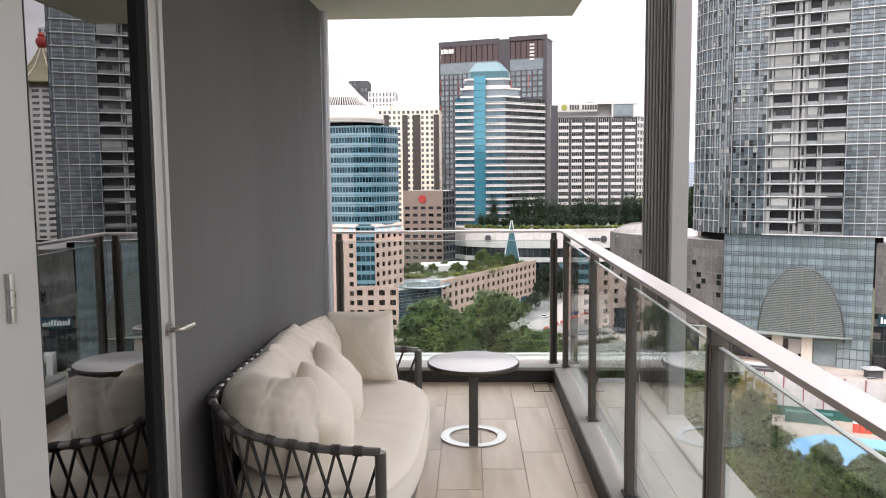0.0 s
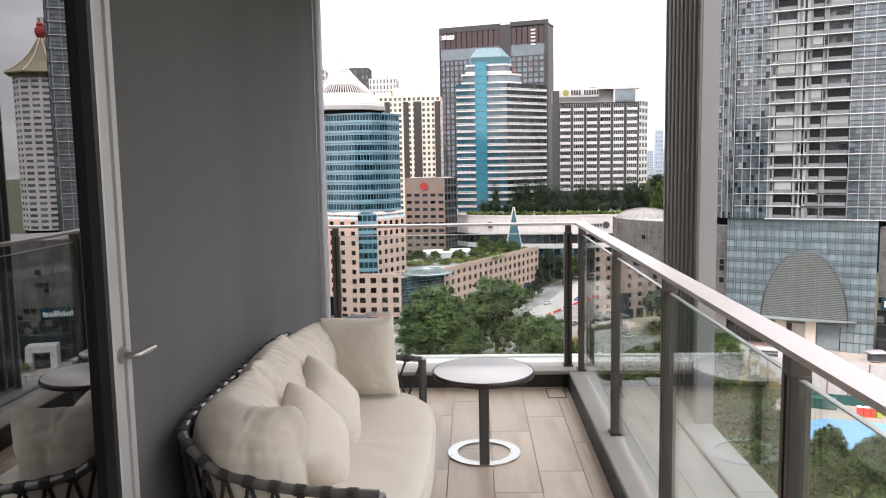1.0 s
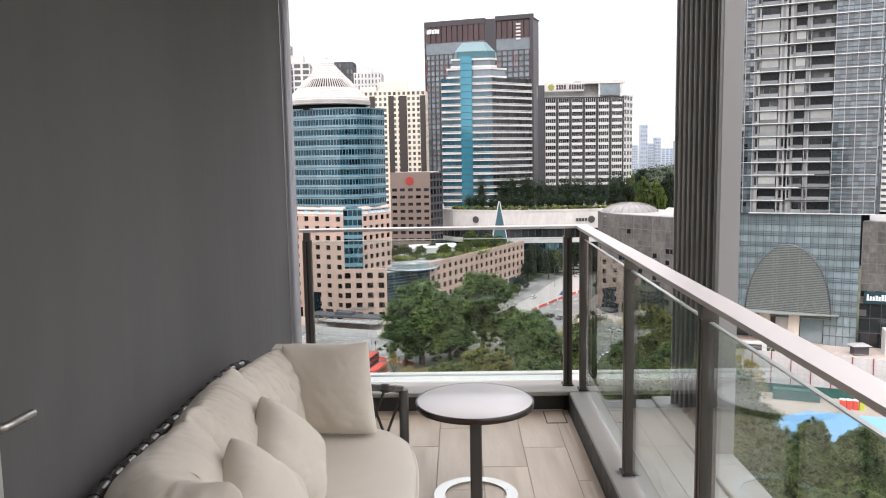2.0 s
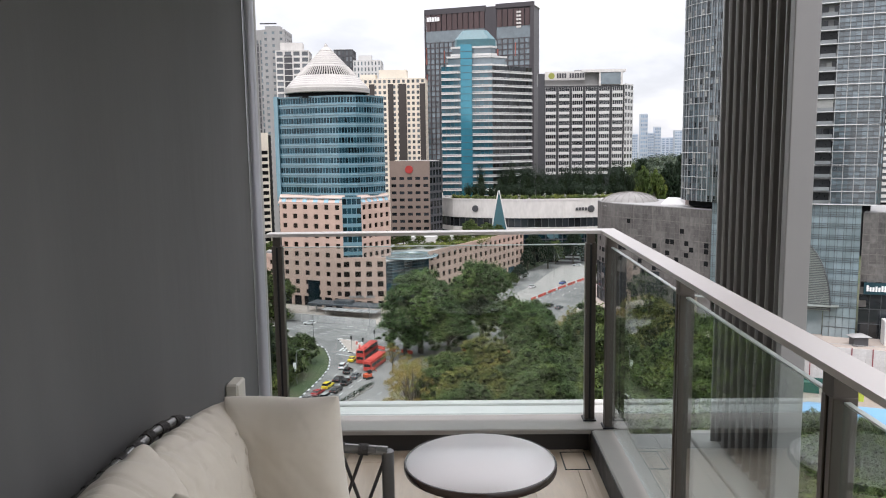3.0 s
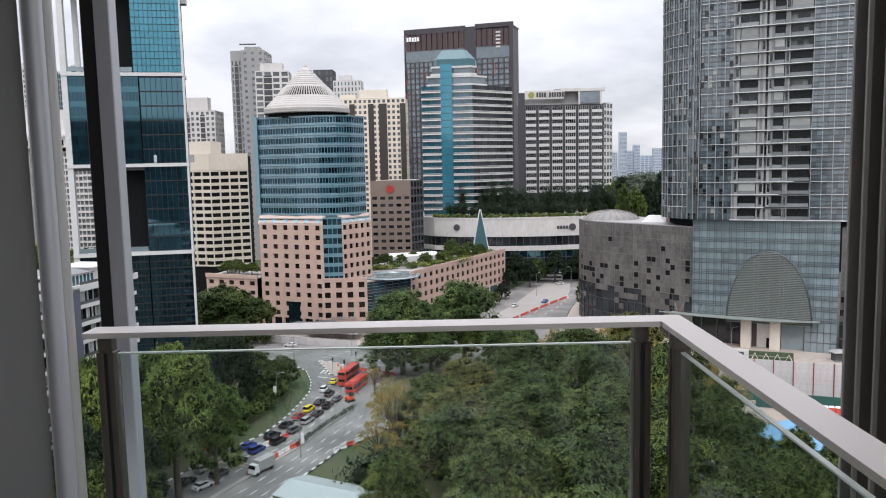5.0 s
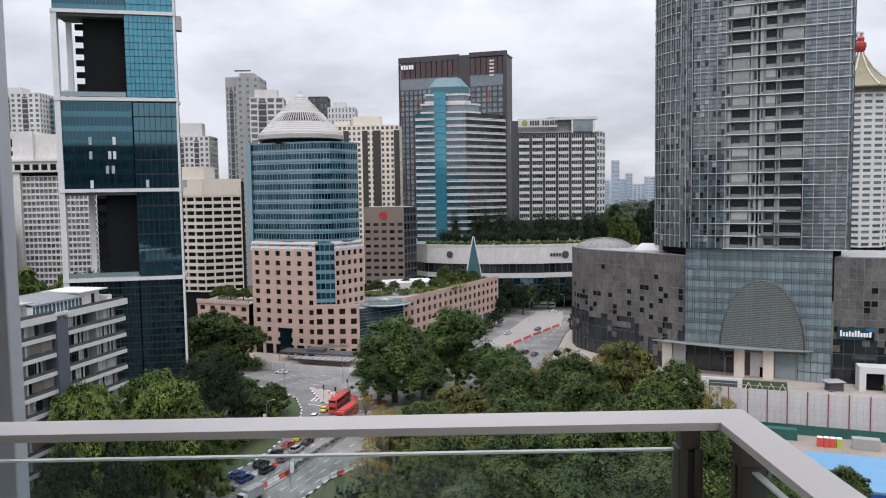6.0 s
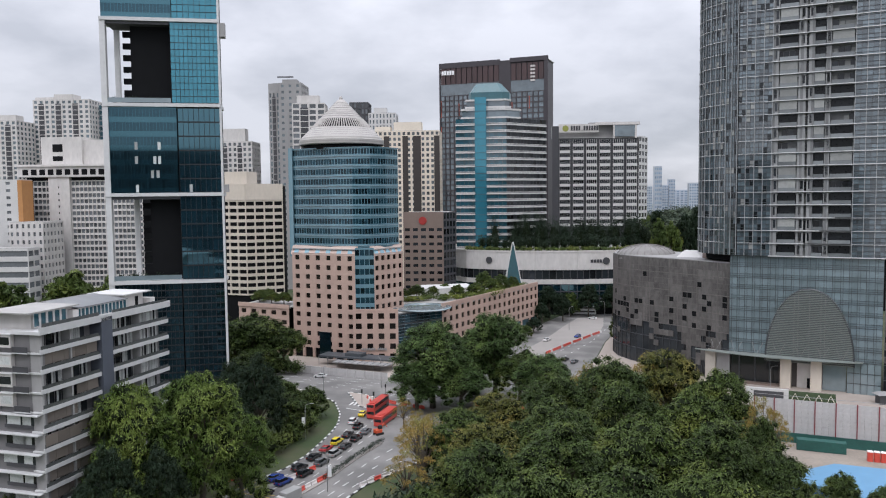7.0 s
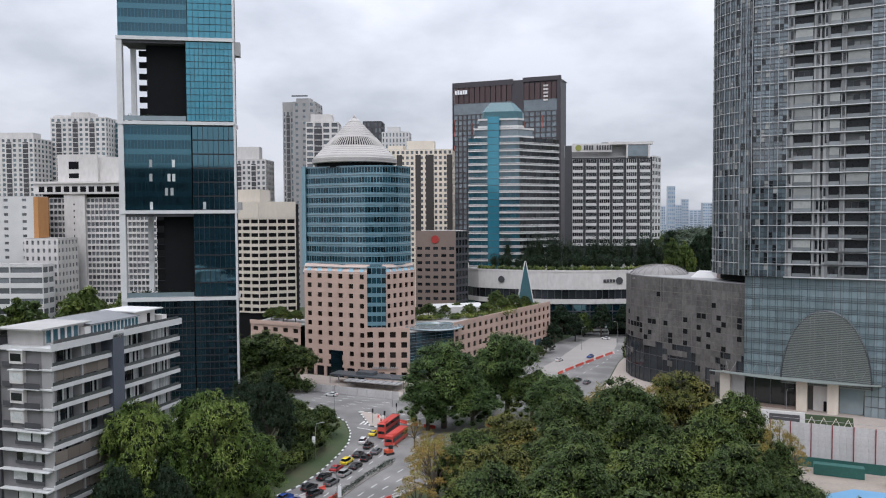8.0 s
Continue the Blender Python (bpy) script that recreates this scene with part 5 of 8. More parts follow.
for (nm, u0, u1, d0, d1, z0, z1, m, lab) in (("back_wall", 21.0, 25.3, 1.4, 1.9, 0.0, 9.9, OFFWHITE, "pale wall between the entrance piers"), ("side_door", 24.0, 24.9, 1.32, 1.38, 0.0, 3.4, SHADE, ""),
                                             ("lobby_glass", 0.6, 15.4, 1.7, 1.85, 0.4, 9.95, G_OPEN, "dark lobby glazing"), ("lobby_glass", 28.6, 35.3, 1.2, 1.4, 0.2, 9.95, G_BLUE, "blue-grey lobby glazing"),
                                             ("lobby_sill", 0.3, 15.8, -1.0, 1.6, 0.0, 0.7, BROWN, "brown terrace edge before the lobby"), ("entrance_wall", -7.5, -4.2, -0.6, 4.0, 0.0, 9.95, STONE, "beige stone wall under the canopy"),
                                             ("entrance_wall", -4.1, 0.2, 0.6, 4.0, 0.0, 9.95, GREY, "")):
    b = Build()
    fq.box(b, u0, u1, d0, d1, z0, z1)
    part(nm, b, m, pod, lab)


def mesh_skin(name, label, pts, top, z_open, seed):
    """A retail building wrapped in a metal-mesh skin of panels with square openings."""
    ob = thing(name, label, "building", (0, 0, GROUND))
    rr = random.Random(seed)
    back = [(p[0] + 16, p[1] + 26) for p in reversed(pts)]
    part("core", Build().prism(shrink(pts + back, 1.2), 0, top - 0.5), SHADE, ob)
    # openings are near-black plates on the skin, standing for the shade behind
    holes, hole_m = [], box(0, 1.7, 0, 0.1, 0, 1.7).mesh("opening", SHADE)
    total = 0.0
    for a, c in zip(pts, pts[1:]):
        f = Face(a, c)
        b = Build()
        nc, nr = max(1, round(f.w / 2.1)), 8
        for i in range(nc):
            for k in range(nr):
                f.box(b, i * f.w / nc, (i + 1) * f.w / nc, rr.uniform(0.0, 0.03), 0.3, z_open + k * (top - z_open) / nr, z_open + (k + 1) * (top - z_open) / nr)
        part("mesh_panel", b, MESH, ob, kind="stuff")
        lattice(ob, f, 0.0, z_open, max(2, int(f.w / 2.6)), 3, 0.18, 0.3, MULLION, G_DARK, 0.3, name="shop_front", window="shop_window")
        b = Build()
        for k in range(int((top - z_open) / 2.1)):
            f.box(b, 0, f.w, -0.05, 0.0, z_open + k * 2.1, z_open + k * 2.1 + (0.07 if k % 3 else 0.22))
        for k in range(int(f.w / 2.1) + 1):
            f.box(b, k * 2.1, k * 2.1 + (0.06 if k % 4 else 0.2), -0.05, 0.0, z_open, top)
        part("panel_joints", b, MESH_WIRE, ob, kind="stuff")
        for i in range(int(f.w / 2.1)):  # ragged lower hem of the skin over the shop fronts
            for k in range(7):
                if rr.random() < 0.10 + 0.75 * (total / 75.0) - 0.07 * k:
                    b = Build()
                    f.box(b, i * 2.1, i * 2.1 + 2.1, -0.2, 0.0, z_open - 2.1 * (k + 1), z_open - 2.1 * k)
                    part("mesh_flap", b, MESH, ob)
        for k in range(int((top - z_open - 4) / 2.1)):
            for i in range(int(f.w / 2.1)):
                share = k / ((top - z_open) / 2.1)
                if rr.random() < 0.24 * (1 - share) ** 1.3:
                    holes.append((*f.at(i * 2.1 + 0.25, -0.09, z_open + k * 2.1 + 0.2), f.turn))
        total += f.w
    pieces("opening", hole_m, holes, ob)
    part("roof", Build().prism(shrink(pts + back, 0.2), top - 0.4, top + 0.3), GREY, ob)
    return ob


m1 = mesh_skin("mall_building", "retail building wrapped in dark perforated metal mesh", [(60.5, 330.0), (57.5, 322), (57.8, 314), (61.0, 305.5), (66.5, 297.5), (74.5, 288.5), (87.3, 270.6)], 40.0, 16.0, 3)
DOME = mat("weathered_dome_lattice", (0.25, 0.24, 0.23), 0.6, 0.2, var=0.25, big=0.3, fine=2)
dome = part("dome", Build().lathe([(11.5, 38.5), (11.2, 40.2), (9.8, 41.6), (7.2, 42.8), (4.0, 43.5), (0.1, 43.8)], 32, 69.2, 316.0), DOME, m1, "low weathered lattice dome", smooth=True)
for k in range(24):
    a = 2 * math.pi * k / 24
    part("rib", Build().tube([(69.2 + r * math.cos(a), 316 + r * math.sin(a), z) for r, z in ((11.5, 38.6), (11.2, 40.3), (9.8, 41.7), (7.2, 42.9), (4.0, 43.6), (0.8, 43.9))], 0.09, 4), MESH_WIRE, dome)
part("roof_tent", Build().prism([(76, 296), (84, 292), (88, 300), (80, 306)], 40.3, 42.4, [(79, 298), (83, 296), (85, 300), (81, 303)]), WHITEP, m1)
part("roof_plant", Build().box(84.5, 91, 287, 293, 40.3, 44.0), BROWN, m1)
m2 = mesh_skin("mall_building", "retail building wrapped in dark perforated metal mesh above glass shops", [(128.2, 250.5), (140.0, 246.0), (152.0, 243.5), (175.0, 243.0)], 40.5, 14.5, 9)
b = Build()
Face((128.2, 250.2), (140.0, 245.7)).box(b, 1.0, 11.5, -0.5, -0.1, 14.6, 18.4)
part("sign_board", b, G_NAVY, m2)
sign_bars(m2, Face((128.2, 250.2), (140.0, 245.7)), 1.8, 15.6, (1.9, 1.3, 1.3, 1.6, 1.3, 1.9, 1.9, 1.3, 1.3, 1.3, 1.6), 0.55, 0.28, SIGN_W, -0.7)

# ---- buildings further off ----
G_CROWN = mat("dull_teal_crown_glass", (0.055, 0.135, 0.155), 0.35, var=0.15, big=0.1, fine=0.8, spec=0.5, per=0.1)
ta, tb, tc = (-8.0, 447.0), (20.3, 443.0), (43.7, 461.0)
teal = building("office_building", "teal glass office building with white banded storeys and a domed crown", [ta, tb, tc, (30, 486), (-4, 482)], 106.0, SHADE)
f1, f2 = Face(ta, tb), Face(tb, tc)
for k in range(27):
    z = 3.0 + k * 3.83
    for f in (f1, f2):
        b = Build()
        f.box(b, 0, f.w, -0.5, 0.4, z, z + 0.75)
        f.box(b, 0, f.w, -0.3, 0.4, z + 1.05, z + 1.35)
        part("white_band", b, WHITEP, teal)
for f, n in ((f1, 12), (f2, 12)):
    lattice(teal, f, 3.0, 106.4, n, 27, 0.12, 1.35, MULLION, G_TEAL if f is f1 else G_DARK, 0.3, sill=1.0, name="curtain_wall", limit=60)
b = Build()
f1.box(b, 11.0, 17.4, -1.5, 0.4, 0.0, 118.0)
part("teal_shaft", b, G_SHAFT, teal, "projecting teal glass shaft")
b = Build()
for k in range(30):
    f1.box(b, 10.95, 17.45, -1.56, -1.5, k * 3.83 + 3, k * 3.83 + 3.25)
part("shaft_joints", b, MULLION, teal, kind="stuff")


def on_front(u, d):
    return f1.at(u, d, 0)[:2]


def on_side(u, d):
    return f2.at(u, d, 0)[:2]


# two stepped-back storeys, each under a white slab, below the domed crown
for (u0, side_u, d, za, zb) in ((2.8, 12.0, 1.4, 106.0, 111.0), (5.0, 6.0, 3.0, 111.9, 116.4)):
    step = [on_front(u0, d), on_front(27.6, d), on_side(side_u, d), on_side(side_u, d + 16), on_front(u0, 20)]
    part("setback_storey", Build().prism(shrink(step, 0.7), za, zb), G_TOWER, teal)
    part("setback_slab", Build().prism(step, zb, zb + 1.0), WHITEP, teal)
    part("setback_parapet", Build().prism(step, za + 0.4, za + 1.5), WHITEP, teal)
ring0 = [on_front(u, d) for u, d in ((8.4, 4), (26.0, 4), (29.5, 8), (29.5, 18), (8.4, 18), (6.8, 7))]
ring1 = [on_front(u, d) for u, d in ((12.0, 7), (22.6, 7), (24.6, 9.5), (24.6, 15), (12.0, 15), (10.6, 9))]
part("crown", Build().prism(ring0, 117.4, 121.4).prism(ring0, 121.4, 126.6, ring1), G_CROWN, teal, "teal glass domed crown")

ha, hb = (-23.3, 611.0), (56.8, 583.5)
HOTELF = mat("dark_grey_hotel_cladding", (0.046, 0.040, 0.045), 0.5, var=0.15, big=0.2, fine=1.0)
hotel = building("hotel_tower", "tall dark brown hotel slab with red window fins", [ha, hb, (64, 604), (-16, 632)], 162.6, HOTELF, inset=1.1)
f = Face(ha, hb)
lattice(hotel, f, 20.0, 140.0, 13, 30, 0.8, 0.8, HOTELF, G_TOWER, 0.7, 0.8, 47.6, limit=60)
lattice(hotel, f, 20.0, 140.0, 6, 30, 0.8, 0.8, HOTELF, G_TOWER, 0.7, 56.6, f.w - 3.0, limit=60)
for (u0, u1, n) in ((0.8, 47.6, 11), (56.6, f.w - 3, 6)):
    for i in range(n):
        w = (u1 - u0) / n
        b = Build()
        f.box(b, u0 + i * w + 0.5, u0 + (i + 1) * w - 0.3, 0.0, 0.8, 148.4, 160.6)
        part("maroon_panel", b, MAROON, hotel)
    b = Build()
    f.box(b, u0, u1, 0.4, 0.9, 139.8, 148.4)
    part("louvred_storey", b, G_TOWER, hotel)
b = Build()
f.box(b, 0, 48.4, -0.3, 1.0, 160.4, 164.4)
f.box(b, 56.0, f.w, -0.5, 1.4, 161.6, 164.8)
f.box(b, 47.6, 56.6, 0.1, 1.4, 0.0, 163.4)
f.box(b, f.w - 2.8, f.w, -0.4, 1.0, 0.0, 164.0)
f.box(b, 0.0, 0.8, -0.4, 1.0, 0.0, 164.0)
part("frame", b, HOTELF, hotel)
FINRED = mat("red_window_fin", (0.36, 0.10, 0.07), 0.5)
rnd = random.Random(3)
for i in range(26):
    u = rnd.choice([1.2 + 3.6 * j for j in range(13)] + [57.3 + 3.3 * j for j in range(6)])
    z = 62 + rnd.random() * 72
    b = Build()
    f.box(b, u, u + 0.5, -0.1, 0.2, z, z + 6 + rnd.random() * 6)
    part("red_fin", b, FINRED, hotel)
sign_bars(hotel, f, 2.2, 155.4, (3.0, 3.4, 3.0, 3.2, 3.0), 1.6, 0.5, SIGN_W, -0.5)
for i in range(5):
    b = Build()
    f.box(b, f.w - 13, f.w - 9.5, -0.4, 0.0, 147 + i * 2.6, 148.3 + i * 2.6)
    part("side_sign_bar", b, OFFWHITE, hotel)

sa, sb, sc = (53.4, 521.0), (109.5, 521.0), (118.4, 536.0)
slab_office = building("office_slab", "grey office slab with rows of white boxed windows", [sa, sb, sc, (70, 548), (56, 540)], 100.6, DARKG)
f, g2 = Face(sa, sb), Face(sb, sc)
cols = [4.9 + i * 8.65 for i in range(6)]
win = pane_mesh(6.6, 2.4, G_DARK)
spots = []
for u in cols:
    b = Build()
    for k in range(13):
        z = 43.0 + k * 4.33
        f.box(b, u, u + 6.7, -0.9, 0.4, z, z + 1.75)
        for j in range(6):
            f.box(b, u + j * 1.30, u + j * 1.30 + 0.14, -0.35, 0.4, z + 1.75, z + 4.33)
        spots.append((*f.at(u + 0.05, -0.2, z + 1.75), 0.0))
    part("window_bay", b, WHITEP, slab_office, "white boxed window bay")
pieces("window", win, spots, slab_office)
lattice(slab_office, g2, 43.0, 101.5, 3, 13, 1.2, 1.8, WHITEP, G_DARK, 0.4)
b = Build()
f.box(b, 0.0, 4.3, -0.4, 1.0, 30.0, 108.0)
part("end_pier", b, DARKG, slab_office)
b = Build()
f.box(b, 4.4, 30.0, -0.5, 0.6, 104.0, 109.4)
part("sign_parapet", b, OFFWHITE, slab_office, "pale parapet board with a sign")
sign_bars(slab_office, f, 12.0, 105.2, (3.0, 3.0, 3.0, 3.0, 0.0, 3.0, 3.0, 3.0, 3.0, 3.0, 3.0), 1.2, 0.45, DARKG, -0.7)
part("sign_roundel", Build().tube([f.at(8.6, -0.75, 106.6), f.at(8.6, -0.5, 106.6)], 2.0, 20), mat("yellow_green_sign", (0.27, 0.28, 0.06), 0.5), slab_office)
b = Build()
f.box(b, 24.0, f.w, 0.0, 12.0, 108.6, 110.2)
f.box(b, 0.5, f.w - 2.0, 4.0, 12.0, 100.6, 108.6)
part("roof_house", b, GREY, slab_office)
b = Build()
f.box(b, 40.0, 53.4, -0.3, 0.2, 101.0, 108.4)
part("roof_glazing", b, G_TOWER, slab_office)
b = Build()
f.box(b, 39.4, 40.4, -0.6, 1.0, 100.0, 109.0)
f.box(b, 53.4, 54.6, -0.6, 1.0, 100.0, 109.0)
f.box(b, 28.0, f.w + 0.5, -0.8, 1.0, 108.6, 110.4)
part("roof_frame", b, OFFWHITE, slab_office)

sp = [(-12, 446), (-2, 432), (14, 424), (34, 419), (56, 418), (76, 421), (92, 428)]
mall = building("curved_mall", "low curved white mall with a planted roof terrace", sp + [(96, 500), (-12, 500)], 33.2, SHADE, inset=1.5)
for a, c in zip(sp, sp[1:]):
    f = Face(a, c)
    b = Build()
    f.box(b, 0, f.w, -0.4, 0.8, 24.0, 33.8)
    f.box(b, 0, f.w, -0.6, 0.8, 33.4, 34.2)
    f.box(b, 0, f.w, -0.4, 0.8, 16.5, 19.0)
    part("white_band", b, OFFWHITE, mall)
    lattice(mall, f, 19.0, 24.0, max(2, int(f.w / 3.2)), 1, 0.3, 0.3, DARKG, G_DARK, 0.5, name="window_strip")
    lattice(mall, f, 4.5, 16.5, max(2, int(f.w / 4)), 3, 0.4, 0.6, DARKG, G_NAVY, 0.4, name="shop_front", window="shop_window")
f = Face(sp[4], sp[5])
part("emblem", Build().tube([f.at(15.5, -0.9, 28.6), f.at(15.5, -0.3, 28.6)], 1.9, 12), DARKG, mall)
sign_bars(mall, f, 7.0, 27.8, (1.6, 1.6, 1.6, 1.6), 1.3, 0.35, DARKG, -0.6)
f = Face(sp[1], sp[2])
part("emblem", Build().tube([f.at(13.5, -0.9, 29.0), f.at(13.5, -0.3, 29.0)], 1.8, 12), DARKG, mall)

ra, rb, rc = (-35.4, 416.0), (-14.2, 414.0), (-8.0, 424.0)
red = building("granite_office", "small brown granite office block with a red round sign", [ra, rb, rc, (-12, 440), (-32, 440)], 55.0, DARKG)
f = Face(ra, rb)
lattice(red, f, 14.0, 48.0, 5, 9, 1.6, 2.2, BROWN, G_DARK, 0.5)
b = Build()
f.box(b, 0, f.w, 0, 0.6, 48.0, 55.4)
part("parapet", b, BROWN, red)
part("round_sign", Build().tube([f.at(10.4, -0.4, 50.8), f.at(10.4, 0.0, 50.8)], 2.1, 24), RED, red, "red round sign")
lattice(red, Face(rb, rc), 14.0, 55.2, 4, 10, 0.5, 1.2, DARKG, G_DARK, 0.4)


def flats(name, label, a, b, depth, top, nx, nz, wall_mat, glass_mat, pier, span, base=0.0, roof_boxes=(), side=True, limit=36, group=""):
    """A plain slab block: a lattice front, a lattice flank, roof boxes (u0, u1, d0, d1, height)."""
    f = Face(a, b)
    c, d = f.at(f.w, depth, 0)[:2], f.at(0, depth, 0)[:2]
    ob = building(name, label, [a, b, c, d], top, SHADE)
    lattice(ob, f, base, top, nx, nz, pier, span, wall_mat, glass_mat, 0.6, limit=limit)
    if side:
        flank = Face(b, c) if a[0] < 0 else Face(d, a)
        lattice(ob, flank, base, top, max(2, int(depth / f.w * nx)), nz, pier, span, wall_mat, glass_mat, 0.6, limit=limit // 2)
    if group == "striped":
        for i in range(1, nx, 3):
            bb = Build()
            cw = f.w / nx
            f.box(bb, i * cw + 0.2, (i + 1) * cw - 0.2, -0.3, 0.5, base + 4, top - 3)
            part("window_strip", bb, DARKG, ob)
            bb = Build()
            for k in range(nz - 2):
                z = base + 4 + (k + 0.6) * (top - base - 7) / (nz - 2)
                f.box(bb, i * cw + 0.1, (i + 1) * cw - 0.1, -0.6, 0.2, z, z + 0.5)
            part("balcony_edges", bb, wall_mat, ob, kind="stuff")
    for (u0, u1, d0, d1, h) in roof_boxes:
        bb = Build()
        f.box(bb, u0, u1, d0, d1, top, top + h)
        part("roof_house", bb, wall_mat, ob)
    return ob, f


ca, cc, cb = (-128.0, 402.0), (-113.8, 398.0), (-96.6, 406.0)
cream = building("cream_block", "cream concrete block with deep window bays", [ca, cc, cb, (-100, 430), (-130, 428)], 70.0, SHADE)
for a, c, n in ((ca, cc, 3), (cc, cb, 4)):
    lattice(cream, Face(a, c), 14.0, 62.5, n, 14, 0.7, 1.5, CREAM, G_FAR, 1.4)
    b = Build()
    Face(a, c).box(b, 0, Face(a, c).w, -0.2, 0.9, 62.5, 70.8)
    part("blank_crown", b, CREAM, cream, "blank cream crown wall")
part("roof_house", Build().prism([(-127, 405), (-114, 402), (-113, 418), (-126, 420)], 70, 77.2), CREAM, cream)

wa, wb = (-240.0, 420.0), (-176.0, 420.0)
white = building("white_hotel", "white slab hotel with a blank stair tower and gridded balconies", [wa, wb, (-176, 440), (-240, 440)], 76.0, SHADE)
f = Face(wa, wb)
lattice(white, f, 10.0, 74.0, 4, 20, 0.35, 1.1, OFFWHITE, G_FAR, 1.0, 4.5, 13.8)
lattice(white, f, 10.0, 74.0, 17, 20, 0.35, 1.1, OFFWHITE, G_FAR, 1.0, 25.3, None)
b = Build()
f.box(b, 13.8, 25.3, -1.6, 2.0, 0.0, 76.0)
part("stair_tower", b, OFFWHITE, white, "blank white stair tower")
for k in range(18):
    b = Build()
    f.box(b, 19.0, 19.6, -1.68, -1.5, 12 + k * 3.4, 13 + k * 3.4)
    part("slit_window", b, SHADE, white)
b = Build()
f.box(b, -2.5, f.w, -2.5, 6.0, 76.0, 81.5)
part("attic", b, OFFWHITE, white)
for i in range(14):
    b = Build()
    f.box(b, 0.5 + i * 4.6, 3.6 + i * 4.6, -2.6, -2.4, 77.0, 80.0)
    part("attic_opening", b, SHADE, white)
b = Build()
f.box(b, -3.5, f.w, -3.5, 6.0, 81.5, 82.6)
f.box(b, 8.7, 31.0, 2.0, 14.0, 82.6, 97.5)
f.box(b, 31.0, f.w, 4.0, 14.0, 82.6, 96.0)
part("roof_house", b, OFFWHITE, white)
b = Build()
f.box(b, 15.0, 20.5, 1.9, 2.1, 84.6, 87.2)
f.box(b, 15.0, 20.5, 1.9, 2.1, 89.5, 93.6)
part("roof_opening", b, SHADE, white)

flats("terraced_block", "low stepped white block with small square openings", (-233.0, 392.0), (-215.5, 392.0), 20, 52.6, 6, 13, OFFWHITE, G_FAR, 1.7, 2.0)
flats("terraced_block", "low white podium with long dark window strips", (-262.0, 372.0), (-212.0, 372.0), 10, 40.6, 3, 8, WHITEP, G_FAR, 0.6, 2.4)
flats("apartment_tower", "pale tall apartment tower", (-363.0, 560.0), (-325.6, 560.0), 24, 121.0, 9, 34, OFFWHITE, G_TOWER, 2.0, 1.4, roof_boxes=((2, 36, 2, 12, 4),), group="striped")
flats("apartment_tower", "pale tall apartment tower with dark window bays", (-327.0, 585.0), (-284.0, 585.0), 26, 138.5, 10, 38, OFFWHITE, G_TOWER, 2.0, 1.5, roof_boxes=((16, 30, 1, 14, 4), (1, 15, 2, 14, 2)), group="striped")
flats("apartment_tower", "slim blue-grey glass tower", (-292.0, 600.0), (-276.0, 600.0), 20, 136.0, 6, 34, G_BLUE, G_TEAL, 0.5, 1.2)
slits, f = flats("slit_block", "plain white block with a column of slits and an orange flank", (-262.0, 400.0), (-232.4, 400.0), 14, 74.3, 3, 20, WHITEP, G_FAR, 7.6, 2.3)
b = Build()
f.box(b, f.w, f.w + 2.4, 0.0, 10.0, 20.0, 74.0)
part("orange_flank", b, mat("orange_render", (0.45, 0.22, 0.08), 0.8), slits)
flats("apartment_tower", "white apartment tower with dark window strips", (-176.0, 548.0), (-151.8, 548.0), 22, 103.0, 7, 28, OFFWHITE, G_FAR, 1.6, 1.5, roof_boxes=((2, 19, 2, 10, 9),), group="striped")
flats("apartment_tower", "slim teal-grey glass tower", (-138.6, 545.0), (-130.6, 543.5), 26, 136.0, 3, 32, GREY, G_TOWER, 1.6, 1.4, roof_boxes=((0, 10, 0, 10, 6),), group="striped")
core_t, f = flats("core_tower", "tall grey concrete core tower with a rooftop crane beam", (-130.4, 541.0), (-114.8, 541.0), 24, 141.8, 3, 34, GREY, G_TOWER, 3.4, 2.4, roof_boxes=((2, 12, 2, 10, 2.5),))
b = Build()
f.box(b, -1.0, 10.0, 1.0, 1.8, 145.5, 146.3)
part("crane_beam", b, DARKG, core_t)
flats("apartment_tower", "white tower with broad dark windows", (-121.0, 538.0), (-98.6, 540.0), 20, 127.6, 4, 32, OFFWHITE, G_FAR, 1.5, 1.3, roof_boxes=((3.2, 18.2, 2, 12, 5.4),), group="striped")
flats("apartment_tower", "dark-topped tower behind the cone", (-87.4, 575.0), (-73.6, 575.0), 18, 132.0, 5, 30, DARKG, G_FAR, 1.2, 1.2)
flats("apartment_tower", "white apartment tower with small windows", (-73.2, 572.0), (-53.4, 572.0), 20, 123.8, 8, 30, WHITEP, G_TOWER, 1.5, 1.4, roof_boxes=((3.6, 12.8, 2, 10, 3.8),))
apt, f = flats("cream_apartments", "cream apartment slab with dark vertical window strips", (-66.5, 520.0), (-20.0, 518.0), 22, 106.4, 15, 30, mat("warm_white_paint", (0.72, 0.64, 0.53), 0.75, var=0.08, big=0.1, fine=0.8), G_FAR, 1.35, 1.5, roof_boxes=((4, 14, 2, 12, 3), (16.4, 34.4, 2, 12, 5.8)))
for u in (10.0, 22.3, 29.2, 43.0):
    b = Build()
    f.box(b, u, u + (5.2 if u == 29.2 else 3.6), -0.2, 0.5, 20, 103)
    part("dark_strip", b, mat("dark_brown_strip", (0.045, 0.036, 0.032), 0.5), apt)
flats("pale_tower", "pale tower behind the residential tower", (262.0, 505.0), (276.0, 505.0), 16, 160.0, 4, 36, OFFWHITE, G_TOWER, 1.8, 1.4)

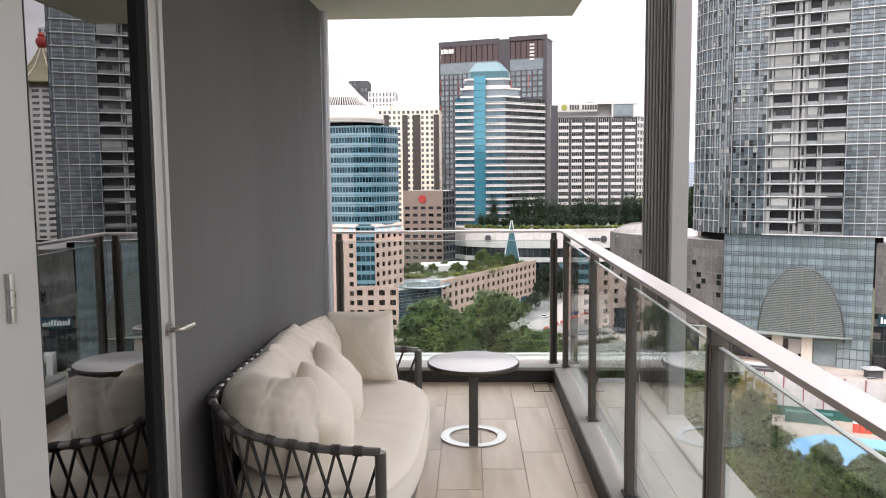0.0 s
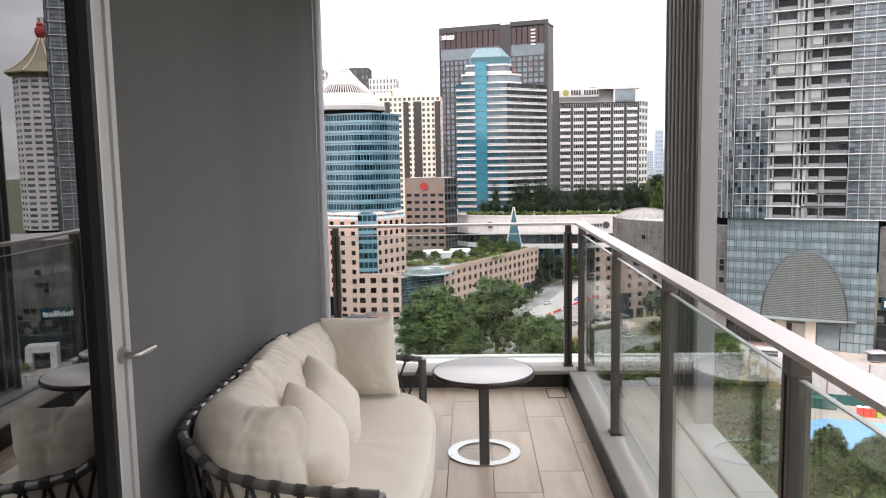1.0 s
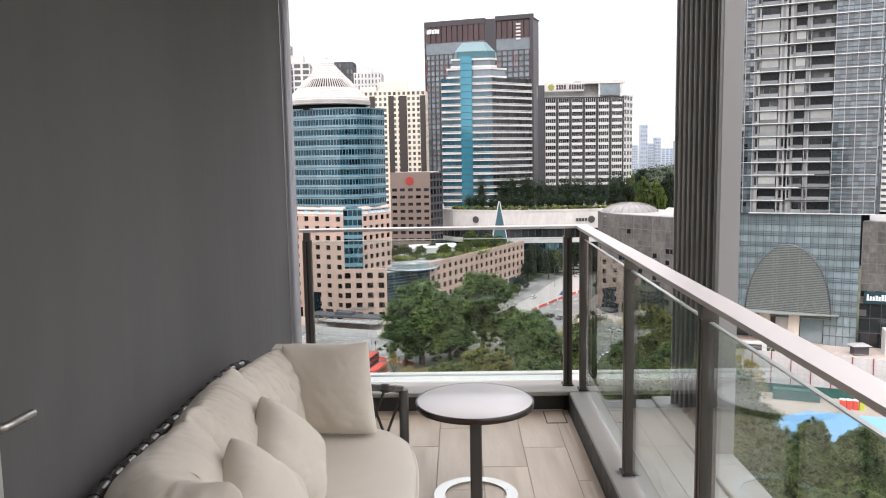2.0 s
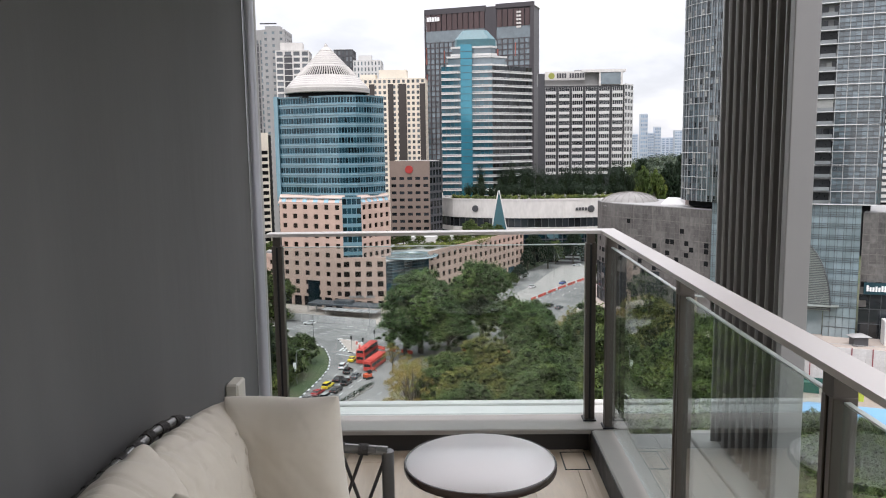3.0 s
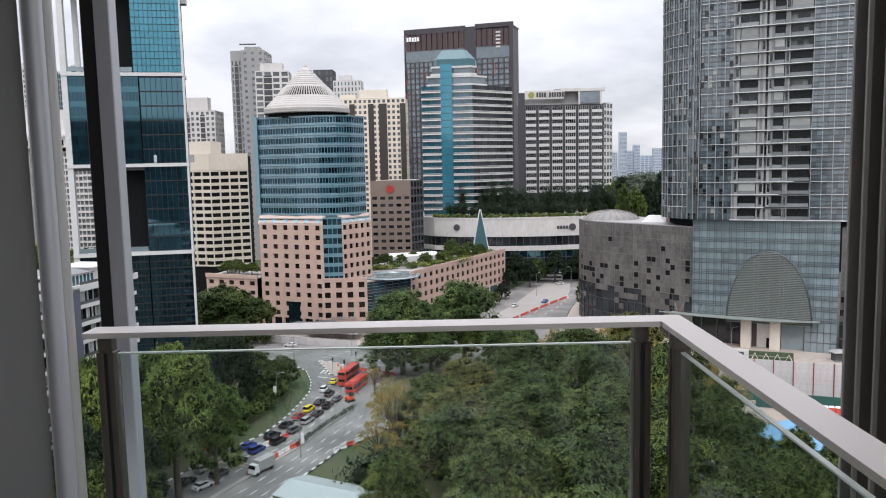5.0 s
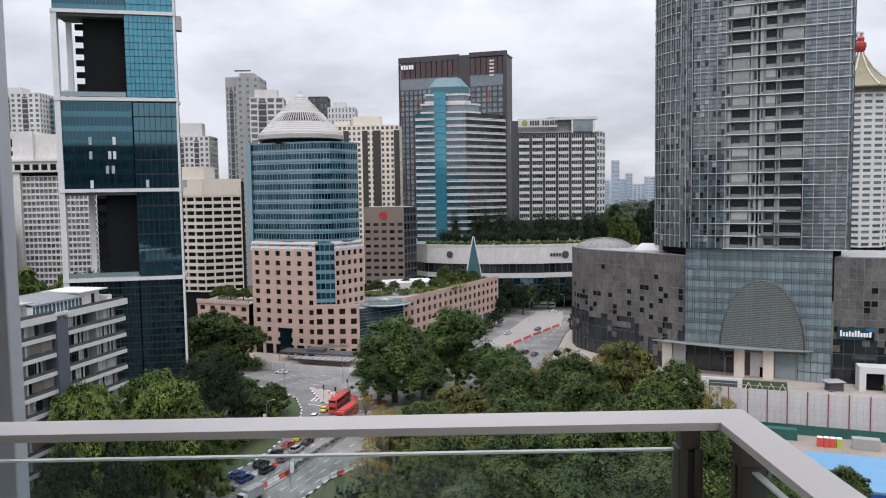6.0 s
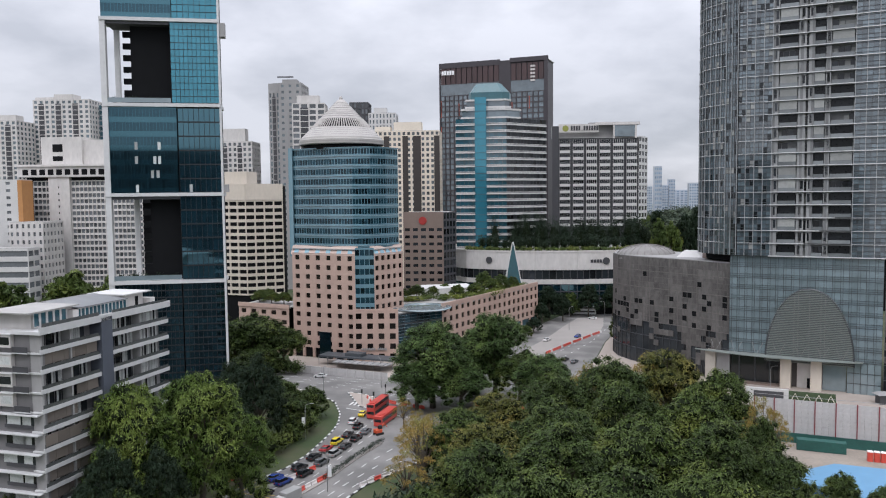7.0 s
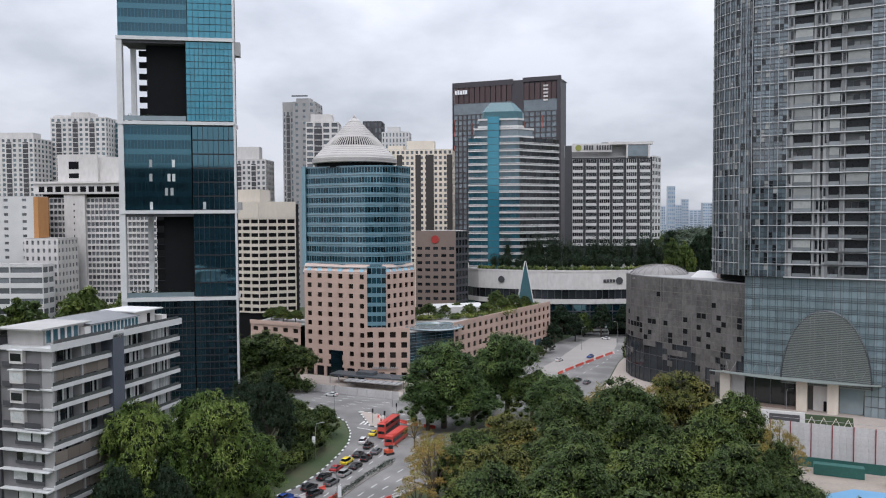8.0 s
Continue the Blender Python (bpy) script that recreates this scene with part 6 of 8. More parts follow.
# hotel with a pagoda roof
pg = thing("pagoda_hotel", "white hotel tower with black slot windows and a green-tiled pagoda roof", "building", (0, 0, GROUND))
pc = (234.0, 432.0)
pl = [(pc[0] + 15.5 * math.cos(math.radians(a)), pc[1] + 15.5 * math.sin(math.radians(a))) for a in range(-112, 248, 45)]
part("core", Build().prism(shrink(pl, 0.8), 0, 113), SHADE, pg)
for a, c in zip(pl, pl[1:] + pl[:1]):
    f = Face(a, c)
    lattice(pg, f, 30.0, 112.0, 2, 25, 1.7, 1.75, WHITEP, G_FAR, 0.6)
    b = Build()
    f.box(b, 0, f.w, 0, 0.6, 112, 114.5)
    part("attic", b, BROWN, pg)
TILES_G = mat("olive_roof_tiles", (0.21, 0.19, 0.115), 0.6, var=0.2, big=0.2, fine=2)
part("pagoda_roof", Build().lathe([(19.5, 114.5), (19.7, 115.2), (15.0, 118.0), (10.5, 121.6), (6.5, 126.0), (3.4, 131.0), (1.6, 134.5), (1.2, 135.0)], 8, *pc), TILES_G, pg, "olive tiled pagoda roof")
for k in range(8):
    a = 2 * math.pi * k / 8
    part("hip_ridge", Build().tube([(pc[0] + r * math.cos(a), pc[1] + r * math.sin(a), z) for r, z in ((19.8, 115.4), (15.1, 118.3), (10.6, 121.9), (6.6, 126.3), (3.5, 131.3), (1.6, 134.8))], 0.4, 5), CREAM, pg)
part("finial", Build().lathe([(1.2, 134.5), (2.4, 136.2), (3.0, 138.2), (2.7, 140.0), (1.6, 140.8), (1.9, 142.2), (1.1, 143.4), (0.1, 143.8)], 16, *pc), RED, pg, "red finial", smooth=True)

# far skyline; air haze is put into the pale bluish colours
HAZE = mat("haze_tinted_concrete", (0.46, 0.50, 0.56), 0.9, var=0.1, big=0.02, fine=0.1, per=0.2)
HAZEG = mat("haze_tinted_glass", (0.20, 0.27, 0.36), 0.5, var=0.1, big=0.02, fine=0.1, per=0.3)
rnd = random.Random(12)
spec = [(572, 22, 150), (600, 26, 92), (628, 20, 110), (655, 28, 96), (684, 22, 118), (706, 30, 152), (735, 24, 168), (590, 40, 70), (640, 50, 76), (700, 40, 84), (545, 24, 88), (770, 30, 120)]
for (x, w, h) in spec:
    y = 2350 + rnd.random() * 260
    far_b = thing("far_tower", "far skyline tower block with haze in its colours", "building", (x, y, GROUND - 30), group="skyline towers")
    f = Face((0, 0), (w, 0))
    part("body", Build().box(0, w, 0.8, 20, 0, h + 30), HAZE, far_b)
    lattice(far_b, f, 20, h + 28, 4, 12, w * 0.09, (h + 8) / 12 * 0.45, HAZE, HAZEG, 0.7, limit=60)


# ---- ground, roads ----
GRASS = mat("lawn_and_earth", (0.042, 0.066, 0.022), 0.95, var=0.3, big=0.06, fine=0.9, tint=(0.07, 0.07, 0.036))
ASPHALT = mat("worn_asphalt", (0.150, 0.145, 0.139), 0.85, var=0.22, big=0.09, fine=1.4, tint=(0.200, 0.193, 0.183))
PAVING = mat("pale_paving", (0.36, 0.31, 0.27), 0.85, var=0.14, big=0.15, fine=1.2)
PAINT = mat("road_paint", (0.62, 0.62, 0.60), 0.7, var=0.15, big=0.5, fine=3)
YELLOW = mat("yellow_road_paint", (0.60, 0.42, 0.08), 0.7, var=0.15)
KERBW, KERBB = mat("white_kerb_paint", (0.62, 0.62, 0.6), 0.7), mat("black_kerb_paint", (0.03, 0.03, 0.03), 0.7)
HEDGE = mat("clipped_hedge", (0.035, 0.055, 0.022), 0.9, var=0.4, big=0.8, fine=4)
Z = GROUND
single("ground", Build().prism([(-4500, -200), (4500, -200), (4500, 4800), (-4500, 4800)], Z - 2.0, Z - 0.12), GRASS, "green city ground reaching the horizon", "ground", kind="structure")
KERB_L = [(-66, 140), (-60, 150), (-54, 164.5), (-48.9, 175), (-43.2, 185.2), (-40.6, 194), (-39.2, 202.3), (-37.9, 212), (-37.4, 220.7), (-38.6, 231), (-42.2, 243.2), (-49.9, 254), (-57, 259.3), (-75, 265), (-110, 273), (-165, 284)]
KERB_R = [(-47, 128), (-38, 141), (-32.9, 149.6), (-29.7, 157.4), (-23.3, 173.8), (-17.4, 182.0), (-8, 196), (4, 213), (14, 230), (24, 250), (36, 277), (47, 303), (57, 340), (76, 395), (96, 425)]
road_poly = [(-56, 122)] + KERB_R + [(52, 427), (35, 391), (-8, 314), (-27, 297), (-29, 274), (-64.5, 288), (-110, 297), (-165, 306)] + KERB_L[::-1]
road = single("road", Build().prism(road_poly, Z - 0.12, Z), ASPHALT, "worn grey asphalt boulevard and junction", "road", kind="structure")


def ribbon(path, width, z0, z1, build=None, closed=False):
    """A flat strip of constant width along a path."""
    b = build or Build()
    pts = [Vector(p) for p in path]
    for a, c in zip(pts, pts[1:]):
        t = (c - a).normalized()
        n = Vector((-t.y, t.x)) * width / 2
        b.prism([tuple(a - n), tuple(c - n), tuple(c + n), tuple(a + n)], z0, z1)
    return b


def resample(path, step):
    pts = [Vector((*p, 0)) for p in path]
    total = sum((b - a).length for a, b in zip(pts, pts[1:]))
    n = max(2, int(total / step))
    return [tuple(along(pts, k / n)[:2]) for k in range(n + 1)]


# kerbs painted black and white along the verge
for nm, path in (("kerb_verge", KERB_L[:13]), ("kerb_park", KERB_R[:8]), ("kerb_island", [(-34, 238.3), (-28.8, 235.8), (-25.8, 243), (-33.4, 252.2), (-40.3, 256.2), (-34, 238.3)])):
    pts = resample(path, 1.6)
    holder = thing(nm, "raised road kerb painted in black and white blocks", "kerb", (0, 0, Z), kind="structure")
    ww, bb = Build(), Build()
    for k, (a, c) in enumerate(zip(pts, pts[1:])):
        ribbon([a, c], 0.45, 0.0, 0.16, ww if k % 2 else bb)
    part("white_blocks", ww, KERBW, holder, kind="stuff")
    part("black_blocks", bb, KERBB, holder, kind="stuff")

single("concrete_road", Build().prism([(22, 313), (30, 318), (43, 338), (59, 366), (64, 384), (68, 408), (55, 409), (45, 384), (33, 350), (24, 330)], Z - 0.05, Z + 0.012), mat("pale_concrete_road", (0.29, 0.27, 0.25), 0.85, var=0.12, big=0.1, fine=1.2), "pale concrete stretch of the boulevard", "road", kind="structure")
# lane lines
LK = [(-54, 164.5), (-48.9, 175), (-43.2, 185.2), (-39.2, 202.3), (-37.4, 220.7), (-36.6, 234)]
LM = [(-43.5, 155), (-38.1, 167), (-33.5, 177), (-28.6, 192.3), (-23.9, 204), (-19, 216)]
RM = [(-42.5, 153), (-37.0, 165.5), (-32.2, 176), (-27.2, 191), (-22.4, 203), (-15, 219)]
RK = [(-33, 149.6), (-29.2, 157.6), (-23, 174), (-15, 186), (-6, 199), (3, 213)]
marks = Build()


def dashes(path, on, off, w=0.16):
    pts = resample(path, 0.5)
    step = int((on + off) / 0.5)
    for k in range(0, len(pts) - int(on / 0.5), step):
        ribbon([pts[k], pts[k + int(on / 0.5)]], w, Z + 0.004, Z + 0.010, marks)


for L, R, n in ((LK, LM, 4), (RM, RK, 4)):
    for j in range(1, n):
        dashes([tuple(Vector(a).lerp(Vector(c), j / n)) for a, c in zip(L, R)], 2.5, 3.5, 0.2)
dashes([(a[0] + 0.9, a[1] - 0.3) for a in LK], 400, 0, 0.18)
dashes([(a[0] - 0.9, a[1] + 0.3) for a in RK], 400, 0, 0.18)
dashes([(a[0] + 0.5, a[1] - 0.3) for a in RM], 400, 0, 0.18)
for k in range(5):
    dashes([(-110 + 2 * k, 276 + 3.6 * k), (-60, 268 + 3.2 * k), (-30, 257 + 3.4 * k)], 3, 5, 0.18)
for k in range(4):
    dashes([(-8 + 5 * k, 262 + 4 * k), (16 + 5.2 * k, 305 - 1.0 * k), (36 + 5.2 * k, 345 - k), (58 + 5 * k, 400)], 3, 5, 0.2)
for k in range(9):
    ribbon([(-37.3 + k * 1.35, 240.2 - k * 0.25), (-36.4 + k * 1.35, 244.0 - k * 0.25)], 0.62, Z + 0.004, Z + 0.010, marks)
ribbon([(-37.6, 236.5), (-17, 226.5)], 0.4, Z + 0.004, Z + 0.010, marks)
ribbon([(-24, 246), (2, 258)], 0.3, Z + 0.004, Z + 0.010, marks)
ribbon([(-26, 252), (0, 264)], 0.3, Z + 0.004, Z + 0.010, marks)
single("lane_markings", marks, PAINT, "worn white lane lines on the asphalt", "road marking", kind="stuff")
box_lines = Build()
for k in range(6):
    ribbon([(-51.5 + k * 1.9, 171 - k * 0.7), (-49.6 + k * 1.2, 177.5 - k * 1.9)], 0.22, Z + 0.004, Z + 0.010, box_lines)
ribbon([(-52, 170), (-42, 166)], 0.2, Z + 0.004, Z + 0.011, box_lines)
single("yellow_box_marking", box_lines, YELLOW, "yellow box lines on the asphalt", "road marking", kind="stuff")

# median with planters, pavements, plaza
med = [tuple((Vector(a) + Vector(c)) / 2) for a, c in zip(LM, RM)]
single("median", ribbon(resample([(-52, 134)] + med[:5], 3), 1.0, Z, Z + 0.2), KERB, "narrow raised road median", "median", kind="structure")
single("plaza", Build().prism([(60, 262), (84, 238), (180, 205), (190, 250), (128, 252), (88, 271)], Z - 0.1, Z + 0.12), PAVING, "pale paved plaza before the glass podium", "pavement", kind="structure")
single("pavement_verge", ribbon([(x - 3.4, y + 0.5) for x, y in KERB_L[11:]], 4.5, Z - 0.1, Z + 0.08), PAVING, "pale pavement beside the verge", "pavement", kind="structure")
single("pavement_podium", Build().prism([(-66, 290), (-29, 276), (-26, 297), (-8, 316), (35, 392), (30, 396), (-14, 322), (-46, 304), (-74, 316)], Z - 0.1, Z + 0.1), PAVING, "pale pavement round the podium", "pavement", kind="structure")
single("pavement_mall", Build().prism([(37, 278), (47.5, 303), (57.5, 340), (76.5, 395), (82, 395), (66, 340), (61, 330), (58, 322), (58, 313), (61, 305), (70, 290), (86, 270), (62, 262)], Z - 0.1, Z + 0.10), PAVING, "pale pavement round the mesh-clad building", "pavement", kind="structure")
single("island", Build().prism([(-34, 238.5), (-29, 236), (-26, 243), (-33.5, 252), (-40, 256)], Z - 0.05, Z + 0.15), PAVING, "triangular paved traffic island", "pavement", kind="structure")

# ---- trees ----
LEAF = {
    "deep": mat("deep_green_leaves", (0.050, 0.078, 0.020), 0.45, var=0.35, big=0.10, fine=1.6, per=0.3, spec=0.15, tint=(0.098, 0.122, 0.026)),
    "mid": mat("mid_green_leaves", (0.066, 0.098, 0.022), 0.45, var=0.35, big=0.10, fine=1.6, per=0.3, spec=0.15, tint=(0.128, 0.150, 0.030)),
    "fresh": mat("fresh_green_leaves", (0.072, 0.116, 0.023), 0.45, var=0.35, big=0.12, fine=1.6, per=0.3, spec=0.15, tint=(0.140, 0.182, 0.038)),
    "rain": mat("feathery_green_leaves", (0.058, 0.098, 0.028), 0.45, var=0.3, big=0.10, fine=1.6, per=0.3, spec=0.15, tint=(0.105, 0.150, 0.038)),
    "olive": mat("olive_yellow_leaves", (0.105, 0.112, 0.026), 0.45, var=0.35, big=0.10, fine=1.6, per=0.3, spec=0.15, tint=(0.190, 0.160, 0.040)),
    # air haze is mixed into the colour of these far leaves
    "haze": mat("haze_tinted_leaves", (0.040, 0.056, 0.040), 0.6, var=0.35, big=0.04, fine=0.4, per=0.3, spec=0.1, tint=(0.062, 0.080, 0.048)),
    "dark": mat("blackish_green_leaves", (0.016, 0.029, 0.015), 0.55, var=0.4, big=0.2, fine=2.5, per=0.3, spec=0.155),
    "rust": mat("rusty_olive_leaves", (0.30, 0.200, 0.058), 0.6, var=0.3, big=0.2, fine=2.5, per=0.3, spec=0.15, tint=(0.17, 0.165, 0.045)),
}
# near-black inner foliage: shade between leaf clumps is put into the colour
INNER = mat("crown_inner_shade", (0.010, 0.015, 0.006), 0.9, var=0.5, big=0.6, fine=4.0, spec=0.1)
BARK = mat("grey_brown_bark", (0.085, 0.07, 0.055), 0.9, var=0.3, big=0.6, fine=4, bump=0.3)


def leaf_mesh(name, puffs, count, size, seed, material, heart=0.68, droop=0.0):
    """Small bent leaf sprays strewn through the outer part of many lobes; heart: the share of a lobe filled by its
    near-black shade core; droop: how far sprays point outward and hang.
    """
    r = np.random.RandomState(seed)
    vol = np.array([p[3] * p[4] for p in puffs])
    pick = r.choice(len(puffs), count, p=vol / vol.sum())
    c = np.array([p[:3] for p in puffs])[pick]
    rad = np.array([[p[3], p[3], p[4]] for p in puffs])[pick]
    d = r.normal(size=(count, 3))
    d[:, 2] += 0.45
    d /= np.linalg.norm(d, axis=1)[:, None]
    depth = 1.06 - 0.45 * r.rand(count) ** 1.6
    lump = 1 + 0.22 * np.sin(d[:, :1] * 9 + c[:, :1] * 3) * np.cos(d[:, 1:2] * 8 + c[:, 1:2] * 3) + 0.14 * r.normal(size=(count, 1))
    p = c + d * rad * depth[:, None] * lump
    nrm = d * 0.68 + r.normal(size=(count, 3)) * 0.40 + [0, 0, 0.18]
    nrm /= np.linalg.norm(nrm, axis=1)[:, None]
    ref = r.normal(size=(count, 3))
    u = np.cross(nrm, ref)
    u /= np.linalg.norm(u, axis=1)[:, None]
    w = np.cross(nrm, u)
    if droop:
        out = (p - c) + 0.35 * c * [1, 1, 0] / (np.linalg.norm(c[:, :2], axis=1)[:, None] + 1.0)
        out[:, 2] = 0
        far = np.linalg.norm(out, axis=1)[:, None]
        p[:, 2:] -= droop * 0.32 * far ** 2 / rad[:, :1]
        u = out / (far + 1e-6) + [0, 0, -0.28] + r.normal(size=(count, 3)) * 0.42
        u /= np.linalg.norm(u, axis=1)[:, None]
        w = np.cross(d * 0.25 + [0, 0, 0.9] + r.normal(size=(count, 3)) * 0.42, u)
        w /= np.linalg.norm(w, axis=1)[:, None]
        nrm = np.cross(u, w)
    s = (size * (0.5 + 1.0 * r.rand(count)))[:, None]
    tip = 0.3 * s * nrm
    tri = np.stack([p - u * s * 0.95 + w * s * 0.28, p - u * s * 0.35 * droop - w * s * 0.55, p + u * s * (1.05 + 0.4 * droop) - tip], 1).reshape(-1, 3)
    core = []  # inner mass of each lobe, near-black to carry the shade among its leaves
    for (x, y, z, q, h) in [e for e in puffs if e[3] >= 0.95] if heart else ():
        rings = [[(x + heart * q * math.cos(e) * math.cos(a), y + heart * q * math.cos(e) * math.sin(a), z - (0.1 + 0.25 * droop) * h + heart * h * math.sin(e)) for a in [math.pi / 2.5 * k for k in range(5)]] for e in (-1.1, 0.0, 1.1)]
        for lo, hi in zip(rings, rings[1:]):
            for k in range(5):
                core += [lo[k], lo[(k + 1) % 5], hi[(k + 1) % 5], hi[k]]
    co = np.concatenate([tri, np.array(core)]) if core else tri
    n4 = len(core) // 4
    me = bpy.data.meshes.new(name)
    me.vertices.add(len(co))
    me.vertices.foreach_set("co", co.astype(np.float32).ravel())
    me.loops.add(len(co))
    me.loops.foreach_set("vertex_index", np.arange(len(co), dtype=np.int32))
    me.polygons.add(count + n4)
    me.polygons.foreach_set("loop_start", np.concatenate([np.arange(count) * 3, count * 3 + np.arange(n4) * 4]).astype(np.int32))
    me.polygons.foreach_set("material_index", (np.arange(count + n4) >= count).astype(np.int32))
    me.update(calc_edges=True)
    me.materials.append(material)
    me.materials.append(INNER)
    return me


def tree_kind(name, seed, leaf, form, count, size, heart=0.68, droop=0.0):
    """Trunk and crown meshes of a tree 20 m across and 20 m tall, by form: umbrella, dome, column, open."""
    rr = random.Random(seed)
    puffs, limbs = [], Build()
    if form == "column":
        limbs.tube([(0, 0, 0), (0.2, 0.1, 9), (0, 0, 18)], 0.55, 7, taper=0.1)
        for k in range(40):
            z = 2.5 + 17.0 * k / 40
            reach = 6.8 * (1 - ((z - 7) / 14) ** 2 if z > 7 else 0.75 + 0.25 * z / 7)
            a = k * 2.4 + rr.random()
            puffs.append((reach * 0.6 * math.cos(a), reach * 0.6 * math.sin(a), z, max(0.9, reach * 0.42), max(1.0, reach * 0.40)))
    else:
        flat = form == "umbrella"
        limbs.tube([(0, 0, -0.3), (0.15, 0.1, 3), (0.1, -0.1, 6.5)], 0.75, 9, taper=0.5)
        n = {"umbrella": 90, "dome": 78, "open": 46}[form]
        for k in range(n):  # main lobes, each broken into a few smaller ones round its rim
            a = 2.4 * k + rr.uniform(-0.35, 0.35)
            d = 8.3 * math.sqrt((k + 0.35) / n) * rr.uniform(0.86, 1.08)
            z = (16.2 - 4.4 * (d / 8.3) ** 2.2) if flat else (16.4 - 8.2 * (d / 8.3) ** 2.1 if droop < 1 else 16.6 - 7.4 * (d / 8.3) ** 3.0)
            z += rr.uniform(-2.0, 1.1)
            q = rr.uniform(0.7, 1.75) * (1 + 0.5 * droop)
            x, y, hq = d * math.cos(a), d * math.sin(a), q * rr.uniform(0.5, 0.8) * (1 - 0.30 * droop)
            puffs.append((x, y, z, q, hq))
            for j in range(2):
                e, g = rr.uniform(0, 6.283), q * rr.uniform(0.7, 1.0)
                puffs.append((x + g * math.cos(e), y + g * math.sin(e), z + rr.uniform(-0.6, 0.5) * hq, q * rr.uniform(0.35, 0.6), hq * rr.uniform(0.4, 0.75)))
            if k % 3 == 0:
                knee = (d * 0.4 * math.cos(a + 0.2), d * 0.4 * math.sin(a + 0.2), 6.0 + (z - 6.0) * 0.55)
                limbs.tube([(0.1, -0.1, 5.2 + rr.random()), knee, (d * 0.9 * math.cos(a), d * 0.9 * math.sin(a), z - 0.4)], 0.30, 6, taper=0.07)
        if form != "open":
            for k in range(22):
                a = 0.29 * k + rr.uniform(-0.2, 0.2)
                d = rr.uniform(5.8, 8.6) if droop < 1 else rr.uniform(4.0, 6.6)
                puffs.append((d * math.cos(a), d * math.sin(a), (9.6 if flat else 6.2) + rr.uniform(-1.8, 1.8), rr.uniform(1.0, 1.8), rr.uniform(0.8, 1.3)))
            for k in range(8):
                a, d = 0.8 * k, rr.uniform(2, 5)
                puffs.append((d * math.cos(a), d * math.sin(a), 10.5 + rr.uniform(-2, 2), 2.6, 1.8))
    return limbs.mesh(name + "_limbs", BARK, True), leaf_mesh(name + "_crown", puffs, count, size, seed, LEAF[leaf], heart, droop)


KINDS = {
    "rain": tree_kind("rain", 3, "mid", "umbrella", 16000, 0.28, droop=0.8),
    "rain2": tree_kind("rain2", 17, "deep", "umbrella", 16000, 0.28, droop=0.8),
    "feather": tree_kind("feather", 51, "rain", "dome", 36000, 0.175, droop=1.0),
    "feather2": tree_kind("feather2", 53, "rain", "dome", 36000, 0.175, droop=1.0),
    "park": tree_kind("park", 5, "deep", "dome", 22500, 0.21, droop=0.7),
    "park2": tree_kind("park2", 9, "mid", "dome", 22500, 0.21, droop=0.7),
    "olive": tree_kind("olive", 61, "olive", "dome", 22500, 0.21, droop=0.7),
    "park3": tree_kind("park3", 23, "deep", "dome", 22500, 0.21, droop=0.7),
    "fresh": tree_kind("fresh", 12, "fresh", "dome", 38000, 0.185, droop=1.0),
    "fresh2": tree_kind("fresh2", 31, "fresh", "dome", 38000, 0.185, droop=1.0),
    "dark": tree_kind("dark", 21, "dark", "dome", 19000, 0.23, droop=0.6),
    "rust": tree_kind("rust", 27, "rust", "open", 4000, 0.23, heart=0.0),
    "far": tree_kind("far", 41, "deep", "dome", 5500, 0.7),
    "far2": tree_kind("far2", 43, "mid", "dome", 5500, 0.7),
    "far3": tree_kind("far3", 45, "dark", "dome", 5500, 0.6),
}
LABELS = {"olive": "dense roadside tree with olive-yellow leaf tips", "feather": "broad rain tree with layered feathery green foliage", "feather2": "broad rain tree with layered feathery green foliage",
          "rain": "broad rain tree with a spreading green crown", "rain2": "broad rain tree with a dense dark green crown",
          "park": "dense dark green roadside tree", "park2": "dense mid-green roadside tree", "park3": "dense dark green roadside tree",
          "fresh": "bright green tree with drooping leaf sprays", "fresh2": "bright green spreading tree by the apartment block",
          "dark": "dense blackish green verge tree, two standing in for crown shade", "rust": "small thin-leaved tree with rusty olive foliage",
          "far": "leafy green city tree", "far2": "leafy mid-green city tree", "far3": "dense dark street tree before the mall"}


def tree(kind, x, y, h, w, turn=0.0, base=None):
    ob = thing("tree", LABELS[kind], "tree", (x, y, Z - 0.1 if base is None else base), turn, group="roadside trees" if base is None else "roof garden trees")
    ob.scale = (w / 20, w / 20, h / 18.2)
    part("trunk", KINDS[kind][0], None, ob)
    part("crown", KINDS[kind][1], None, ob)
    return ob


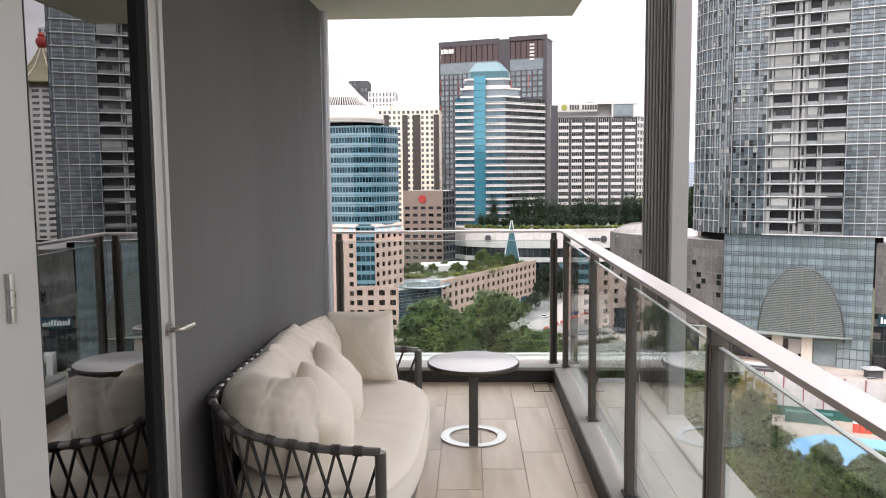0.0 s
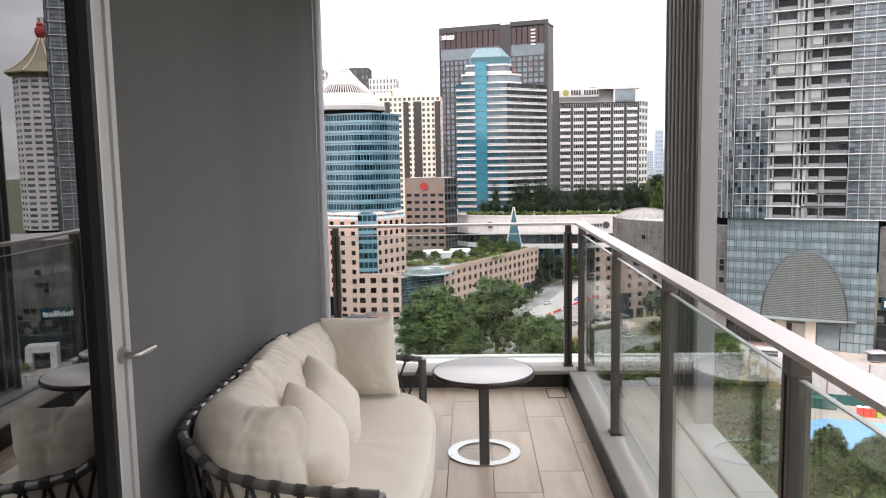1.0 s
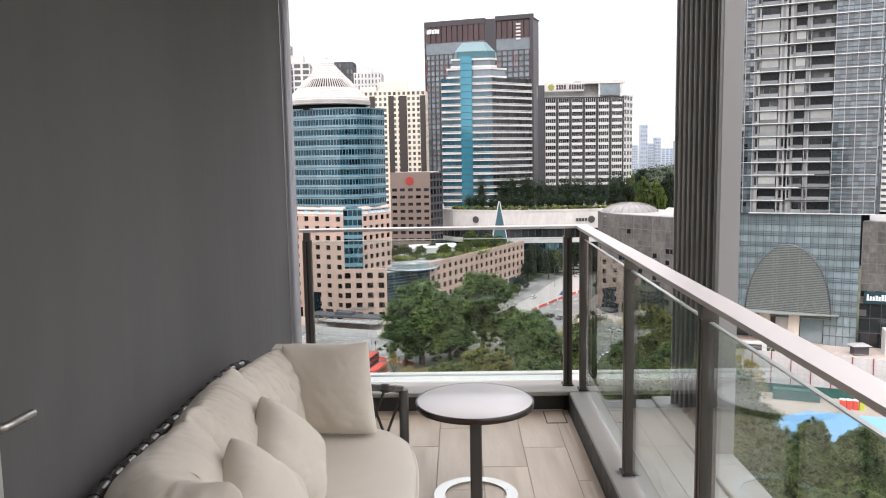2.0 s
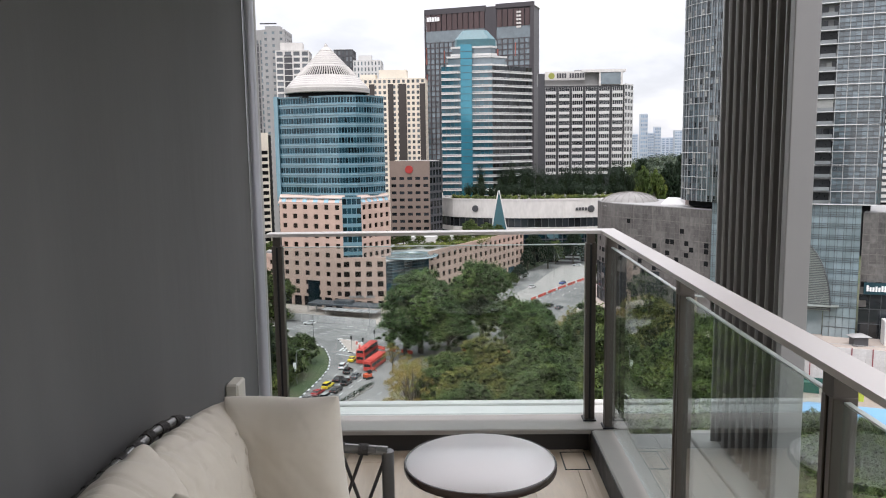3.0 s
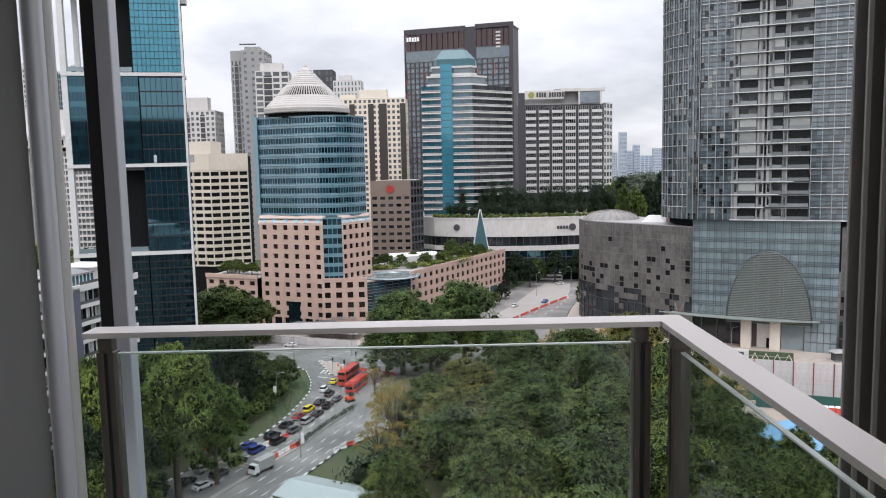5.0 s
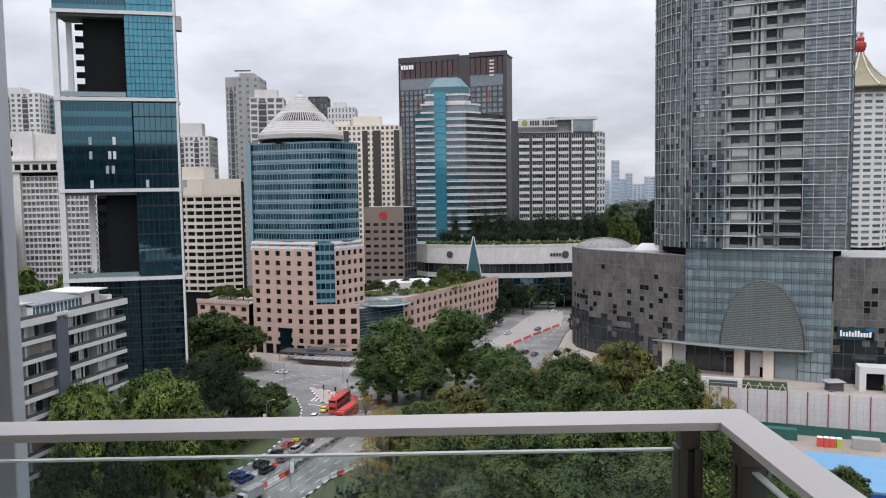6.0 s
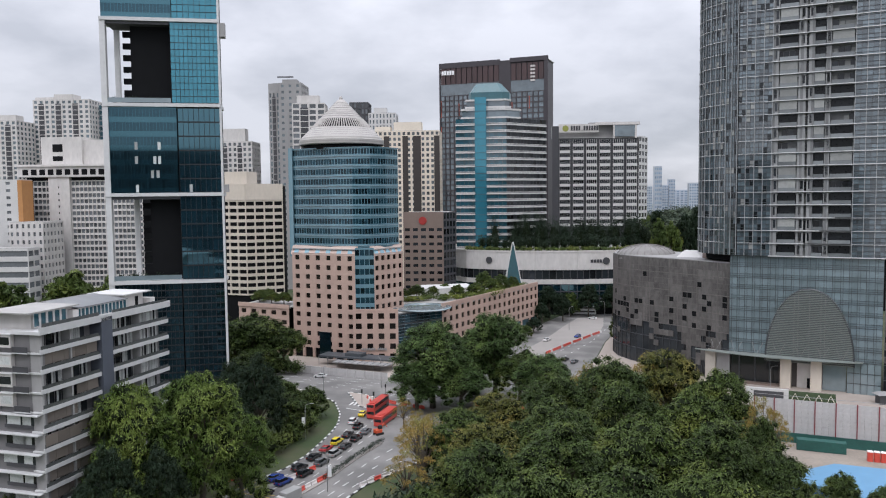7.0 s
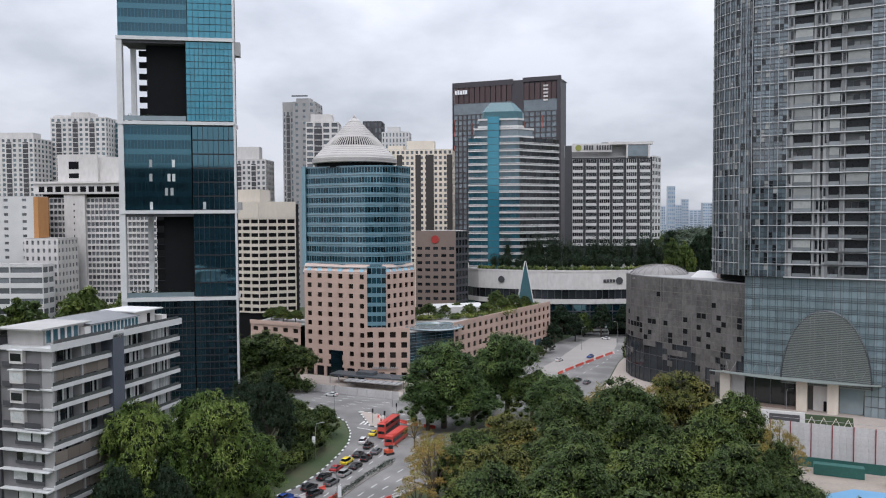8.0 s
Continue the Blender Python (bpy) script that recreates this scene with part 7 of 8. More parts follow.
rnd = random.Random(4)
TREES = [("feather", -11.5, 237, 26, 27), ("feather2", 7.5, 247, 28, 24), ("feather2", -16.0, 234, 15, 19), ("feather", -3.0, 233, 15, 20), ("feather", 2.0, 250, 22, 20), ("park2", 15.0, 241, 17, 19), ("park", 24.0, 243, 15, 17), ("feather2", 20, 222, 20, 19), ("rust", -10, 169, 17, 15), ("rust", -12, 180, 14, 13), ("rust", -13, 159, 13, 12), ("rust", 29, 201, 22.5, 12), ("rust", 45, 205, 24.3, 14), ("rust", -13, 197, 11, 10), ("rust", -9, 188, 13, 11), ("rust", -18.5, 216, 9, 7),
         ("park2", -2.5, 172, 19, 18), ("olive", 6, 184, 19, 20), ("park", 20, 192, 21.5, 22), ("park3", 34, 197, 25, 25), ("olive", 50, 203, 25.5, 23),
         ("park2", 59, 190, 23.5, 20), ("rust", 64.5, 178, 19.5, 12), ("park", 60, 166, 18, 11), ("olive", 3, 157, 20, 20), ("park3", 18, 166, 22.5, 23), ("park", 33, 172, 24, 24),
         ("park2", 47, 170, 23.5, 22), ("park3", 2, 139, 22.5, 21), ("park", 16, 143, 23.5, 24), ("park2", 32, 150, 23.5, 25), ("park", 45, 146, 23, 22), ("park3", 54.5, 143, 20, 15),
         ("park", 9, 120, 23.5, 22), ("park3", 24, 124, 23.5, 23), ("park2", 38, 124, 23, 22), ("park3", 48, 122, 20, 15), ("park2", -8, 130, 17.5, 13), ("park", 2, 104, 21, 20), ("park2", 20, 103, 22, 22), ("park3", 38, 103, 22, 20), ("park2", 54, 104, 20, 18),
         ("park", 66, 128, 14, 12), ("park3", 70, 112, 16, 14), ("park2", 64, 92, 18, 18), ("park", 80, 98, 17, 18), ("park3", 76, 132, 8, 9), ("park", 88, 128, 9, 10), ("park3", 95, 112, 14, 16), ("park2", 112, 122, 13, 16),
         ("park3", 75, 143, 13, 12), ("park2", 57, 132, 15, 14), ("park2", 69, 150.5, 12.5, 9), ("park3", 62.5, 139, 12, 11), ("park", 71, 137, 15, 12), ("park2", 83, 116, 15, 13), ("park2", 78, 108, 17, 14), ("rust", 71, 186, 13, 8), ("far2", 140, 214, 8, 10),
         # dark trees at y 131 and 137 are added as shade below the crowns
         ("fresh", -60.5, 141, 31, 18), ("fresh2", -51.5, 151, 31, 20), ("fresh", -45.8, 157, 21, 15), ("park3", -57.5, 129, 17, 15), ("park", -66, 124, 16, 14), ("park3", -54, 135, 15, 14), ("park2", -76, 130.5, 16.5, 9), ("park3", -95, 150, 20, 16), ("far2", -176, 340, 33, 28), ("far", -200, 335, 29, 26), ("far2", -158, 346, 30, 22), ("far3", -217, 330, 28, 24), ("dark", -60.5, 131, 23, 13), ("dark", -54, 137, 21, 12), ("far", -120, 215, 22, 20), ("far2", -118, 240, 20, 20),
         ("dark", -53, 196, 25, 15), ("dark", -58, 186, 22, 13), ("dark", -54.5, 181, 18, 12), ("park3", -48, 209, 12.5, 13), ("park", -52, 222, 12, 12), ("dark", -61, 203, 22, 13), ("park3", -46, 226, 10, 11), ("park", -51, 170, 13, 11), ("park3", -58, 235, 11, 12),
         ("rain2", -80, 289, 22, 24), ("rain2", -69, 288, 17, 18), ("park3", -86, 284, 14, 18), ("park3", -74, 280, 12, 15), ("park", -98, 276, 13, 17), ("rain2", -94, 285, 23, 22), ("rain", -108, 290, 22, 22), ("park", -72, 246, 15, 15), ("park3", -84, 252, 17, 16),
         ("far3", 40, 405, 18, 15), ("far3", 61, 412, 18, 13), ("far3", 35, 392, 11, 10), ("far3", 46, 398, 15, 11), ("far", 52, 414, 13, 11), ("far3", 74, 414, 17, 14), ("far", 84, 418, 17, 14), ("far3", 29, 366, 7, 9), ("far", 24, 352, 6, 8), ("far3", 30, 404, 13, 13), ("park3", 63, 338, 14, 10),
         ("far2", -200, 385, 28, 26), ("far", -222, 380, 25, 24), ("far2", -180, 372, 22, 22), ("far", -168, 360, 22, 22), ("far2", -150, 352, 22, 20), ("far", -240, 372, 24, 24), ("far", -135, 340, 20, 18), ("far2", -118, 352, 19, 17), ("far", -150, 240, 17, 20), ("far2", -163, 262, 18, 22), ("far", -178, 285, 19, 22), ("far2", -196, 312, 20, 24), ("far", -140, 222, 16, 18), ("far2", -215, 335, 20, 24)]
for (kind, x, y, h, w) in TREES:
    tree(kind, x, y, h, w, rnd.uniform(0, 360))
# a wooded bank behind the mall
single("bank", Build().prism([(86, 446), (104, 450), (150, 466), (156, 545), (104, 540)], Z - 0.1, Z + 19.0, [(90, 452), (106, 456), (146, 472), (150, 540), (108, 535)]), GRASS, "wooded earth bank behind the mall", "ground", kind="structure")
for (kind, x, y, h, w) in (("far2", 100, 460, 27, 13), ("far", 109, 464, 31, 14), ("far3", 95, 458, 25, 12), ("far2", 118, 468, 29, 14), ("far3", 127, 474, 34, 16), ("far3", 112, 484, 36, 16), ("far", 104, 474, 32, 13), ("far3", 137, 480, 38, 16)):
    tree(kind, x, y, h, w, rnd.uniform(0, 360), GROUND + 18.9)
# roof gardens
for (x, y, h, w) in ((-24, 349, 6, 9), (-17, 352, 5, 7), (-6, 348, 6, 8), (2, 353, 6.5, 9), (9, 365, 7, 9), (14, 372, 8, 10), (6, 378, 9, 10), (20, 382, 6, 7), (-30, 345, 5, 7), (-12, 362, 5, 7)):
    tree("far2" if rnd.random() < 0.5 else "far", x, y, h, w, rnd.uniform(0, 360), GROUND + 18.7)
for (x, y) in ((-90, 334), (-84, 330), (-78, 327), (-88, 340)):
    tree("far2", x, y, 5.5, 8, rnd.uniform(0, 360), GROUND + 19.1)
def foliage_strip(name, label, path, count, r, h, size, leaf, seed, base=Z, kind="stuff", wide=0.0, rows=1):
    """A run of shrubs along a path."""
    rr = random.Random(seed)
    pts = resample(path, r * 1.2) * rows
    reach = max(r * 0.5, wide)
    puffs = [(p[0] + rr.uniform(-reach, reach), p[1] + rr.uniform(-reach, reach), base + h * rr.uniform(0.35, 0.6), r * rr.uniform(0.7, 1.2), h * rr.uniform(0.35, 0.6)) for p in pts]
    ob = new(name, leaf_mesh(name, puffs, count, size, seed, LEAF[leaf]))
    return tagged(ob, label, "shrubs", kind=kind)


foliage_strip("verge_shrubs", "dense shrubs along the road verge", [(-66, 158), (-58, 176), (-50, 192), (-46, 206), (-46, 222), (-52, 238), (-66, 250)], 9000, 3.0, 5.0, 0.40, "deep", 3)
foliage_strip("median_hedge", "low ragged shrubs along the road median", med[2:5], 2600, 0.62, 1.3, 0.15, "dark", 47, Z + 0.15)
foliage_strip("verge_thicket", "dark thicket under the trees beside the junction", [(-112, 276), (-96, 278), (-80, 279), (-66, 281)], 7000, 3.4, 6.0, 0.40, "deep", 41, wide=3.0, rows=2)
foliage_strip("terrace_shrubs", "trailing shrubs along the mall terrace edge", [(-2, 434), (14, 426), (34, 421), (56, 420), (76, 423), (92, 430)], 5000, 1.6, 2.4, 0.5, "mid", 5, GROUND + 33.6)
foliage_strip("podium_shrubs", "shrubs on the planted podium roof", [(-30, 338), (-10, 342), (4, 352), (16, 372), (24, 388)], 6000, 3.4, 2.4, 0.5, "mid", 7, GROUND + 18.7)
foliage_strip("park_understorey", "undergrowth beneath the roadside trees", [(-14, 150), (-2, 166), (12, 190), (30, 208), (58, 206), (66, 190), (60, 150), (30, 130), (6, 130)], 12000, 6.0, 7.0, 0.55, "dark", 11)
foliage_strip("plaza_planting", "clipped green planting beside the plaza steps", [(140, 236), (150, 232), (170, 228)], 3000, 2.0, 3.0, 0.4, "mid", 13)
foliage_strip("terrace_grove", "dense dark grove on the mall roof terrace", [(16, 447), (26, 446), (38, 442), (50, 441), (64, 440), (80, 442), (94, 446)], 24000, 4.2, 17.5, 0.45, "dark", 23, GROUND + 33.3, wide=4.0, rows=2)
foliage_strip("terrace_grove_front", "mixed dark shrubs on the mall roof terrace", [(6, 436), (30, 431), (52, 430), (72, 432), (92, 440)], 9000, 3.5, 8.0, 0.5, "dark", 29, GROUND + 33.3)
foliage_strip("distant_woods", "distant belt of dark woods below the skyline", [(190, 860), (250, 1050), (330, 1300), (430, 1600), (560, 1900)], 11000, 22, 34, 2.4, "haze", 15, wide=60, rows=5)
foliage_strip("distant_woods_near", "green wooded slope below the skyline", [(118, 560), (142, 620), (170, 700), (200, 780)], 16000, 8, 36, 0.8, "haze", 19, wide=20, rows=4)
foliage_strip("distant_woods_left", "distant green belt between buildings", [(-420, 640), (-300, 660), (-160, 640), (-60, 660)], 5000, 30, 26, 3.0, "deep", 21)

# ---- vehicles ----
TYRE = mat("tyre_rubber", (0.015, 0.015, 0.015), 0.8)
CARGLASS = mat("car_window_glass", (0.01, 0.012, 0.014), 0.05, spec=0.8)
LAMP_R = mat("tail_lamp_red", (0.4, 0.01, 0.01), 0.3)
PAINTS = {n: mat(n + "_car_paint", c, 0.25, 0.1, var=0.03, spec=0.7) for n, c in
          (("black", (0.012, 0.012, 0.013)), ("white", (0.72, 0.72, 0.71)), ("silver", (0.36, 0.36, 0.35)), ("grey", (0.11, 0.115, 0.12)),
           ("red", (0.32, 0.02, 0.02)), ("yellow", (0.75, 0.58, 0.02)), ("blue", (0.02, 0.05, 0.22)), ("orange", (0.62, 0.09, 0.03)))}


def car_meshes(tall):
    """Body, glasshouse and roof sections of a car 4.5 m long, nose to +x."""
    h = 1.72 if tall else 1.46
    prof = [(-2.25, 0.35), (-2.27, 0.78), (-2.15, 0.98 if tall else 0.95), (1.05, 0.98), (2.05, 0.82), (2.24, 0.62), (2.25, 0.35)]
    body = Build()
    n = len(prof)
    for y, k in ((-0.88, 1.0), (-0.78, 1.02), (0.78, 1.02), (0.88, 1.0)):
        body.v += [(x, y, z * (k if z > 0.5 else 1)) for x, z in prof]
    for r in range(3):
        body.f += [(r * n + i, r * n + i + 1, (r + 1) * n + i + 1, (r + 1) * n + i) for i in range(n - 1)]
        body.f += [(r * n + n - 1, r * n, (r + 1) * n, (r + 1) * n + n - 1)]
    body.f += [tuple(range(n)), tuple(range(4 * n - 1, 3 * n - 1, -1))]
    rear = -2.12 if tall else -1.55
    cab = Build().prism([(rear, -0.80), (1.0, -0.80), (1.0, 0.80), (rear, 0.80)], 0.96, h - 0.07, [(rear + 0.28, -0.62), (0.15, -0.62), (0.15, 0.62), (rear + 0.28, 0.62)])
    roof = Build().prism([(rear + 0.25, -0.64), (0.2, -0.64), (0.2, 0.64), (rear + 0.25, 0.64)], h - 0.08, h, [(rear + 0.4, -0.55), (0.05, -0.55), (0.05, 0.55), (rear + 0.4, 0.55)])
    return body, cab, roof


wheel_me = Build().tube([(0, -0.1, 0), (0, 0.1, 0)], 0.33, 14).mesh("wheel", TYRE)
lamp_me = box(-0.03, 0.03, -0.18, 0.18, 0, 0.14).mesh("tail_lamp", LAMP_R)
CARS = {}
for tall in (0, 1):
    bd, cb, rf = car_meshes(tall)
    for n, m in PAINTS.items():
        CARS[n, tall] = (bd.mesh("body", m), cb.mesh("glasshouse", CARGLASS), rf.mesh("roof", m))


def car(colour, tall, x, y, turn):
    ob = thing("car", f"{colour} {'tall hatchback' if tall else 'saloon car'} standing in the traffic", "car", (x, y, Z), turn, group="cars in the queue")
    for nm, me in zip(("body", "glasshouse", "roof"), CARS[colour, tall]):
        part(nm, me, None, ob)
    for sx in (-1.38, 1.38):
        for sy in (-0.8, 0.8):
            p = part("wheel", wheel_me, None, ob)
            p.location = (sx, sy, 0.33)
    for sy in (-0.62, 0.62):
        p = part("tail_lamp", lamp_me, None, ob)
        p.location = (-2.26, sy, 0.72)


for (c, tall, x, y, a) in (("black", 0, -52.1, 157, 60), ("white", 0, -48.0, 155, 58), ("grey", 1, -46.4, 161, 60), ("black", 1, -44.2, 167.5, 60), ("blue", 0, -44.3, 176.8, 62), ("blue", 1, -41.7, 174.4, 62),
                           ("black", 1, -40.1, 183.4, 64), ("black", 1, -38.0, 179.8, 64), ("black", 0, -38.2, 191, 68), ("grey", 1, -35.6, 187.2, 67), ("red", 0, -36.4, 197.2, 72), ("silver", 1, -33.6, 193.8, 70),
                           ("yellow", 1, -34.7, 203.1, 74), ("black", 0, -31.9, 199.2, 72), ("black", 0, -32.8, 208.9, 76), ("black", 1, -30.1, 205.8, 74), ("grey", 0, -28.4, 211.8, 76), ("black", 1, -31.2, 216.6, 80),
                           ("white", 1, -33.3, 221.3, 84), ("yellow", 0, -31.6, 229, 82), ("white", 0, -53.4, 277, 168), ("white", 0, 33, 345, 60), ("blue", 0, 47.5, 353.5, 240), ("white", 0, 62, 405, 150), ("grey", 0, 39, 300, 62), ("black", 0, 36, 304, 62), ("white", 0, 12, 276, 60)):
    car(c, tall, x, y, a)


def bus(label, x, y, turn, length, height, decks, colour):
    ob = thing("bus", label, "bus", (x, y, Z), turn)
    b = Build().box(-length / 2, length / 2, -1.25, 1.25, 0.35, height, bevel=0.12)
    part("body", b, colour, ob)
    for k in range(decks):
        z = 1.35 + k * 1.95
        for sy in (-1, 1):
            w = Build().box(-length / 2 + 0.5, length / 2 - 0.4, sy * 1.262 - 0.008, sy * 1.262 + 0.008, z, z + 0.95)
            part("side_window", w, CARGLASS, ob)
        part("rear_window", Build().box(-length / 2 - 0.012, -length / 2 + 0.01, -1.0, 1.0, z + 0.1, z + 0.9), CARGLASS, ob)
        part("front_window", Build().box(length / 2 - 0.01, length / 2 + 0.012, -1.05, 1.05, z, z + 1.1), CARGLASS, ob)
    part("roof_unit", Build().box(-length / 2 + 1.0, -length / 2 + 3.4, -0.8, 0.8, height, height + 0.22, bevel=0.05), colour, ob)
    for sx in (-length / 2 + 2.6, length / 2 - 2.6):
        for sy in (-1.1, 1.1):
            p = part("wheel", wheel_me, None, ob)
            p.location, p.scale = (sx, sy, 0.48), (1.45, 1.4, 1.45)


BUSRED = mat("salmon_red_bus_paint", (0.50, 0.060, 0.045), 0.4, var=0.05)
bus("red double-decker bus waiting at the junction", -27.3, 230.5, 76, 12.0, 4.35, 2, BUSRED)
bus("red single-decker bus waiting at the junction", -24.2, 222.5, 74, 11.5, 3.1, 1, BUSRED)
bus("white double-decker bus crossing beyond the junction", 60, 420, 172, 12.0, 4.3, 2, PAINTS["white"])

lorry = thing("lorry", "white lorry with a grey canvas box", "lorry", (-38.0, 163.0, Z), 240)
part("cab", Build().prism([(1.7, -1.0), (3.2, -1.0), (3.2, 1.0), (1.7, 1.0)], 0.5, 2.3, [(1.7, -0.95), (2.7, -0.95), (2.7, 0.95), (1.7, 0.95)]), PAINTS["white"], lorry)
part("windscreen", Build().prism([(2.98, -0.9), (3.02, -0.9), (3.02, 0.9), (2.98, 0.9)], 1.45, 2.15, [(2.76, -0.85), (2.80, -0.85), (2.80, 0.85), (2.76, 0.85)]), CARGLASS, lorry)
part("cargo_box", box(-3.1, 1.6, -1.1, 1.1, 0.8, 2.9, bevel=0.08), mat("grey_canvas", (0.33, 0.33, 0.32), 0.85, var=0.12), lorry, "grey canvas cargo box")
for sx in (-2.0, 2.4):
    for sy in (-0.95, 0.95):
        p = part("wheel", wheel_me, None, lorry)
        p.location = (sx, sy, 0.38)
        p.scale = (1.15, 1.2, 1.15)
van = thing("van", "grey minibus van standing in the traffic", "van", (-50.2, 164.2, Z), 60)
part("body", Build().box(-2.5, 2.3, -0.92, 0.92, 0.4, 2.05, bevel=0.14), PAINTS["silver"], van)
for sy in (-1, 1):
    part("side_window", Build().box(-2.2, 1.7, sy * 0.925 - 0.006, sy * 0.925 + 0.006, 1.15, 1.75), CARGLASS, van)
part("rear_window", Build().box(-2.515, -2.49, -0.75, 0.75, 1.2, 1.75), CARGLASS, van)
for sx in (-1.6, 1.5):
    for sy in (-0.82, 0.82):
        p = part("wheel", wheel_me, None, van)
        p.location = (sx, sy, 0.33)
digger = thing("road_digger", "small orange excavator parked by the median", "excavator", (-24.8, 210.7, Z), 40)
for y in (-0.9, 0.5):
    part("crawler_track", box(-1.2, 1.2, y, y + 0.4, 0.0, 0.6, bevel=0.1), TYRE, digger)
part("undercarriage", box(-0.7, 0.7, -0.52, 0.52, 0.25, 0.7), TYRE, digger)
part("body", box(-1.2, 0.8, -0.8, 0.8, 0.65, 1.5, bevel=0.1), PAINTS["orange"], digger)
part("cab", box(-0.2, 0.8, -0.7, 0.1, 1.5, 2.5, bevel=0.06), CARGLASS, digger)
part("boom", Build().tube([(0.8, 0.3, 1.2), (2.0, 0.3, 2.6), (3.0, 0.3, 1.4)], 0.14, 6), PAINTS["orange"], digger)

# ---- barriers, lamps, signals ----
BAR_W, BAR_R = mat("white_barrier_plastic", (0.66, 0.62, 0.60), 0.6), mat("red_barrier_plastic", (0.60, 0.075, 0.05), 0.55)
bar_prof = [(-0.3, 0), (0.3, 0), (0.3, 0.25), (0.12, 0.5), (0.12, 0.95), (-0.12, 0.95), (-0.12, 0.5), (-0.3, 0.25)]


def barrier_mesh(m):
    b, n = Build(), len(bar_prof)
    for x in (-0.95, 0.95):
        b.v += [(x, y, z) for y, z in bar_prof]
    b.f += [(i, (i + 1) % n, n + (i + 1) % n, n + i) for i in range(n)] + [tuple(range(n - 1, -1, -1)), tuple(range(n, 2 * n))]
    return b.mesh("traffic_barrier", m)


bar_me = (barrier_mesh(BAR_W), barrier_mesh(BAR_R))
for path, pattern in (([(-40.6, 161), (-36.2, 171.0), (-32.4, 178.6)], (1, 1, 0, 0, 1, 0, 0, 1, 1, 0)), ([(-24.5, 172.5), (-17.5, 182.0)], (0, 0, 1, 0, 0, 1)), ([(-55, 175.5), (-50, 180)], (1, 1, 0, 1)),
                      ([(-41.0, 177.0), (-36.5, 184.0)], (0, 1)), ([(-29, 246), (-22, 240), (-14, 236)], (1, 0, 1, 1, 0)), ([(30, 317), (42, 337.5), (60, 366)], (1, 1, 0, 1, 1)), ([(1, 239.6), (16, 235.3)], (1, 0, 1)), ([(-33, 249), (-30, 240)], (1, 0))):
    pts = resample(path, 2.0)
    for k, (a, c) in enumerate(zip(pts, pts[1:])):
        red_one = pattern[k % len(pattern)]
        ob = tagged(new("traffic_barrier", bar_me[red_one]), ("red" if red_one else "white") + " plastic road barrier in a row", "barrier", "road barriers")
        ob.matrix_basis = pose((a[0] + c[0]) / 2, (a[1] + c[1]) / 2, Z + (0.2 if path[0] == (-40.6, 161) else 0), 0, 0, math.degrees(math.atan2(c[1] - a[1], c[0] - a[0])))
POLE = mat("galvanised_pole", (0.30, 0.30, 0.30), 0.5, 0.6)


def lamp_post(x, y, h, turn, banner=True):
    ob = thing("street_lamp", "grey street lamp post" + (" with a small white banner" if banner else ""), "street lamp", (x, y, Z), turn, group="street lamps")
    part("pole", Build().tube([(0, 0, 0), (0, 0, h * 0.85), (0.3, 0, h * 0.97), (1.6, 0, h)], 0.11, 8, taper=0.06), POLE, ob)
    part("lamp_head", box(1.4, 2.3, -0.16, 0.16, h - 0.08, h + 0.08, bevel=0.04), POLE, ob)
    if banner:
        part("banner", box(-0.9, -0.12, -0.03, 0.03, h * 0.36, h * 0.62), SIGN_W, ob, "white cloth banner")


for (x, y, h, a, bn) in ((-43.6, 206.5, 9.5, 10, True), (-55.9, 174.6, 9.5, 0, True), (-31.0, 170.0, 9.0, 200, True), (-48, 255, 9, 300, False), (-30, 262, 10, 120, False), (46, 372, 11, 30, False), (66, 392, 11, 200, False), (98, 262, 7, 0, False)):
    lamp_post(x, y, h, a, bn)
for (x, y, a) in ((-33.5, 241, 0), (-29.5, 238, 40), (-27, 248, 90), (-18, 228, 20)):
    ob = thing("traffic_signal", "black traffic signal on a grey post", "traffic light", (x, y, Z), a, group="traffic signals")
    part("pole", Build().tube([(0, 0, 0), (0, 0, 4.6)], 0.09, 8), POLE, ob)
    part("signal_head", box(-0.22, 0.22, -0.2, 0.2, 3.5, 4.7, bevel=0.04), TYRE, ob)
ob = thing("road_sign", "pale board of a road sign on two posts", "sign", (-78, 237, Z), 20)
part("board", box(-1.4, 1.4, -0.06, 0.06, 4.0, 6.2), mat("sign_board_grey", (0.4, 0.42, 0.44), 0.5), ob)
part("post", Build().tube([(0, 0, 0), (0, 0, 4)], 0.1, 6), POLE, ob)

# site hoarding before the podium entrance
def hoarding(name, label, a, b, h, panel, post_every, m, post_m):
    ob = thing(name, label, "hoarding", (0, 0, Z))
    f = Face(a, b)
    n = int(f.w / panel)
    me = box(0, f.w / n - 0.03, 0, 0.1, 0, h).mesh("panel", m)
    pieces("panel", me, [(*f.at(i * f.w / n + 0.03, 0, 0.0), f.turn) for i in range(n)], ob)
    pm = Build().box(-0.12, 0.12, -0.25, -0.02, 0, h + 0.15).mesh("post", post_m)
    pieces("post", pm, [(*f.at(i * f.w / n, 0, 0.0), f.turn) for i in range(0, n + 1, post_every)], ob)
    return ob, f


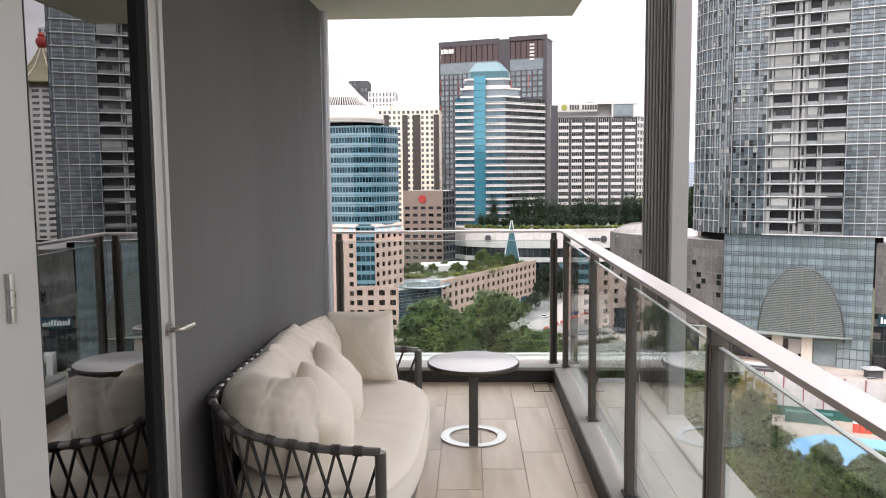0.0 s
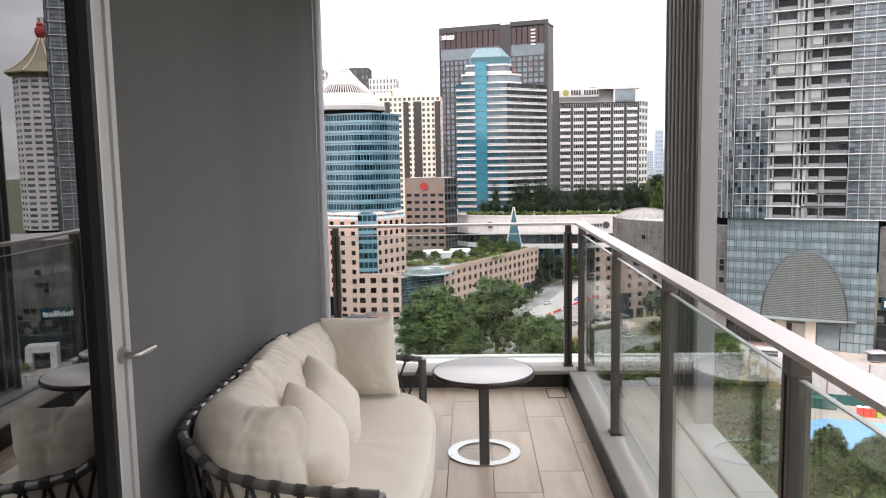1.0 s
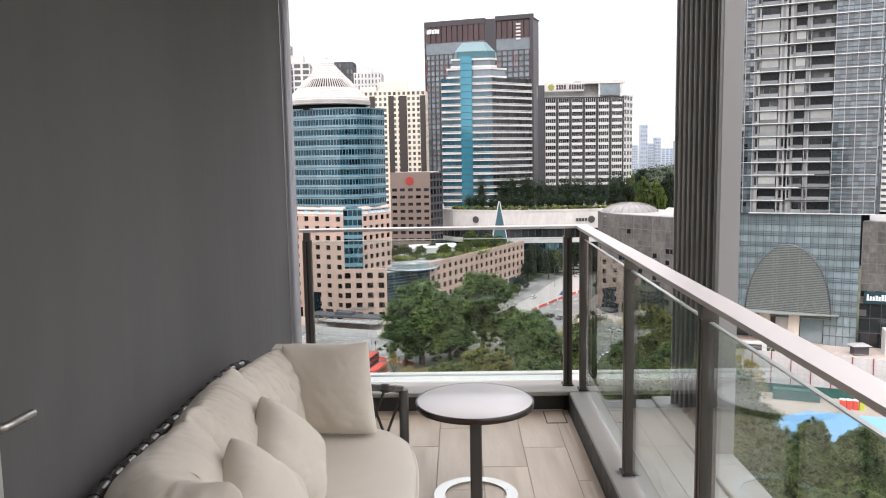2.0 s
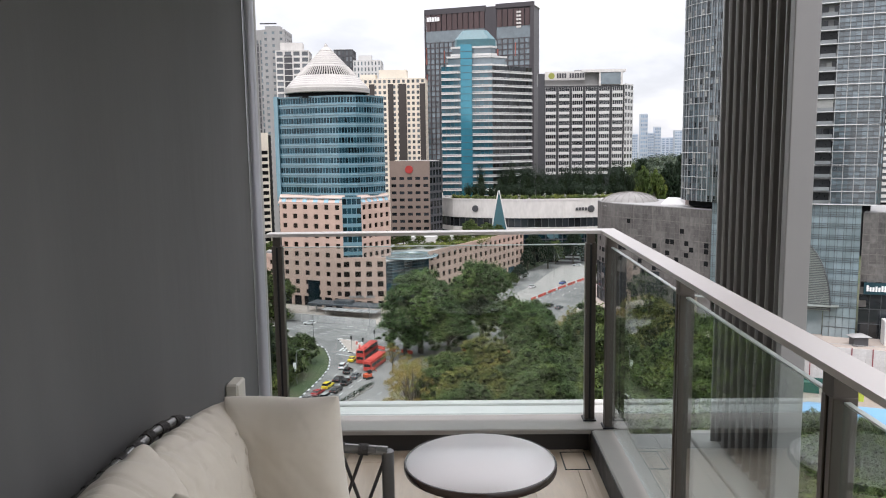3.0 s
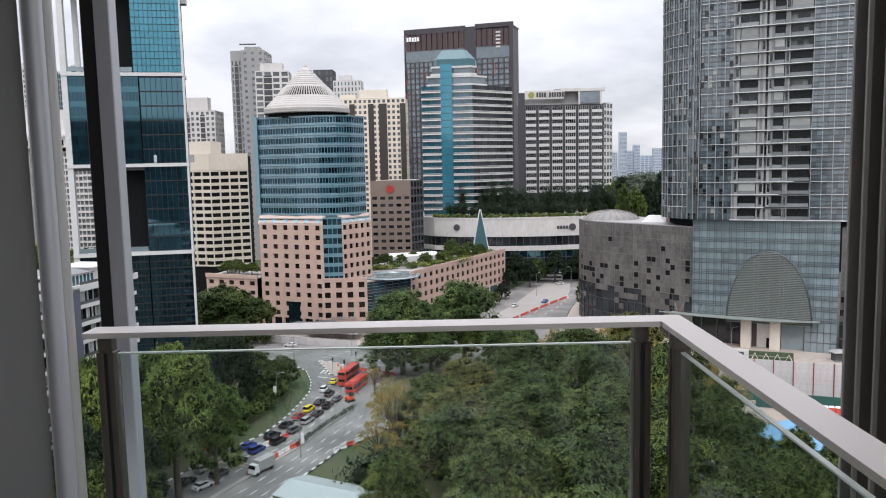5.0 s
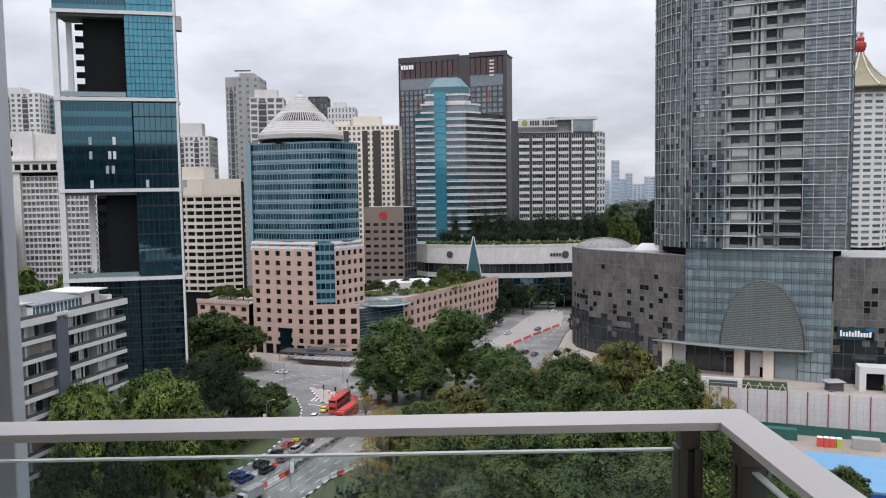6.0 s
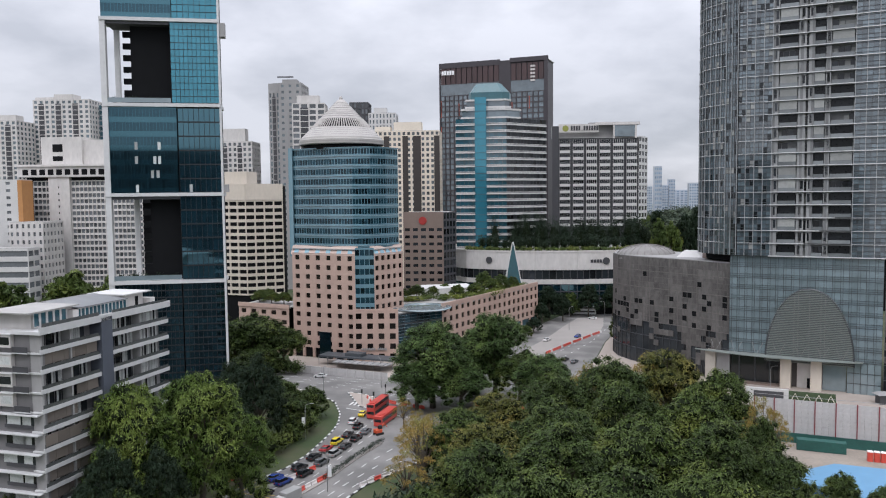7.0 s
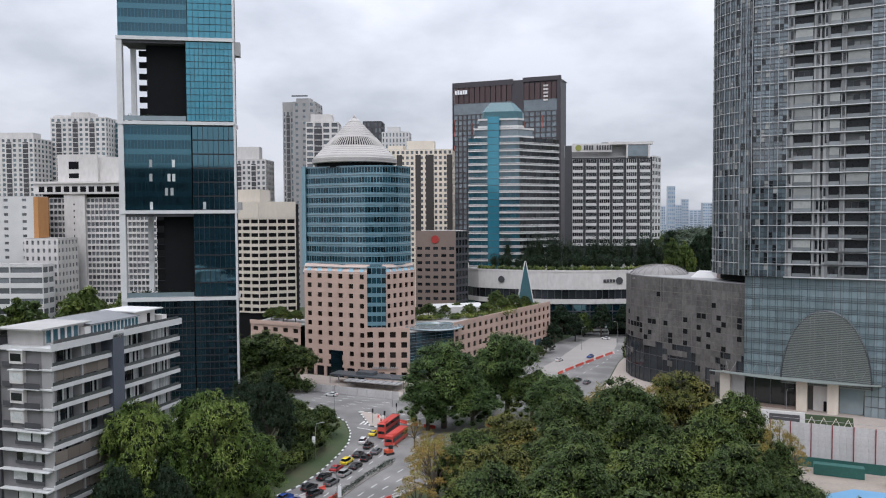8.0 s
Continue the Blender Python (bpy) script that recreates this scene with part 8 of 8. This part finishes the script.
WHITEH = mat("white_hoarding_sheet", (0.50, 0.485, 0.475), 0.6, var=0.15, big=0.25, fine=1.5, per=0.05)
REDPOST = mat("dull_red_post", (0.22, 0.045, 0.05), 0.6)
hd, fh = hoarding("site_hoarding", "tall white site hoarding with red posts and a railing on top", (74.0, 209.5), (124.0, 189.0), 10.6, 1.55, 3, WHITEH, REDPOST)
for k in range(1, 5):
    b = Build()
    fh.box(b, 0, fh.w, -0.06, -0.01, k * 2.15, k * 2.15 + 0.1)
    part("sheet_rail", b, WHITEH, hd)
part("top_rail", Build().tube([fh.at(0, 0, 11.5), fh.at(fh.w, 0, 11.5)], 0.06, 6), POLE, hd)
hoarding("low_hoarding", "low white site hoarding beside the road", (-64.5, 286.2), (-29.0, 272.2), 2.6, 1.8, 2, WHITEH, WHITEH)
shed = thing("site_shed", "long dark-roofed site walkway beside the podium", "shed", (0, 0, Z))
fsd = Face((-58.0, 297.5), (-29.0, 287.5))
b = Build()
fsd.box(b, 0, fsd.w, 0, 7.0, 3.2, 3.8)
SLATE = mat("slate_sheet_roof", (0.09, 0.10, 0.11), 0.5, 0.3, var=0.2, big=0.3, fine=2)
part("roof", b, SLATE, shed)
b = Build()
fsd.box(b, 10.5, 17.5, 1.5, 5.5, 3.8, 5.0)
part("roof_box", b, SLATE, shed, "raised dark plant box on the roof")
b = Build()
fsd.box(b, 8.5, fsd.w, -4.6, -0.1, 2.4, 2.7)
part("lower_roof", b, GREY, shed, "pale sheeted lower roof")
for i in range(9):
    b = Build()
    fsd.box(b, 8.5 + i * 2.6 - 0.06, 8.5 + i * 2.6 + 0.06, -4.7, -0.1, 2.7, 2.82)
    part("roof_seam", b, SLATE, shed)
for i in range(9):
    for d in (0.2, 6.4):
        b = Build()
        fsd.box(b, i * fsd.w / 8 - 0.1, i * fsd.w / 8 + 0.1, d, d + 0.2, 0, 3.2)
        part("post", b, POLE, shed)

# building site below the hoarding
BLUE = mat("light_blue_roof_sheet", (0.13, 0.28, 0.44), 0.55, var=0.10, big=0.2, fine=1.5)
BLUED = mat("strong_blue_hoarding", (0.025, 0.09, 0.42), 0.55, var=0.1, big=0.3, fine=2)
blue = thing("site_roof", "light blue sheeted site roof with strong blue sides", "shed", (0, 0, Z))
part("roof_sheet", Build().prism([(64, 168), (79, 152), (100, 144), (128, 140), (128, 172), (97, 168.5), (79, 175)], 4.2, 4.7), BLUE, blue)
fb = Face((64, 167.5), (79, 151.5))
for fb in (Face((64.2, 167.8), (79.2, 152.0)), Face((79.2, 152.0), (100.0, 144.2)), Face((100, 144.2), (128, 140.2))):
    n = max(2, int(fb.w / 2.4))
    pieces("side_panel", box(0, fb.w / n - 0.05, 0, 0.1, 0, 4.15).mesh("side_panel", BLUED), [(*fb.at(i * fb.w / n, 0.1, 0.0), fb.turn) for i in range(n)], blue)
yard = single("site_yard", Build().prism([(60, 205), (74, 208.5), (124, 188), (126, 172.5), (97, 169), (79, 176), (64, 170)], Z - 0.1, Z + 0.05), mat("bare_site_ground", (0.28, 0.24, 0.20), 0.9, var=0.25, big=0.2, fine=1.5), "bare site yard beneath the hoarding", "ground", kind="structure")
for i, m in enumerate((BAR_R, BAR_R, BAR_R, mat("lime_plastic", (0.40, 0.48, 0.06), 0.5))):
    t = thing("portable_toilet", ("red" if i < 3 else "lime green") + " portable toilet in a row", "portable toilet", (94.2 + i * 1.35, 190.2 - i * 0.45, Z), -18, group="portable toilets")
    part("cabin", box(-0.6, 0.6, -0.6, 0.6, 0.05, 2.3, bevel=0.08), m, t)
    part("roof", box(-0.62, 0.62, -0.62, 0.62, 2.3, 2.5, bevel=0.1), SIGN_W, t)
GREENC = mat("green_container_paint", (0.022, 0.095, 0.080), 0.6, var=0.25, big=0.3, fine=2)
for (x, y, L, m, lab) in ((86.0, 197.5, 11.0, GREENC, "long dark green site container"), (104, 187.5, 6.0, PAINTS["silver"], "small grey steel site cabin")):
    t = thing("site_container", lab, "container", (x, y, Z), -21)
    part("box", box(-L / 2, L / 2, -1.2, 1.2, 0.1, 2.7), m, t)
    for i in range(int(L)):
        part("rib", box(-L / 2 + i + 0.2, -L / 2 + i + 0.5, -1.26, -1.2, 0.2, 2.6), m, t)
    part("skids", box(-L / 2, L / 2, -1.0, 1.0, 0.0, 0.1), TYRE, t)
net = thing("debris_net", "green debris netting draped along the hoarding foot", "netting", (0, 0, Z))
b = Build()
fh.box(b, 0, fh.w, -2.2, -2.1, 0.0, 2.6)
part("netting", b, GREENC, net)

# plaza walls and planting before the entrance
wallp = thing("sign_wall", "white plaza wall with a dark sign panel", "wall", (90.0, 243.5, Z), -20)
part("wall", box(-6.0, 6.0, 0, 0.8, 0.0, 4.2, bevel=0.05), WHITEP, wallp)
part("dark_panel", box(-3.8, 4.6, -0.06, 0.0, 1.0, 3.4), DARKG, wallp)
steps = single("green_bank", Build().prism([(95.5, 240.8), (107.5, 236.2), (108.2, 238.5), (96.2, 243)], Z, Z + 3.6, [(96.0, 242.4), (107.9, 237.8), (108.2, 238.5), (96.2, 243)]), HEDGE, "planted green bank with zigzag edging", "planting")
zz = thing("zigzag_edging", "pale zigzag edging on the green bank", "edging", (0, 0, Z))
f = Face((95.5, 240.6), (107.5, 236.0))
zp = [f.at(i * f.w / 8, -0.05 + (0.6 if i % 2 else 0), 0.2 if i % 2 == 0 else 3.4) for i in range(9)]
part("edge", Build().tube(zp, 0.16, 5), CREAM, zz)
par = thing("plaza_kiosk", "small dark kiosk with a grey hipped roof", "kiosk", (124.0, 241.0, Z + 0.12))
part("roof", Build().prism([(-3.0, -2.2), (3.0, -2.2), (3.0, 2.2), (-3.0, 2.2)], 2.9, 3.5, [(-1.6, -1.2), (1.6, -1.2), (1.6, 1.2), (-1.6, 1.2)]), GREY, par)
part("body", box(-2.2, 2.2, -1.5, 1.5, 0, 2.9), DARKG, par)
gate = thing("ramp_portal", "white concrete portal over a dark ramp", "portal", (135.5, 238.5, Z + 0.12), -18)
part("frame", Build().box(-4.5, -2.6, 0, 6, 0, 7.5).box(2.6, 4.5, 0, 6, 0, 7.5).box(-2.6, 2.6, 0, 6, 5.6, 7.5), WHITEP, gate)
part("dark_mouth", box(-2.55, 2.55, 2.0, 2.4, 0, 5.55), SHADE, gate)

# covered walkway beside the boulevard
walkway = thing("walkway_shelter", "pale sheet-roofed walkway shelter on green posts", "shelter", (-21.5, 143.0, Z), -28)
SHEET = mat("pale_blue_grey_sheet", (0.34, 0.38, 0.38), 0.5, 0.2, var=0.12, big=0.3, fine=2)
part("roof", Build().prism([(-8.5, -5.0), (8.5, -5.0), (8.5, 0.0), (-8.5, 0.0)], 3.6, 3.75, [(-8.5, -5.0), (8.5, -5.0), (8.5, 0.0), (-8.5, 0.0)]).add(
    [(-8.5, -5.2, 3.7), (8.5, -5.2, 3.7), (8.5, 0, 4.9), (-8.5, 0, 4.9), (8.5, 5.2, 3.7), (-8.5, 5.2, 3.7), (-8.5, -5.2, 3.58), (8.5, -5.2, 3.58), (8.5, 5.2, 3.58), (-8.5, 5.2, 3.58)],
    [(0, 1, 2, 3), (3, 2, 4, 5), (0, 6, 7, 1), (4, 8, 9, 5), (1, 7, 8, 4, 2), (5, 9, 6, 0, 3)]), SHEET, walkway)
for sx in (-8, -4, 0, 4, 8):
    for sy in (-4.6, 4.6):
        part("post", Build().tube([(sx, sy, 0), (sx, sy, 3.6)], 0.12, 6), GREENC, walkway)
annex = thing("walkway_shelter", "flat pale sheet roof beside the walkway", "shelter", (-28.0, 135.5, Z), -28)
part("roof", box(-6, 6, -3, 3, 3.3, 3.5), SHEET, annex)
for sx in (-5.5, 5.5):
    for sy in (-2.6, 2.6):
        part("post", Build().tube([(sx, sy, 0), (sx, sy, 3.3)], 0.1, 6), GREENC, annex)

# dark neighbour across the street behind the balcony, seen mirrored in the glass tower
nb = building("neighbour_block", "dark neighbouring block behind the balcony", [(-135, -30), (-40, -30), (-40, -6), (-135, -6)], 90.0, DARKG)
lattice(nb, Face((-40, -6), (-135, -6)), 6, 88, 26, 22, 0.8, 1.4, DARKG, G_DARK, 0.4, limit=20)
host = thing("host_building", "grey rendered tower that carries the balcony", "building", (0, 0, GROUND))
part("lower_wall", Build().box(-6.0, 1.80, -14.0, 6.94, 0.0, 61.55), PLASTER, host)
part("rear_wall", Build().box(-6.0, 1.3, -14.0, -2.05, 61.55, 66.0), PLASTER, host)
part("upper_wall", Build().box(-6.0, 1.157, -14.0, 6.72, 65.06, 80.0), PLASTER, host)

# planting on the open decks of the glass tower
for z in (GROUND + 41.9, GROUND + 88.7):
    foliage_strip("deck_planting", "small shrubs and palms on the open sky deck", [ff.at(2.5, 2.0, 0)[:2], ff.at(9.0, 2.4, 0)[:2], ff.at(17.0, 2.4, 0)[:2]], 500, 0.9, 2.0, 0.25, "dark", 37, z)
